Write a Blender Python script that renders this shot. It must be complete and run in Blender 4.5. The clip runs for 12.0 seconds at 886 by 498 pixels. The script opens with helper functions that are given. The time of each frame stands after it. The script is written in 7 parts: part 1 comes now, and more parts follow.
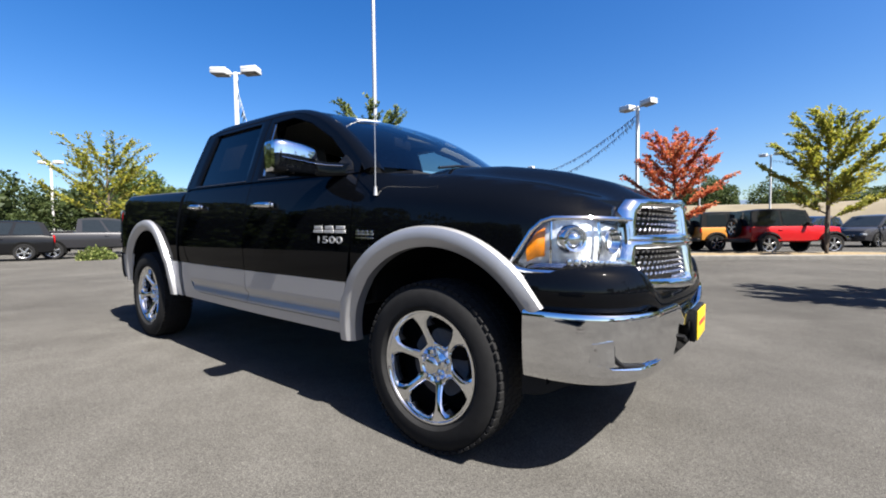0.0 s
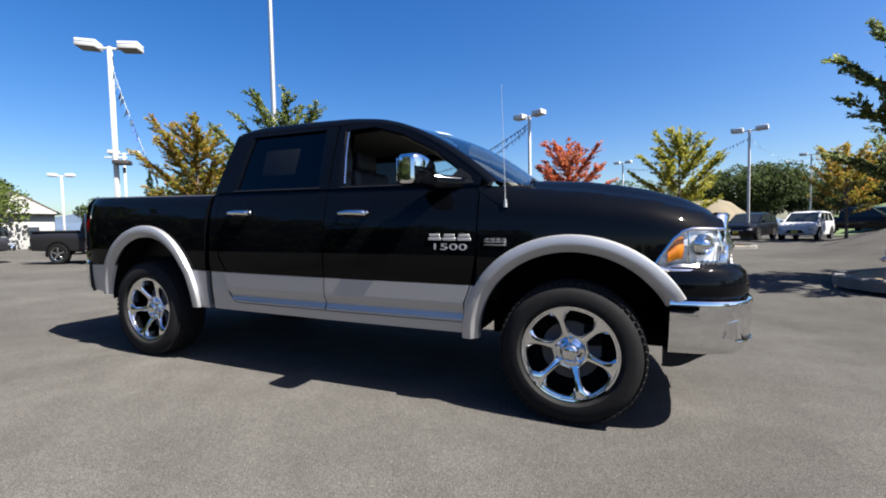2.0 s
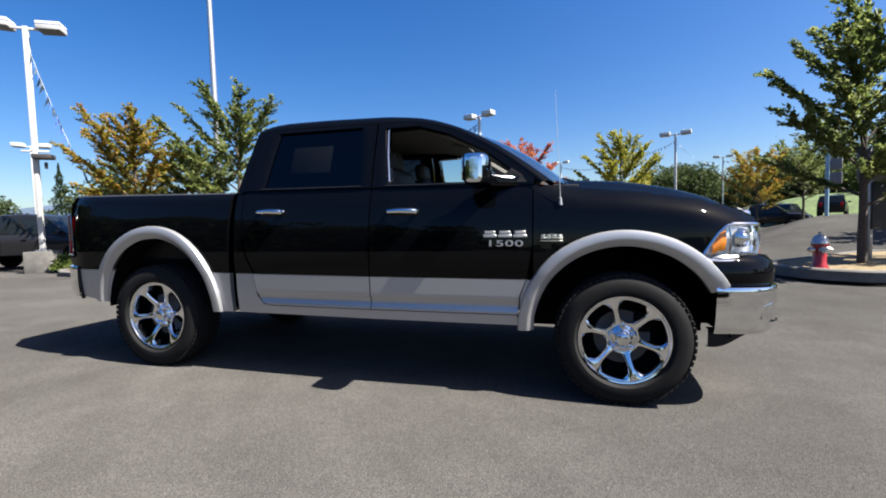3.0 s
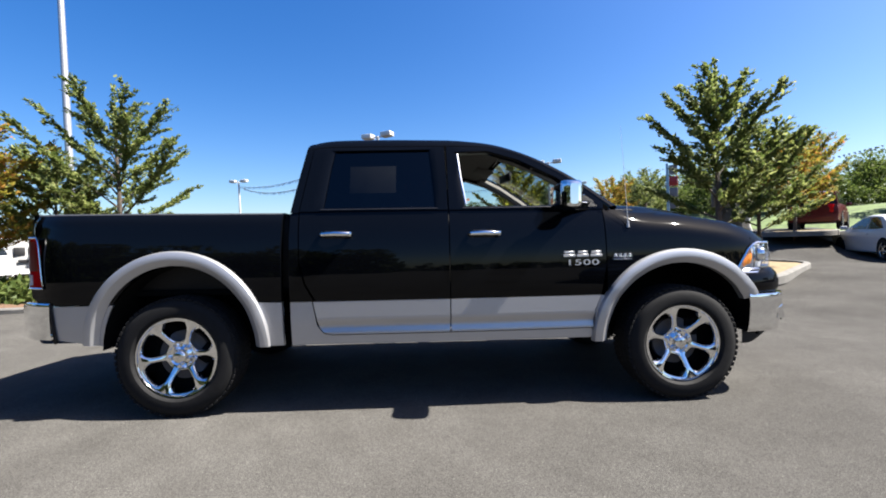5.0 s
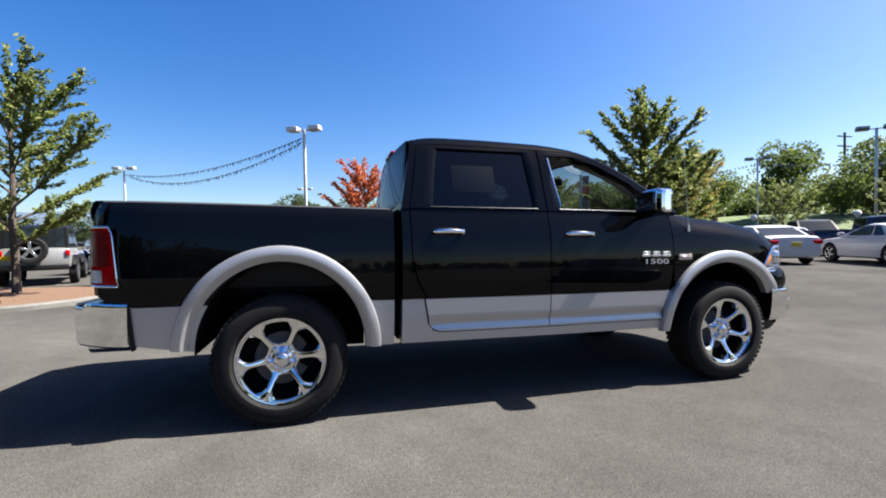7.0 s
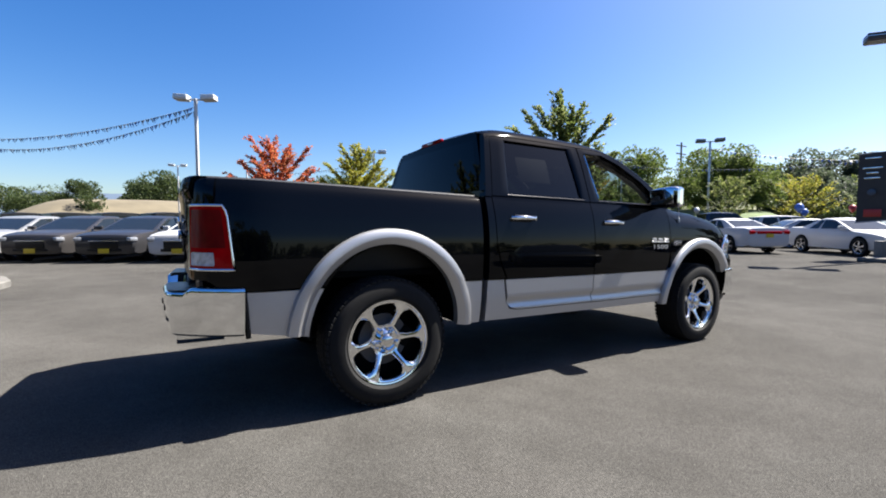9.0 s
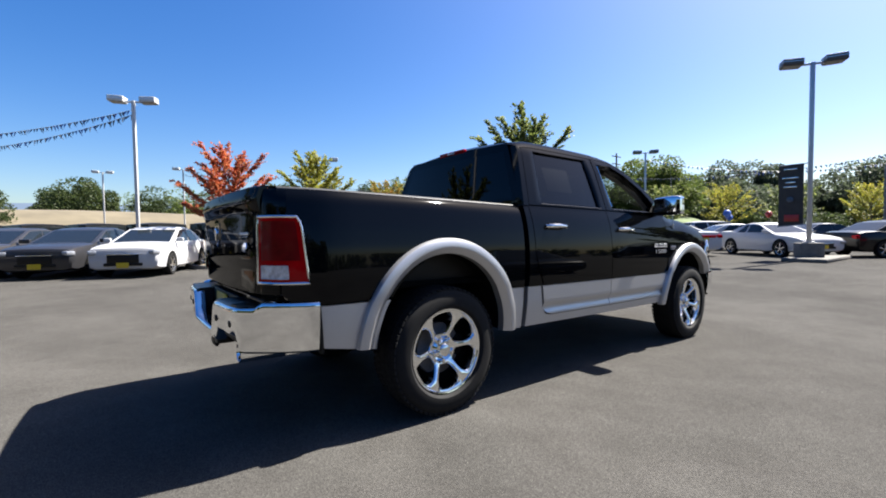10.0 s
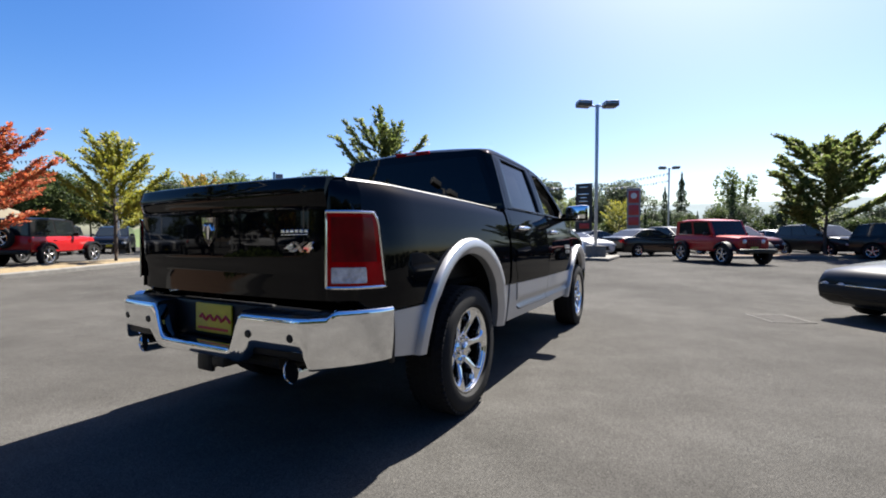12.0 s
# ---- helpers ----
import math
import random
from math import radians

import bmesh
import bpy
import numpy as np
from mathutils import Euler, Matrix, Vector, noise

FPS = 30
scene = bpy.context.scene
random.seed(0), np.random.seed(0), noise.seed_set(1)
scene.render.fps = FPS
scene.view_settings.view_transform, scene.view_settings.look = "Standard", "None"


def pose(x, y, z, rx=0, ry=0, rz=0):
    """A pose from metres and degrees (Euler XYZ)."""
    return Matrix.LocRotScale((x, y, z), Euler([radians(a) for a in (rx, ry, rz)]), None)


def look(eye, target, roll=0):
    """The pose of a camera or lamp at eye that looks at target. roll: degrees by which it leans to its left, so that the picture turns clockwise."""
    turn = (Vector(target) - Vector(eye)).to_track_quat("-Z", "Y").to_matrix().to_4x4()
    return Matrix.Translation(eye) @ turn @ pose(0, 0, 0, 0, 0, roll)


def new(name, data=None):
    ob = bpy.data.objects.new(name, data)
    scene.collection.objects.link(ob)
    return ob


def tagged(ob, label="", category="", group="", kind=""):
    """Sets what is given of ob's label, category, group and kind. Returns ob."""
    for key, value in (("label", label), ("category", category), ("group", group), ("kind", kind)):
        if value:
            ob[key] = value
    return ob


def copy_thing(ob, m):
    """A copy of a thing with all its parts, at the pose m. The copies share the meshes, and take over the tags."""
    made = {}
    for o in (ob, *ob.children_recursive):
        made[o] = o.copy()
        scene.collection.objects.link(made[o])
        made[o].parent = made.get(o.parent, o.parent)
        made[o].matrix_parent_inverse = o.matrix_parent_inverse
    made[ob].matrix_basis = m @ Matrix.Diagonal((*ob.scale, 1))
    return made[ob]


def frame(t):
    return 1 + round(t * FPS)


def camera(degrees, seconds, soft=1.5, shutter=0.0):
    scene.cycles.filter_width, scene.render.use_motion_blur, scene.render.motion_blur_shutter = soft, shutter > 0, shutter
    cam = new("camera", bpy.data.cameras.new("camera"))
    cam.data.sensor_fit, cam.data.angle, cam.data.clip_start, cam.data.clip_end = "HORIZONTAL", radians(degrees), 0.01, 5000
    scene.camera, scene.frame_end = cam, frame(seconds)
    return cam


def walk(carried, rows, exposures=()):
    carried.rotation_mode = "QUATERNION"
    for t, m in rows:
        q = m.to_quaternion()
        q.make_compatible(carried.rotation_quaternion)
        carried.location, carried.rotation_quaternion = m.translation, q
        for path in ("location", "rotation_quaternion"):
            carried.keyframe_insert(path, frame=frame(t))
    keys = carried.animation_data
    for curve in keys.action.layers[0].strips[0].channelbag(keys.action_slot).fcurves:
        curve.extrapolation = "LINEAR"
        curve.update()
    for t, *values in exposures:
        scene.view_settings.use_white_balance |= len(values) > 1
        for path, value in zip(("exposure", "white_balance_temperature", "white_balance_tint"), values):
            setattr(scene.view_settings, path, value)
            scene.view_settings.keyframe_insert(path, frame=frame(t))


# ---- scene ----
cam = camera(91.8, 12.0, 1.9)
PATH = [
    (0, (4.873, -2.543, 1.030), (3.623, -0.984, 0.953), -0.64),
    (0.5, (4.663, -2.787, 1.044), (3.512, -1.157, 0.914), -0.84),
    (1, (4.450, -3.119, 1.076), (3.435, -1.400, 0.940), -0.69),
    (1.5, (4.136, -3.315, 1.081), (3.250, -1.525, 0.982), -1.90),
    (2, (3.817, -3.498, 1.111), (3.035, -1.660, 1.015), -1.07),
    (2.5, (3.479, -3.707, 1.127), (2.833, -1.817, 1.021), -0.88),
    (3, (3.138, -3.813, 1.123), (2.618, -1.885, 1.013), -1.64),
    (3.2, (2.976, -3.838, 1.140), (2.538, -1.889, 1.036), -2.25),
    (4.8, (1.885, -4.046, 1.152), (1.926, -2.047, 1.101), -3.10),
    (5, (1.734, -4.040, 1.187), (1.784, -2.041, 1.147), -2.18),
    (5.5, (1.371, -4.055, 1.237), (1.536, -2.062, 1.180), -2.02),
    (6, (1.030, -4.048, 1.249), (1.258, -2.062, 1.176), -0.07),
    (6.5, (0.662, -3.961, 1.219), (1.013, -1.994, 1.141), -1.11),
    (7, (0.297, -3.932, 1.209), (0.787, -1.994, 1.160), -1.03),
    (7.2, (0.150, -3.948, 1.242), (0.704, -2.028, 1.180), -0.04),
    (8.8, (-0.960, -3.651, 1.212), (-0.026, -1.884, 1.129), -0.09),
    (9, (-1.080, -3.613, 1.210), (-0.103, -1.872, 1.095), 0.04),
    (9.5, (-1.410, -3.435, 1.192), (-0.328, -1.757, 1.081), -1.15),
    (10, (-1.703, -3.262, 1.221), (-0.513, -1.657, 1.142), -0.65),
    (10.5, (-1.956, -3.075, 1.232), (-0.538, -1.666, 1.158), -0.41),
    (11, (-2.164, -2.803, 1.218), (-0.634, -1.517, 1.142), -1.11),
    (11.5, (-2.329, -2.538, 1.204), (-0.701, -1.378, 1.141), 1.10),
    (12, (-2.574, -2.294, 1.209), (-0.835, -1.308, 1.140), -0.02),
]
walk(cam, [(t, look(eye, target, roll)) for t, eye, target, roll in PATH],
     [(0, 2.13), (1.2, 2.08), (2.4, 1.97), (3.2, 1.99), (5, 2.23), (7, 2.16), (9, 2.10), (12, 2.10)])

# ---- world, sun, exposure ----
SUN_DIR = Vector((1.09, -0.10, 1.42)).normalized()
sun_el = math.asin(SUN_DIR.z)
sun_az = math.atan2(SUN_DIR.x, SUN_DIR.y)
world = bpy.data.worlds.new("sky_world")
scene.world = world
world.use_nodes = True
wn = world.node_tree
sky = wn.nodes.new("ShaderNodeTexSky")
sky.sky_type = "NISHITA"
sky.sun_disc = False
sky.sun_elevation = sun_el
sky.sun_rotation = sun_az
sky.air_density = 1.0
sky.dust_density = 2.0
sky.altitude = 500
sky.ozone_density = 2.2
hue = wn.nodes.new("ShaderNodeHueSaturation")
hue.inputs["Saturation"].default_value = 1.42
hue.inputs["Hue"].default_value = 0.510
wn.links.new(sky.outputs[0], hue.inputs["Color"])
wn.links.new(hue.outputs[0], wn.nodes["Background"].inputs[0])
wn.nodes["Background"].inputs[1].default_value = 0.0455
sun = new("sun", bpy.data.lights.new("sun", "SUN"))
sun.data.energy = 5.0
sun.data.angle = radians(0.53)
sun.data.color = (1.0, 0.95, 0.87)
sun.matrix_world = look(SUN_DIR * 50, (0, 0, 0))
scene.view_settings.exposure = 2.1


# ---- materials ----
def mat(name, color, rough=0.5, metal=0.0, coat=0.0, noise_scale=0.0, vary=0.0, bump=0.0, bump_scale=60.0, spec=0.5):
    """A principled material with two scales of colour variation and a fine relief."""
    m = bpy.data.materials.new(name)
    m.use_nodes = True
    nt = m.node_tree
    b = nt.nodes["Principled BSDF"]
    b.inputs["Base Color"].default_value = (*color, 1)
    b.inputs["Roughness"].default_value = rough
    b.inputs["Metallic"].default_value = metal
    b.inputs["Coat Weight"].default_value = coat
    b.inputs["Coat Roughness"].default_value = 0.03
    b.inputs["Specular IOR Level"].default_value = spec
    if vary:
        co = nt.nodes.new("ShaderNodeTexCoord")
        n1 = nt.nodes.new("ShaderNodeTexNoise")
        n1.inputs["Scale"].default_value = noise_scale
        n1.inputs["Detail"].default_value = 8
        nt.links.new(co.outputs["Object"], n1.inputs["Vector"])
        ramp = nt.nodes.new("ShaderNodeValToRGB")
        ramp.color_ramp.elements[0].position = 0.3
        ramp.color_ramp.elements[1].position = 0.7
        ramp.color_ramp.elements[0].color = (*[c * (1 - vary) for c in color], 1)
        ramp.color_ramp.elements[1].color = (*[min(1, c * (1 + vary)) for c in color], 1)
        nt.links.new(n1.outputs["Fac"], ramp.inputs["Fac"])
        nt.links.new(ramp.outputs["Color"], b.inputs["Base Color"])
    if bump:
        co2 = nt.nodes.new("ShaderNodeTexCoord")
        n2 = nt.nodes.new("ShaderNodeTexNoise")
        n2.inputs["Scale"].default_value = bump_scale
        n2.inputs["Detail"].default_value = 6
        nt.links.new(co2.outputs["Object"], n2.inputs["Vector"])
        bp = nt.nodes.new("ShaderNodeBump")
        bp.inputs["Strength"].default_value = bump
        bp.inputs["Distance"].default_value = 0.01
        nt.links.new(n2.outputs["Fac"], bp.inputs["Height"])
        nt.links.new(bp.outputs["Normal"], b.inputs["Normal"])
    return m


def glass_mat(name, tint, gloss=1.0):
    """A thin pane: clear or tinted, with gloss that rises at grazing angles."""
    m = bpy.data.materials.new(name)
    m.use_nodes = True
    nt = m.node_tree
    nt.nodes.clear()
    out = nt.nodes.new("ShaderNodeOutputMaterial")
    mix = nt.nodes.new("ShaderNodeMixShader")
    tr = nt.nodes.new("ShaderNodeBsdfTransparent")
    tr.inputs[0].default_value = (*tint, 1)
    gl = nt.nodes.new("ShaderNodeBsdfGlossy")
    gl.inputs["Roughness"].default_value = 0.0
    gl.inputs["Color"].default_value = (gloss, gloss, gloss, 1)
    lw = nt.nodes.new("ShaderNodeLayerWeight")
    pw = nt.nodes.new("ShaderNodeMath")
    pw.operation = "POWER"
    pw.inputs[1].default_value = 4.5
    nt.links.new(lw.outputs["Facing"], pw.inputs[0])
    ma = nt.nodes.new("ShaderNodeMath")
    ma.operation = "MULTIPLY_ADD"
    ma.inputs[1].default_value, ma.inputs[2].default_value = 0.94, 0.05
    nt.links.new(pw.outputs[0], ma.inputs[0])
    nt.links.new(ma.outputs[0], mix.inputs[0])
    nt.links.new(tr.outputs[0], mix.inputs[1])
    nt.links.new(gl.outputs[0], mix.inputs[2])
    nt.links.new(mix.outputs[0], out.inputs[0])
    return m


def leaf_mat(name, c1, c2, c3):
    """Leaves that differ in hue from leaf to leaf and let some light through."""
    m = bpy.data.materials.new(name)
    m.use_nodes = True
    nt = m.node_tree
    nt.nodes.clear()
    out = nt.nodes.new("ShaderNodeOutputMaterial")
    geo = nt.nodes.new("ShaderNodeNewGeometry")
    ramp = nt.nodes.new("ShaderNodeValToRGB")
    ramp.color_ramp.elements[0].color = (*c1, 1)
    ramp.color_ramp.elements[1].color = (*c3, 1)
    e = ramp.color_ramp.elements.new(0.55)
    e.color = (*c2, 1)
    nt.links.new(geo.outputs["Random Per Island"], ramp.inputs["Fac"])
    df = nt.nodes.new("ShaderNodeBsdfPrincipled")
    df.inputs["Roughness"].default_value = 0.55
    df.inputs["Specular IOR Level"].default_value = 0.2
    tl = nt.nodes.new("ShaderNodeBsdfTranslucent")
    mix = nt.nodes.new("ShaderNodeMixShader")
    mix.inputs[0].default_value = 0.5
    nt.links.new(ramp.outputs["Color"], df.inputs["Base Color"])
    nt.links.new(ramp.outputs["Color"], tl.inputs["Color"])
    nt.links.new(df.outputs[0], mix.inputs[1])
    nt.links.new(tl.outputs[0], mix.inputs[2])
    nt.links.new(mix.outputs[0], out.inputs[0])
    return m


def asphalt_mat():
    m = bpy.data.materials.new("asphalt")
    m.use_nodes = True
    nt = m.node_tree
    b = nt.nodes["Principled BSDF"]
    b.inputs["Roughness"].default_value = 0.95
    b.inputs["Diffuse Roughness"].default_value = 0.25
    b.inputs["Specular IOR Level"].default_value = 0.06
    co = nt.nodes.new("ShaderNodeTexCoord")

    def tex(scale, detail, rough=0.6):
        n = nt.nodes.new("ShaderNodeTexNoise")
        n.inputs["Scale"].default_value = scale
        n.inputs["Detail"].default_value = detail
        n.inputs["Roughness"].default_value = rough
        nt.links.new(co.outputs["Object"], n.inputs["Vector"])
        return n

    big, mid, stain = tex(0.25, 6), tex(3.0, 5), tex(0.8, 8, 0.72)
    vor = nt.nodes.new("ShaderNodeTexVoronoi")
    vor.inputs["Scale"].default_value = 240.0
    nt.links.new(co.outputs["Object"], vor.inputs["Vector"])
    r1 = nt.nodes.new("ShaderNodeValToRGB")
    r1.color_ramp.elements[0].position, r1.color_ramp.elements[1].position = 0.32, 0.72
    r1.color_ramp.elements[0].color = (0.0455, 0.0444, 0.0426, 1)
    r1.color_ramp.elements[1].color = (0.0735, 0.0716, 0.0684, 1)
    nt.links.new(big.outputs["Fac"], r1.inputs["Fac"])
    r2 = nt.nodes.new("ShaderNodeValToRGB")
    r2.color_ramp.elements[0].color = (0.80, 0.79, 0.78, 1)
    r2.color_ramp.elements[1].color = (1.18, 1.18, 1.18, 1)
    nt.links.new(mid.outputs["Fac"], r2.inputs["Fac"])
    r3 = nt.nodes.new("ShaderNodeValToRGB")
    r3.color_ramp.elements[0].color = (0.52, 0.52, 0.52, 1)
    r3.color_ramp.elements[1].color = (1.55, 1.54, 1.52, 1)
    r3.color_ramp.elements[0].position, r3.color_ramp.elements[1].position = 0.25, 0.8
    nt.links.new(vor.outputs["Color"], r3.inputs["Fac"])
    mx = nt.nodes.new("ShaderNodeMix")
    mx.data_type, mx.blend_type = "RGBA", "MULTIPLY"
    mx.inputs[0].default_value = 1.0
    nt.links.new(r1.outputs[0], mx.inputs[6])
    nt.links.new(r2.outputs[0], mx.inputs[7])
    mx2 = nt.nodes.new("ShaderNodeMix")
    mx2.data_type, mx2.blend_type = "RGBA", "MULTIPLY"
    mx2.inputs[0].default_value = 0.7
    nt.links.new(mx.outputs[2], mx2.inputs[6])
    nt.links.new(r3.outputs[0], mx2.inputs[7])
    # scattered pale stones
    vs = nt.nodes.new("ShaderNodeTexVoronoi")
    vs.inputs["Scale"].default_value = 36.0
    nt.links.new(co.outputs["Object"], vs.inputs["Vector"])
    r4 = nt.nodes.new("ShaderNodeValToRGB")
    r4.color_ramp.elements[0].position, r4.color_ramp.elements[1].position = 0.07, 0.11
    r4.color_ramp.elements[0].color = (2.3, 2.27, 2.2, 1)
    r4.color_ramp.elements[1].color = (1.0, 1.0, 1.0, 1)
    nt.links.new(vs.outputs["Distance"], r4.inputs["Fac"])
    mx3 = nt.nodes.new("ShaderNodeMix")
    mx3.data_type, mx3.blend_type = "RGBA", "MULTIPLY"
    mx3.inputs[0].default_value = 0.9
    nt.links.new(mx2.outputs[2], mx3.inputs[6])
    nt.links.new(r4.outputs[0], mx3.inputs[7])
    # worn pale drifts and oil-dark stains
    r5 = nt.nodes.new("ShaderNodeValToRGB")
    r5.color_ramp.elements[0].position, r5.color_ramp.elements[1].position = 0.36, 0.68
    r5.color_ramp.elements[0].color = (0.84, 0.83, 0.815, 1)
    r5.color_ramp.elements[1].color = (1.13, 1.12, 1.10, 1)
    nt.links.new(stain.outputs["Fac"], r5.inputs["Fac"])
    mx4 = nt.nodes.new("ShaderNodeMix")
    mx4.data_type, mx4.blend_type = "RGBA", "MULTIPLY"
    mx4.inputs[0].default_value = 1.0
    nt.links.new(mx3.outputs[2], mx4.inputs[6])
    nt.links.new(r5.outputs[0], mx4.inputs[7])
    nt.links.new(mx4.outputs[2], b.inputs["Base Color"])
    bp = nt.nodes.new("ShaderNodeBump")
    bp.inputs["Strength"].default_value = 0.5
    bp.inputs["Distance"].default_value = 0.006
    nt.links.new(vor.outputs["Distance"], bp.inputs["Height"])
    nt.links.new(bp.outputs[0], b.inputs["Normal"])
    return m


ASPHALT = asphalt_mat()
BLACK_PAINT = mat("black_paint", (0.0015, 0.0018, 0.0025), 0.4, 0.0, 0.38, 300, 0.3, spec=0.0)
SILVER_PAINT = mat("silver_paint", (0.42, 0.42, 0.435), 0.42, 0.7, 0.4, 400, 0.08)
CHROME = mat("chrome", (0.80, 0.81, 0.82), 0.045, 1.0)
DULL_CHROME = mat("satin_chrome", (0.7, 0.71, 0.72), 0.15, 1.0, 0, 40, 0.06)
RUBBER = mat("rubber", (0.005, 0.005, 0.0055), 0.8, 0, 0, 30, 0.3, 0.08, 160, spec=0.25)
BLACK_PLASTIC = mat("black_plastic", (0.005, 0.005, 0.0055), 0.45, 0, 0, 60, 0.2, 0.2, 300, spec=0.25)
RAIL_CAP = mat("rail_cap_plastic", (0.030, 0.030, 0.031), 0.42, 0, 0, 40, 0.2, 0.1, 200)
# near-black for hidden parts, and for shade painted over hollows
DARK_VOID = mat("dark_liner_and_shade", (0.003, 0.003, 0.003), 0.95, 0, 0, 20, 0.3, spec=0.1)
CLEAR_GLASS = glass_mat("clear_glass", (0.70, 0.80, 0.76))
SCREEN_GLASS = glass_mat("windscreen_glass", (0.36, 0.42, 0.42))
LENS_GLASS = glass_mat("lens_glass", (0.95, 0.97, 0.98))
TINT_GLASS = glass_mat("tinted_glass", (0.022, 0.024, 0.027), 0.6)
REAR_GLASS = glass_mat("rear_glass", (0.012, 0.013, 0.015), 0.45)
DARK_TRIM = mat("dark_satin_trim", (0.10, 0.10, 0.105), 0.25, 0.9, 0, 40, 0.1)
RED_LENS = mat("red_lens", (0.32, 0.002, 0.004), 0.4, 0, 0.25, 9, 0.25, spec=0.0)
DARK_RED = mat("dark_red_lens", (0.13, 0.001, 0.003), 0.3, 0, 0.3, 14, 0.3, spec=0.1)
WHITE_LENS = mat("white_lens", (0.46, 0.45, 0.47), 0.18, 0.3, 0.6, 34, 0.35, 0.5, 60)
AMBER_LENS = mat("amber_lens", (0.80, 0.24, 0.012), 0.3, 0, 0.4, 20, 0.2, spec=0.1)
YELLOW_PLATE = mat("yellow_plate", (0.46, 0.33, 0.012), 0.4, 0, 0, 30, 0.08)
RED_PRINT = mat("red_print", (0.45, 0.02, 0.02), 0.5)
WHITE_METAL = mat("white_metal", (0.44, 0.44, 0.435), 0.45, 0, 0, 8, 0.06)
GALV = mat("galvanised_steel", (0.42, 0.42, 0.42), 0.4, 0.7, 0, 10, 0.1)
BRONZE_METAL = mat("dark_bronze_metal", (0.05, 0.045, 0.045), 0.5, 0.2, 0, 10, 0.1)
CONCRETE = mat("concrete", (0.11, 0.105, 0.096), 0.9, 0, 0, 5, 0.2, 0.5, 40)
BARK = mat("bark", (0.055, 0.042, 0.032), 0.9, 0, 0, 14, 0.35, 0.8, 30)
MULCH = mat("bark_mulch", (0.10, 0.055, 0.030), 0.95, 0, 0, 25, 0.45, 1.0, 60)
GRASS = mat("grass", (0.055, 0.085, 0.02), 0.9, 0, 0, 1.5, 0.5, 1.0, 10)
SAND = mat("sand_bank", (0.108, 0.09, 0.058), 0.95, 0, 0, 0.4, 0.18, 0.6, 3)
HYDRANT_RED = mat("red_enamel", (0.25, 0.008, 0.010), 0.35, 0, 0.5, 20, 0.2)
GRILLE_METAL = mat("bright_mesh", (0.46, 0.46, 0.47), 0.16, 1.0, 0, 60, 0.1)
BADGE = mat("badge_silver", (0.42, 0.42, 0.43), 0.3, 0.4, 0.3, 60, 0.1)
STEP_PAD = mat("step_pad_plastic", (0.006, 0.006, 0.007), 0.3, 0, 0, 60, 0.2, 0.15, 300, spec=0.4)
PRICE_PAPER = mat("price_paper", (0.14, 0.14, 0.135), 0.7, 0, 0, 12, 0.15)
LINER = mat("headliner_cloth", (0.10, 0.098, 0.09), 0.9, 0, 0, 40, 0.08)
SEAT = mat("dark_leather", (0.014, 0.013, 0.013), 0.5, 0, 0, 40, 0.2, 0.3, 200)
DASH = mat("dash_vinyl", (0.012, 0.012, 0.012), 0.6, 0, 0, 60, 0.2, 0.2, 300)
# the pale third tone puts sunlit leaf tips into the colour
TREE_GREEN = leaf_mat("leaf_green", (0.050, 0.078, 0.020), (0.115, 0.145, 0.036), (0.28, 0.30, 0.11))
TREE_YELLOW = leaf_mat("leaf_yellow", (0.15, 0.175, 0.0275), (0.263, 0.263, 0.04), (0.325, 0.275, 0.0438))
TREE_MIXED = leaf_mat("leaf_mixed", (0.15, 0.169, 0.0275), (0.263, 0.219, 0.0325), (0.325, 0.138, 0.0375))
TREE_ORANGE = leaf_mat("leaf_orange", (0.26, 0.045, 0.022), (0.44, 0.105, 0.045), (0.42, 0.20, 0.09))
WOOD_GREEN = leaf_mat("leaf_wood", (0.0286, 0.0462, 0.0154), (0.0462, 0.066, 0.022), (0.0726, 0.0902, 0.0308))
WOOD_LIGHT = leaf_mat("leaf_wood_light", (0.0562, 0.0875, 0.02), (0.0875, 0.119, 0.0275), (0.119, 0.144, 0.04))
# paler, greyer wood leaf: distance haze is put into its colours
WOOD_HAZE = leaf_mat("leaf_wood_painted_haze", (0.046, 0.062, 0.036), (0.066, 0.084, 0.050), (0.095, 0.115, 0.072))
CONIFER = leaf_mat("leaf_conifer", (0.018, 0.035, 0.014), (0.03, 0.05, 0.02), (0.05, 0.07, 0.025))


# ---- building helpers ----
def part(name, bm, material, parent=None, label="", smooth=40):
    """Links a bmesh as one mesh object, under parent where one is given."""
    me = bpy.data.meshes.new(name)
    bm.normal_update()
    bm.to_mesh(me)
    bm.free()
    me.materials.append(material)
    if smooth:
        me.shade_smooth()
        me.set_sharp_from_angle(angle=radians(smooth))
    ob = new(name, me)
    if parent:
        ob.parent = parent
    if label:
        ob["label"] = label
    return ob


def thing(name, label, category, m=None, group="", kind=""):
    """An empty at the base of a thing, which its parts hang from."""
    ob = new(name)
    ob.empty_display_size = 0.2
    if m is not None:
        if math.hypot(m.translation.x, m.translation.y) > 4:
            m.translation.x, m.translation.y = spot(m.translation.x, m.translation.y)
        ob.matrix_basis = m
    return tagged(ob, label, category, group, kind)


BEARINGS = [(25, -0.1), (45, -0.3), (60, -0.4), (76, -0.2), (90, 0.0), (105, 0.3), (120, 0.6), (135, 1.0), (165, 1.1), (180, 0.0)]


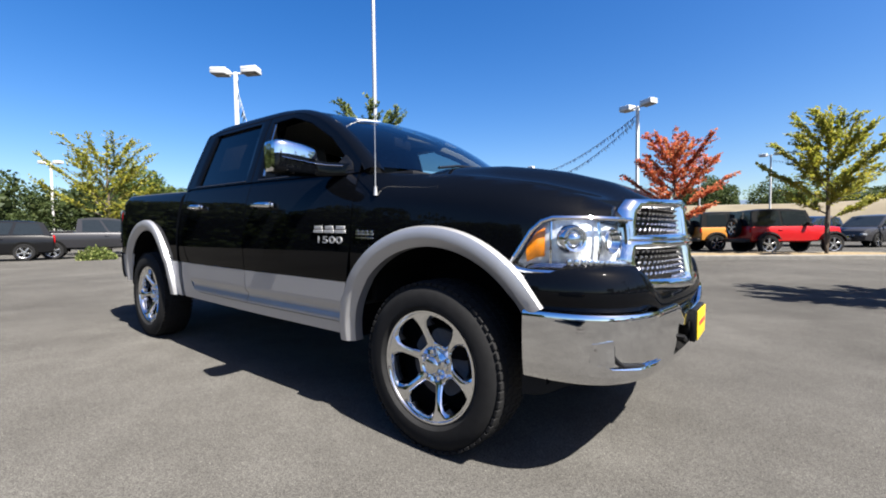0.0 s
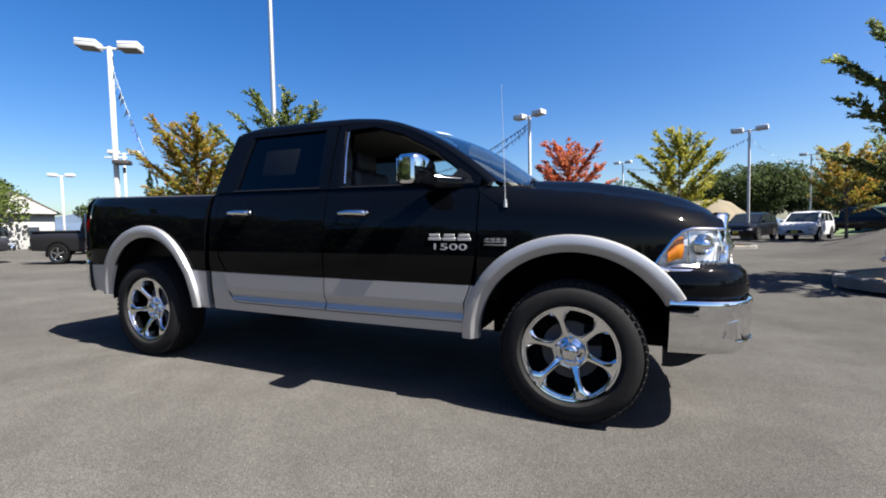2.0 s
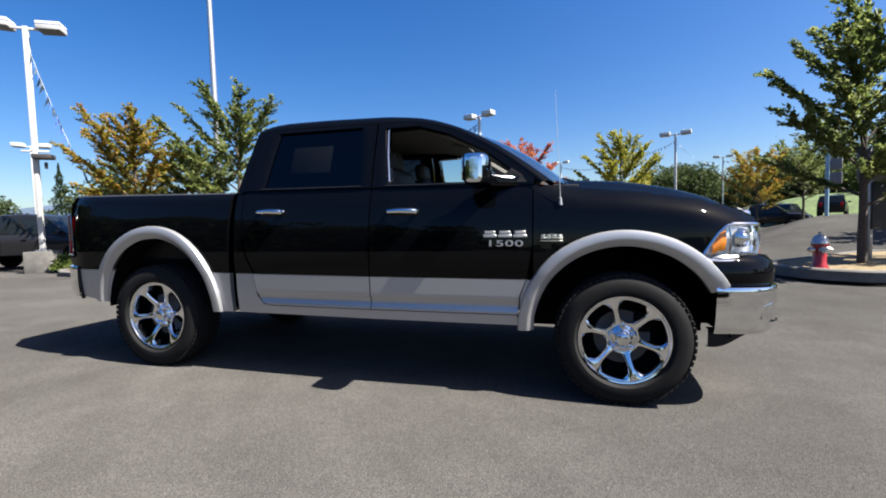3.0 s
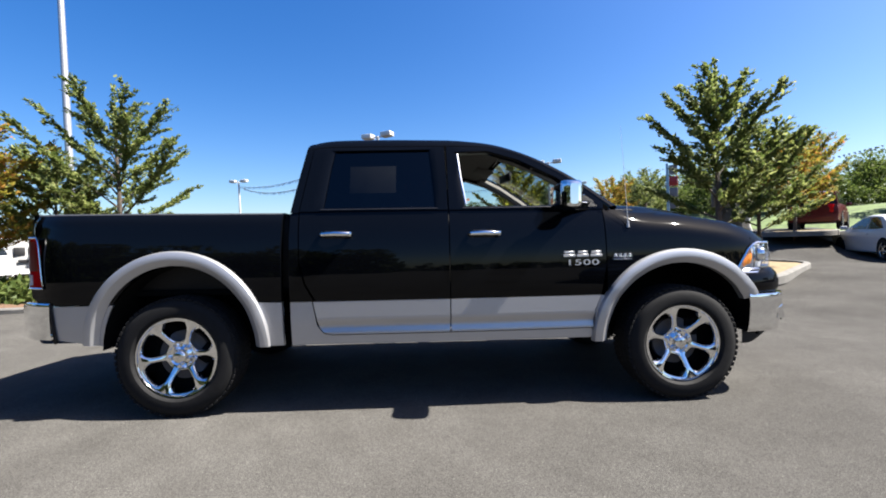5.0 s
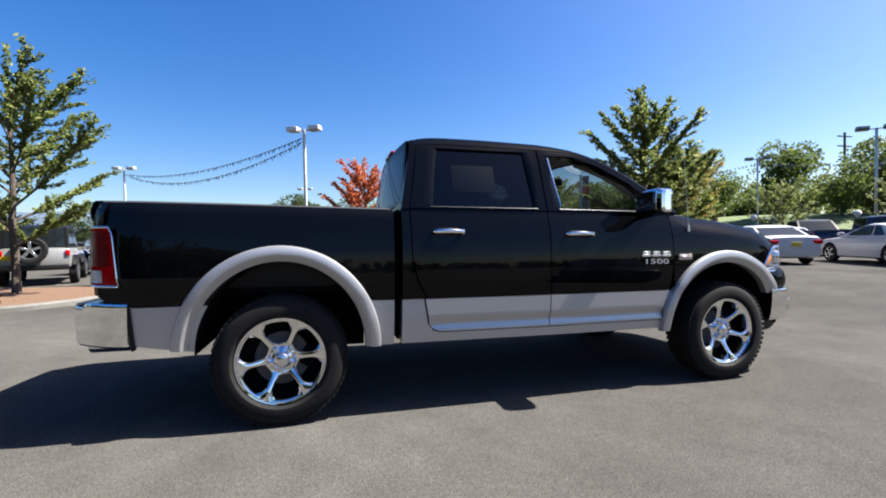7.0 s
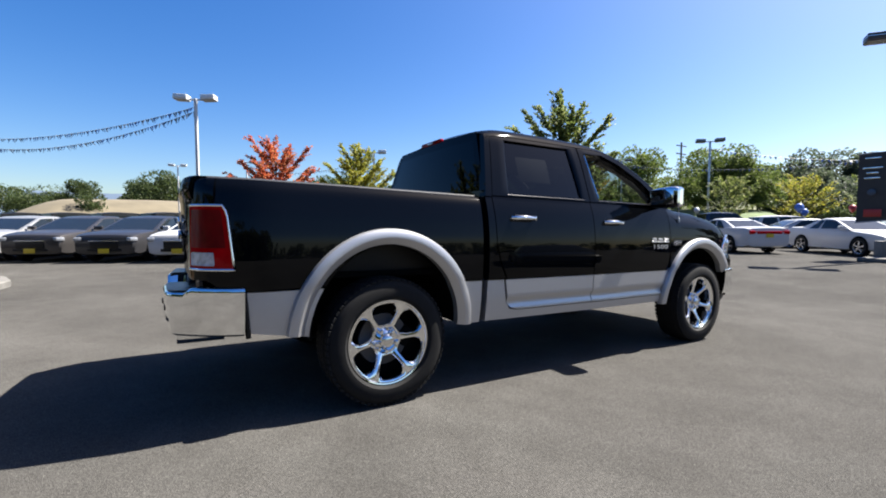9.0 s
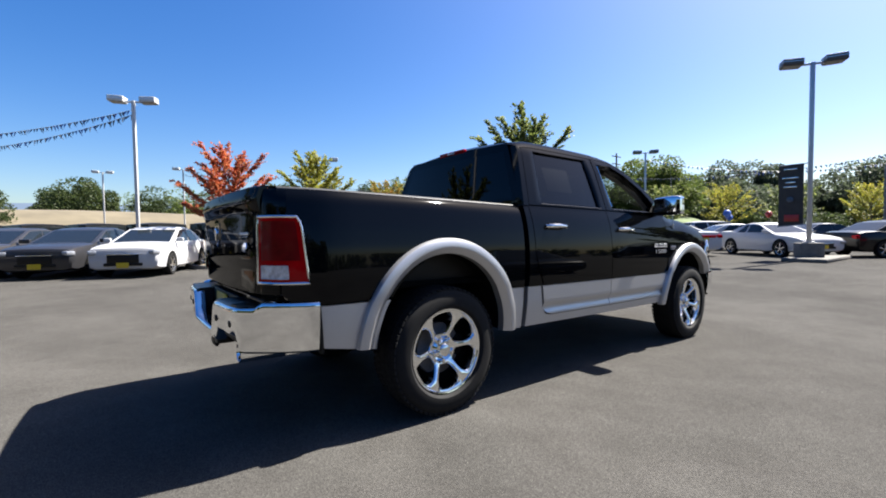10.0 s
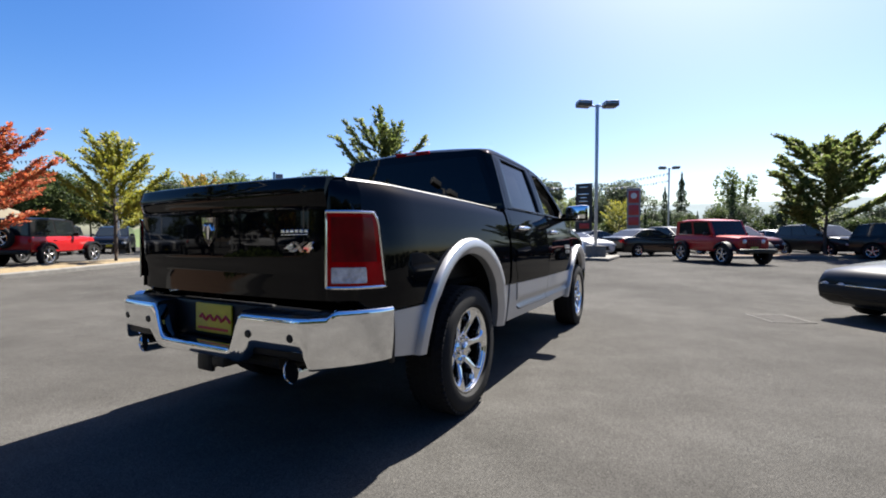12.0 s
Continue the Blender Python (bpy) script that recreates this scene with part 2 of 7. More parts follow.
def spot(x, y):
    """A place on the lot, set out by its bearing from the middle of the drive."""
    cx, cy = 1.2, -3.5
    turn = radians(float(np.interp(math.degrees(math.atan2(y - cy, x - cx)), [b[0] for b in BEARINGS], [b[1] for b in BEARINGS])))
    c, k = math.cos(turn), math.sin(turn)
    return cx + (x - cx) * c - (y - cy) * k, cy + (x - cx) * k + (y - cy) * c


def shape(verts, faces):
    bm = bmesh.new()
    vs = [bm.verts.new(v) for v in verts]
    for f in faces:
        try:
            bm.faces.new([vs[i] for i in f])
        except ValueError:
            pass
    bmesh.ops.recalc_face_normals(bm, faces=bm.faces)
    return bm


def join(*bms):
    out = bms[0]
    for b in bms[1:]:
        me = bpy.data.meshes.new("join")
        b.to_mesh(me)
        b.free()
        out.from_mesh(me)
        bpy.data.meshes.remove(me)
    return out


def box(c, s, bevel=0.0, seg=2, rot=None):
    bm = bmesh.new()
    bmesh.ops.create_cube(bm, size=1.0)
    bmesh.ops.scale(bm, vec=s, verts=bm.verts)
    if bevel:
        bmesh.ops.bevel(bm, geom=list(bm.edges), offset=bevel, segments=seg, affect="EDGES", profile=0.5)
    if rot is not None:
        bmesh.ops.rotate(bm, cent=(0, 0, 0), matrix=rot, verts=bm.verts)
    bmesh.ops.translate(bm, vec=c, verts=bm.verts)
    return bm


def lathe(profile, n=32, axis="z", at=(0, 0, 0), closed=False):
    """Turns (radius, height) points about an axis."""
    verts, faces = [], []
    k = len(profile)
    for i in range(n):
        a = 2 * math.pi * i / n
        for r, h in profile:
            p = (r * math.cos(a), r * math.sin(a), h)
            if axis == "y":
                p = (p[0], p[2], p[1])
            elif axis == "x":
                p = (p[2], p[0], p[1])
            verts.append((p[0] + at[0], p[1] + at[1], p[2] + at[2]))
    for i in range(n):
        j = (i + 1) % n
        for q in range(k if closed else k - 1):
            q2 = (q + 1) % k
            faces.append((i * k + q, j * k + q, j * k + q2, i * k + q2))
    bm = shape(verts, faces)
    bmesh.ops.remove_doubles(bm, verts=bm.verts, dist=1e-5)
    bmesh.ops.recalc_face_normals(bm, faces=bm.faces)
    return bm


def tube(points, radii, n=8, cap=True):
    """A round bar along points, with a radius at each."""
    if isinstance(radii, (int, float)):
        radii = [radii] * len(points)
    pts = [Vector(p) for p in points]
    verts, faces = [], []
    up = Vector((0.03, 0.02, 1))
    for i, p in enumerate(pts):
        d = (pts[min(i + 1, len(pts) - 1)] - pts[max(i - 1, 0)]).normalized()
        u = d.cross(up)
        if u.length < 0.05:
            u = d.cross(Vector((1, 0, 0)))
        u.normalize()
        v = d.cross(u)
        for k in range(n):
            a = 2 * math.pi * k / n
            verts.append(p + (u * math.cos(a) + v * math.sin(a)) * radii[i])
    for i in range(len(pts) - 1):
        for k in range(n):
            k2 = (k + 1) % n
            faces.append((i * n + k, i * n + k2, (i + 1) * n + k2, (i + 1) * n + k))
    if cap:
        faces.append(tuple(range(n - 1, -1, -1)))
        faces.append(tuple(range((len(pts) - 1) * n, len(pts) * n)))
    return shape(verts, faces)


def grid(rows, thick=None):
    """A surface through rows of points; thick gives it a rim in that direction."""
    n = len(rows[0])
    verts = [p for r in rows for p in r]
    faces = [(i * n + k, i * n + k + 1, (i + 1) * n + k + 1, (i + 1) * n + k) for i in range(len(rows) - 1) for k in range(n - 1)]
    bm = shape(verts, faces)
    if thick is not None:
        rim(bm, thick)
    return bm


def rim(bm, vec):
    """Folds the open edges of a surface inwards, so that it has thickness."""
    edges = [e for e in bm.edges if e.is_boundary]
    r = bmesh.ops.extrude_edge_only(bm, edges=edges)
    vs = [g for g in r["geom"] if isinstance(g, bmesh.types.BMVert)]
    for v in vs:
        v.co += Vector(vec(v.co)) if callable(vec) else Vector(vec)


def panel(outline, yf, depth=0.03, dx=0.15, dz=0.06):
    """A pressed sheet on the right-hand side: an outline in x and z, with y from yf(x, z)."""
    bm = bmesh.new()
    bm.faces.new([bm.verts.new((x, 0, z)) for x, z in outline])
    xs, zs = [p[0] for p in outline], [p[1] for p in outline]
    for lo, hi, step, no in ((min(xs), max(xs), dx, (1, 0, 0)), (min(zs), max(zs), dz, (0, 0, 1))):
        k = int((hi - lo) / step)
        for i in range(1, k + 1):
            c = lo + (hi - lo) * i / (k + 1)
            co = (c, 0, 0) if no[0] else (0, 0, c)
            bmesh.ops.bisect_plane(bm, geom=bm.verts[:] + bm.edges[:] + bm.faces[:], plane_co=co, plane_no=no)
    bmesh.ops.triangulate(bm, faces=[f for f in bm.faces if len(f.verts) > 4])
    for v in bm.verts:
        v.co.y = -yf(v.co.x, v.co.z)
    bmesh.ops.recalc_face_normals(bm, faces=bm.faces)
    if sum(f.normal.y for f in bm.faces) > 0:
        bmesh.ops.reverse_faces(bm, faces=bm.faces)
    rim(bm, (0, depth, 0))
    return bm


def mirrored(bm):
    out = bm.copy()
    for v in out.verts:
        v.co.y = -v.co.y
    bmesh.ops.reverse_faces(out, faces=out.faces)
    return out


def lerp(points, x):
    """A value between sorted (x, value) points."""
    return float(np.interp(x, [p[0] for p in points], [p[1] for p in points]))


def smoothstep(a, b, x):
    t = min(1.0, max(0.0, (x - a) / (b - a)))
    return t * t * (3 - 2 * t)


def arc(cx, cz, r, a0, a1, n, rz=None):
    return [(cx + r * math.cos(radians(a0 + (a1 - a0) * i / n)), cz + (rz or r) * math.sin(radians(a0 + (a1 - a0) * i / n))) for i in range(n + 1)]


# ---- ground ----
def ground_z(x, y):
    """The lot falls by two per cent where the truck stands; towards the back corner it climbs to a higher drive."""
    a = math.degrees(math.atan2(y + 4, x - 1.4))
    d = math.hypot(x - 1.4, y + 4)
    w = smoothstep(42, 48, a) * (1 - smoothstep(60, 68, a))
    fall = (-0.0204 * (x - 1.73) - 0.0085 * (y + 1.03)) * (1 - smoothstep(6.5, 13, math.hypot(x - 1.7, y + 1.5)))
    return w * 1.1 * smoothstep(17, 27, d) + fall


def axis_steps():
    near = [i * 1.0 for i in range(-40, 61)]
    far = [80, 110, 160, 260, 500, 1000, 2500]
    return sorted([-v for v in far] + near + far)


gx = axis_steps()
gv = [(x, y, ground_z(x, y)) for x in gx for y in gx]
gn = len(gx)
gf = [(i * gn + k, (i + 1) * gn + k, (i + 1) * gn + k + 1, i * gn + k + 1) for i in range(gn - 1) for k in range(gn - 1)]
ground = part("ground", shape(gv, gf), ASPHALT)
tagged(ground, "grey sunlit asphalt of a car dealer's lot", "ground", kind="structure")

# ---- the pickup truck: front axle at x 3.57, rear axle at x 0, nose towards +x ----
LIFT = 0.045
truck = thing("pickup_truck", "glossy black crew-cab pickup truck with silver lower panels, parked on asphalt", "pickup truck", pose(-0.075, -0.088, 0.028, -0.498, 1.164, 1.221))


def rk(bm):
    for v in bm.verts:
        v.co.z += LIFT
    return bm


def both(name, bm, material, parent=None, label="", smooth=40):
    """The right-hand part and its mirror image."""
    other = mirrored(bm)
    a = part(name, rk(bm), material, parent or truck, label, smooth)
    b = part(name, rk(other), material, parent or truck, label, smooth)
    return a, b


def one(name, bm, material, parent=None, label="", smooth=40):
    return part(name, rk(bm), material, parent or truck, label, smooth)


SIDE = [(0.36, 0.945), (0.45, 0.965), (0.6, 0.985), (0.735, 0.992), (0.75, 1.0), (0.9, 1.005), (1.05, 1.0), (1.17, 0.985), (1.27, 0.962), (1.33, 0.94), (1.38, 0.92)]
FENDER_TOP = [(2.9, 1.352), (3.2, 1.345), (3.6, 1.315), (3.95, 1.255), (4.2, 1.185), (4.32, 1.13), (4.4, 1.09)]
BED_TOP = [(-1.15, 1.365), (-0.3, 1.36), (0.8, 1.348)]


def body_y(x, z):
    y = lerp(SIDE, z)
    y -= 0.30 * max(0.0, (x - 3.92) / 0.6) ** 2
    y -= 0.02 * smoothstep(-0.7, -1.15, x)
    return y


def fender_y(x, z):
    u = max(0.0, 1 - (lerp(FENDER_TOP, x) - z) / 0.16)
    return body_y(x, z) - 0.10 * u**2 * smoothstep(3.0, 3.4, x)


def bed_y(x, z):
    u = max(0.0, 1 - (lerp(BED_TOP, x) - z) / 0.09)
    return body_y(x, min(z, 1.27)) - 0.055 * u**2


CABIN = [(1.32, 0.948), (1.375, 0.935), (1.6, 0.862), (1.82, 0.785), (1.87, 0.755), (1.905, 0.70), (1.925, 0.64)]


def cabin_y(x, z):
    return lerp(CABIN, z)


F_AX, R_AX, AX_Z = 3.57, 0.03, 0.41
f_arch = arc(F_AX, AX_Z, 0.565, 36, 144, 18)
r_arch = arc(R_AX, 0.43, 0.555, 34, 146, 18, 0.58)

# doors, upper black skin
front_door = [(1.935, 0.738), (1.935, 1.362), (3.035, 1.352), (3.035, 0.95), (3.0, 0.738)]
rear_door = [(0.985, 0.738), (0.915, 0.86), (0.875, 1.0), (0.865, 1.36), (1.927, 1.362), (1.927, 0.738)]
fd_r, fd_l = both("front_door", panel(front_door, body_y, 0.05), BLACK_PAINT)
rd_r, rd_l = both("rear_door", panel(rear_door, body_y, 0.05), BLACK_PAINT)
# lower silver skins
low_f = [(1.935, 0.50), (1.935, 0.733), (2.995, 0.733), (2.955, 0.62), (2.945, 0.50)]
low_r = [(1.035, 0.515), (1.0, 0.55), (0.965, 0.733), (1.927, 0.733), (1.927, 0.50), (1.1, 0.50)]


def low_y(x, z):
    return body_y(x, z) - 0.018 * (smoothstep(0.60, 0.57, z) - smoothstep(0.545, 0.52, z)) + 0.004


for door, bm in zip((fd_r, fd_l), (panel(low_f, low_y, 0.04, 0.15, 0.018), mirrored(panel(low_f, low_y, 0.04, 0.15, 0.018)))):
    part("lower_door_panel", rk(bm), SILVER_PAINT, door, "silver painted lower door panel")
for door, bm in zip((rd_r, rd_l), (panel(low_r, low_y, 0.04, 0.15, 0.018), mirrored(panel(low_r, low_y, 0.04, 0.15, 0.018)))):
    part("lower_door_panel", rk(bm), SILVER_PAINT, door, "silver painted lower door panel")
both("rocker_panel", panel([(0.80, 0.43), (0.80, 0.733), (0.955, 0.733), (0.985, 0.56), (1.03, 0.505), (1.1, 0.492), (2.94, 0.492), (2.96, 0.425)], lambda x, z: body_y(x, z) - 0.006, 0.12, 0.2, 0.03), SILVER_PAINT)
both("cab_corner", panel([(0.80, 0.738), (0.80, 1.35), (0.857, 1.355), (0.867, 0.99), (0.905, 0.85), (0.968, 0.738)], body_y, 0.05), BLACK_PAINT)
# bed sides
both("bed_side", panel([(-1.125, 0.80), (-1.14, 1.25), (-1.12, 1.365), (0.742, 1.349), (0.742, 0.738)] + r_arch + [(-1.02, 0.738)], bed_y, 0.05, 0.12, 0.03), BLACK_PAINT)
both("lower_bed_panel", panel([(0.742, 0.733)] + [(0.742, 0.43), (0.60, 0.43)] + arc(R_AX, 0.43, 0.555, 2, 32, 6, 0.58), body_y, 0.04), SILVER_PAINT)
both("lower_quarter_panel", panel([(-0.97, 0.733), (-0.90, 0.51), (-0.53, 0.455)] + arc(R_AX, 0.43, 0.555, 178, 148, 6, 0.58), body_y, 0.04), SILVER_PAINT)
# front fenders
fend = [(3.043, 0.738), (3.043, 0.95), (3.043, 1.352)] + [(x, lerp(FENDER_TOP, x)) for x in (3.2, 3.4, 3.6, 3.8, 3.95, 4.1, 4.2, 4.30)]
fend += [(4.30, 1.09), (4.16, 1.088), (4.07, 1.06), (3.985, 0.895), (4.02, 0.87), (4.06, 0.75)] + f_arch
both("front_fender", panel(fend, fender_y, 0.05, 0.10, 0.03), BLACK_PAINT)
both("lower_fender_panel", panel([(3.0, 0.733), (2.962, 0.62), (2.955, 0.43), (3.01, 0.43)] + arc(F_AX, AX_Z, 0.565, 176, 147, 6), body_y, 0.04), SILVER_PAINT)


# wheel-arch flares
def flare(cx, cz, ao, bo, ai, bi, a0, a1, n=40):
    rows = []
    prof = ((0.0, -0.05), (0.0, 0.004), (0.36, 0.037), (0.40, 0.040), (0.46, 0.041), (0.75, 0.040), (0.93, 0.034), (1.0, 0.020), (1.0, -0.02))
    for i in range(n + 1):
        a = radians(a0 + (a1 - a0) * i / n)
        c, s = math.cos(a), math.sin(a)
        row = []
        for f, out in prof:
            x, z = cx + (ai + (ao - ai) * f) * c, cz + (bi + (bo - bi) * f) * s
            row.append((x, -(body_y(min(x, 3.99), z) + out), z))
        rows.append(row)
    bm = grid(rows)
    bmesh.ops.reverse_faces(bm, faces=bm.faces) if sum(f.normal.y for f in bm.faces) > 0 else None
    return bm


both("wheel_flare", flare(F_AX, AX_Z, 0.625, 0.645, 0.525, 0.545, 29, 181), SILVER_PAINT, label="silver painted wheel-arch flare")
both("wheel_flare", flare(R_AX - 0.035, 0.43, 0.655, 0.672, 0.55, 0.572, 0, 176.5), SILVER_PAINT, label="silver painted wheel-arch flare")


# wheel housings
def housing(cx, cz, a, b):
    rows = [[(cx + a * math.cos(t), -0.99, cz + b * math.sin(t)), (cx + a * math.cos(t), -0.45, cz + b * math.sin(t))] for t in [radians(180 * i / 24) for i in range(25)]]
    return join(grid(rows), shape([(cx - a, -0.45, 0.33), (cx + a, -0.45, 0.33), (cx + a, -0.45, cz + b), (cx - a, -0.45, cz + b)], [(0, 1, 2, 3)]))


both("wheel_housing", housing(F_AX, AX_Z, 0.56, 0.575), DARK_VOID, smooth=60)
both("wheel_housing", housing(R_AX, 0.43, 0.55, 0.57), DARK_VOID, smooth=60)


# door frames round the windows
def ring(outer, inner, yf, depth=0.05):
    n = len(outer)
    verts, faces = [], []
    for k in range(n):
        p, q = Vector(outer[k]), Vector(inner[k])
        for f, sink in ((0, 0), (0.5, 0), (0.85, 0.0), (1.0, 0.012), (1.0, 0.05)):
            c = p.lerp(q, f)
            verts.append((c.x, -(yf(c.x, c.y) - sink), c.y))
    for k in range(n):
        j = (k + 1) % n
        for f in range(4):
            faces.append((k * 5 + f, j * 5 + f, j * 5 + f + 1, k * 5 + f + 1))
    bm = shape(verts, faces)
    bmesh.ops.recalc_face_normals(bm, faces=bm.faces)
    if sum(f.normal.y * f.calc_area() for f in bm.faces) > 0:
        bmesh.ops.reverse_faces(bm, faces=bm.faces)
    rim(bm, (0, depth, 0))
    return bm


def densify(points, k=4):
    out = []
    for i, p in enumerate(points):
        q = points[(i + 1) % len(points)]
        out += [(p[0] + (q[0] - p[0]) * j / k, p[1] + (q[1] - p[1]) * j / k) for j in range(k)]
    return out


fw_out = [(1.935, 1.362), (1.93, 1.85), (2.255, 1.849), (2.51, 1.768), (2.79, 1.612), (3.05, 1.415), (3.04, 1.355)]
fw_in = [(2.055, 1.385), (2.0, 1.795), (2.23, 1.805), (2.45, 1.735), (2.72, 1.595), (2.91, 1.44), (2.90, 1.385)]
rw_out = [(0.865, 1.362), (0.925, 1.70), (0.945, 1.85), (1.915, 1.855), (1.925, 1.362)]
rw_in = [(1.035, 1.385), (1.075, 1.68), (1.10, 1.815), (1.795, 1.82), (1.83, 1.385)]
for (dr, dl), o, i in (((fd_r, fd_l), fw_out, fw_in), ((rd_r, rd_l), rw_out, rw_in)):
    bm = ring(densify(o), densify(i), cabin_y)
    mm = mirrored(bm)
    part("window_frame", rk(bm), BLACK_PAINT, dr)
    part("window_frame", rk(mm), BLACK_PAINT, dl)
    # satin strip along the sill of the window
    a, b = i[0], i[-1]
    strip = tube([(a[0] - 0.02, -cabin_y(0, 1.375) - 0.004, 1.374), (b[0] + 0.02, -cabin_y(0, 1.375) - 0.004, 1.374)], 0.0032, 6)
    ms = mirrored(strip)
    part("sill_trim", rk(strip), DARK_TRIM, dr, "thin dark satin strip")
    part("sill_trim", rk(ms), DARK_TRIM, dl, "thin dark satin strip")


# added bright strip that imitates sunlight on the pillar's inner edge
for door, s in ((fd_r, 1), (fd_l, -1)):
    edge = tube([(2.012, -cabin_y(0, 1.79) + 0.012, 1.79), (2.030, -cabin_y(0, 1.6) + 0.012, 1.6), (2.060, -cabin_y(0, 1.40) + 0.012, 1.40)], 0.0075, 6)
    part("pillar_edge", rk(edge if s > 0 else mirrored(edge)), DULL_CHROME, door, "thin bright strip added for the lit pillar edge")


def pane(outline):
    return panel(outline, lambda x, z: cabin_y(x, z) - 0.022, 0.004, 0.2, 0.1)


for door, bm, m in ((rd_r, pane(rw_in), TINT_GLASS), (rd_l, mirrored(pane(rw_in)), TINT_GLASS), (fd_l, mirrored(pane(fw_in)), CLEAR_GLASS)):
    w = part("side_window", rk(bm), m, door)
    w.visible_shadow = False

# cab shell: rails, pillars, roof
both("rear_pillar", panel([(0.80, 1.355), (0.85, 1.62), (0.895, 1.85), (0.945, 1.862), (0.918, 1.70), (0.858, 1.355)], cabin_y, 0.08, 0.05, 0.04), BLACK_PAINT)


def roof_z(x, y):
    edge = lerp([(0.86, 1.855), (0.93, 1.90), (1.1, 1.92), (1.7, 1.925), (2.1, 1.91), (2.32, 1.868), (2.44, 1.825)], x)
    return edge + 0.035 * (1 - (y / 0.66) ** 2)


rows = [[(x, y, roof_z(x, y)) for y in np.linspace(-0.66, 0.66, 21)] for x in np.linspace(0.88, 2.44, 22)]
one("roof", grid(rows, (0, 0, -0.03)), BLACK_PAINT)
rows = [[(x, y, roof_z(x, y) - 0.05) for y in np.linspace(-0.70, 0.70, 9)] for x in np.linspace(0.95, 2.38, 10)]
one("headliner", grid(rows, (0, 0, 0.01)), LINER)


def shield(u, v):
    """Windscreen: u across from -1 to 1, v up from 0 to 1."""
    half = 0.86 + (0.655 - 0.86) * v
    x = 3.14 + (2.40 - 3.14) * v + (0.20 - 0.14 * v) * (1 - u * u)
    z = 1.385 + (1.838 - 1.385) * v + 0.035 * v * (1 - u * u)
    return (x, u * half, z + (0.045 + 0.035 * (1 - u * u)) * math.sin(math.pi * v))


wind = one("windscreen", grid([[shield(u, v) for u in np.linspace(-1, 1, 17)] for v in np.linspace(0, 1, 9)]), SCREEN_GLASS)
wind.visible_shadow = False
# side rails: one curved strip from the cowl up the screen pillar and back along the roof
RAIL_KEYS = [(3.09, 1.365, shield(-1, -0.04)), (3.0, 1.445, shield(-1, 0.10)), (2.92, 1.508, shield(-1, 0.22)), (2.79, 1.606, shield(-1, 0.40)), (2.65, 1.688, shield(-1, 0.58)), (2.51, 1.764, shield(-1, 0.76)),
             (2.38, 1.812, shield(-1, 0.92)), (2.255, 1.845, (2.28, -0.655, roof_z(2.28, 0.655))), (2.0, 1.850, (2.0, -0.655, roof_z(2.0, 0.655))), (1.5, 1.852, (1.5, -0.655, roof_z(1.5, 0.655))),
             (1.1, 1.850, (1.1, -0.655, roof_z(1.1, 0.655))), (0.94, 1.845, (0.93, -0.655, roof_z(0.93, 0.655))), (0.905, 1.82, (0.885, -0.655, 1.865))]
keys = np.array([(x, -cabin_y(x, z), z, *w) for x, z, w in RAIL_KEYS])
dist = np.concatenate([[0], np.cumsum(np.linalg.norm(np.diff(keys[:, :3], axis=0), axis=1))])
t = np.linspace(0, dist[-1], 90)
run = np.array([np.interp(t, dist, keys[:, k]) for k in range(6)]).T
for _ in range(3):
    run[2:-2] = (run[:-4] + run[1:-3] + run[2:-2] + run[3:-1] + run[4:]) / 5
rows = []
for i in range(90):
    d, w = Vector(run[i, :3]), Vector(run[i, 3:])
    along = Vector(run[min(i + 1, 89), :3]) - Vector(run[max(i - 1, 0), :3])
    nrm = along.cross(w - d).normalized()
    if nrm.y > 0:
        nrm = -nrm
    inside = -nrm * 0.03
    rows.append([tuple(d + inside)] + [tuple(d.lerp(w, f) + nrm * (0.004 + 0.018 * math.sin(math.pi * f) ** 0.8)) for f in np.linspace(0, 1, 9)] + [tuple(w + inside)])
both("roof_rail", grid(rows), BLACK_PAINT, smooth=60)
both("pillar_trim", tube([(3.06, -0.83, 1.36), (2.82, -0.78, 1.55), (2.58, -0.71, 1.70), (2.36, -0.64, 1.80)], [0.05, 0.042, 0.04, 0.04], 8), LINER)
sticker = grid([[(lambda p: (p[0] + 0.012, p[1], p[2] + 0.008))(shield(u, v)) for u in (-0.80, -0.68, -0.55)] for v in (0.74, 0.80)])
one("window_sticker", sticker, WHITE_METAL, wind, "white paper sticker on the glass")
# rear wall of the cab with its window
rear_wall = []
for z in np.linspace(0.6, 1.40, 6):
    rear_wall.append([(0.805, y, z) for y in np.linspace(-0.91, 0.91, 9)])
one("cab_back", grid(rear_wall, (0.03, 0, 0)), BLACK_PAINT)


def back(u, v):
    half = 0.89 + (0.69 - 0.89) * v
    return (0.815 + 0.065 * v - 0.03 * (1 - u * u), u * half, 1.39 + 0.475 * v)


rw = one("rear_window", grid([[back(u, v) for u in np.linspace(-0.93, 0.93, 13)] for v in np.linspace(0.06, 0.90, 7)]), REAR_GLASS)
rw.visible_shadow = False
frame_bm = join(grid([[back(u, v) for u in np.linspace(-1, 1, 13)] for v in (0, 0.06)], (0.02, 0, 0)), grid([[back(u, v) for u in np.linspace(-1, 1, 13)] for v in (0.90, 1.04)], (0.02, 0, 0)),
                grid([[back(u, v) for u in (-1, -0.92)] for v in np.linspace(0, 1, 5)], (0.02, 0, 0)), grid([[back(u, v) for u in (0.92, 1)] for v in np.linspace(0, 1, 5)], (0.02, 0, 0)))
one("rear_window_frame", frame_bm, BLACK_PAINT)
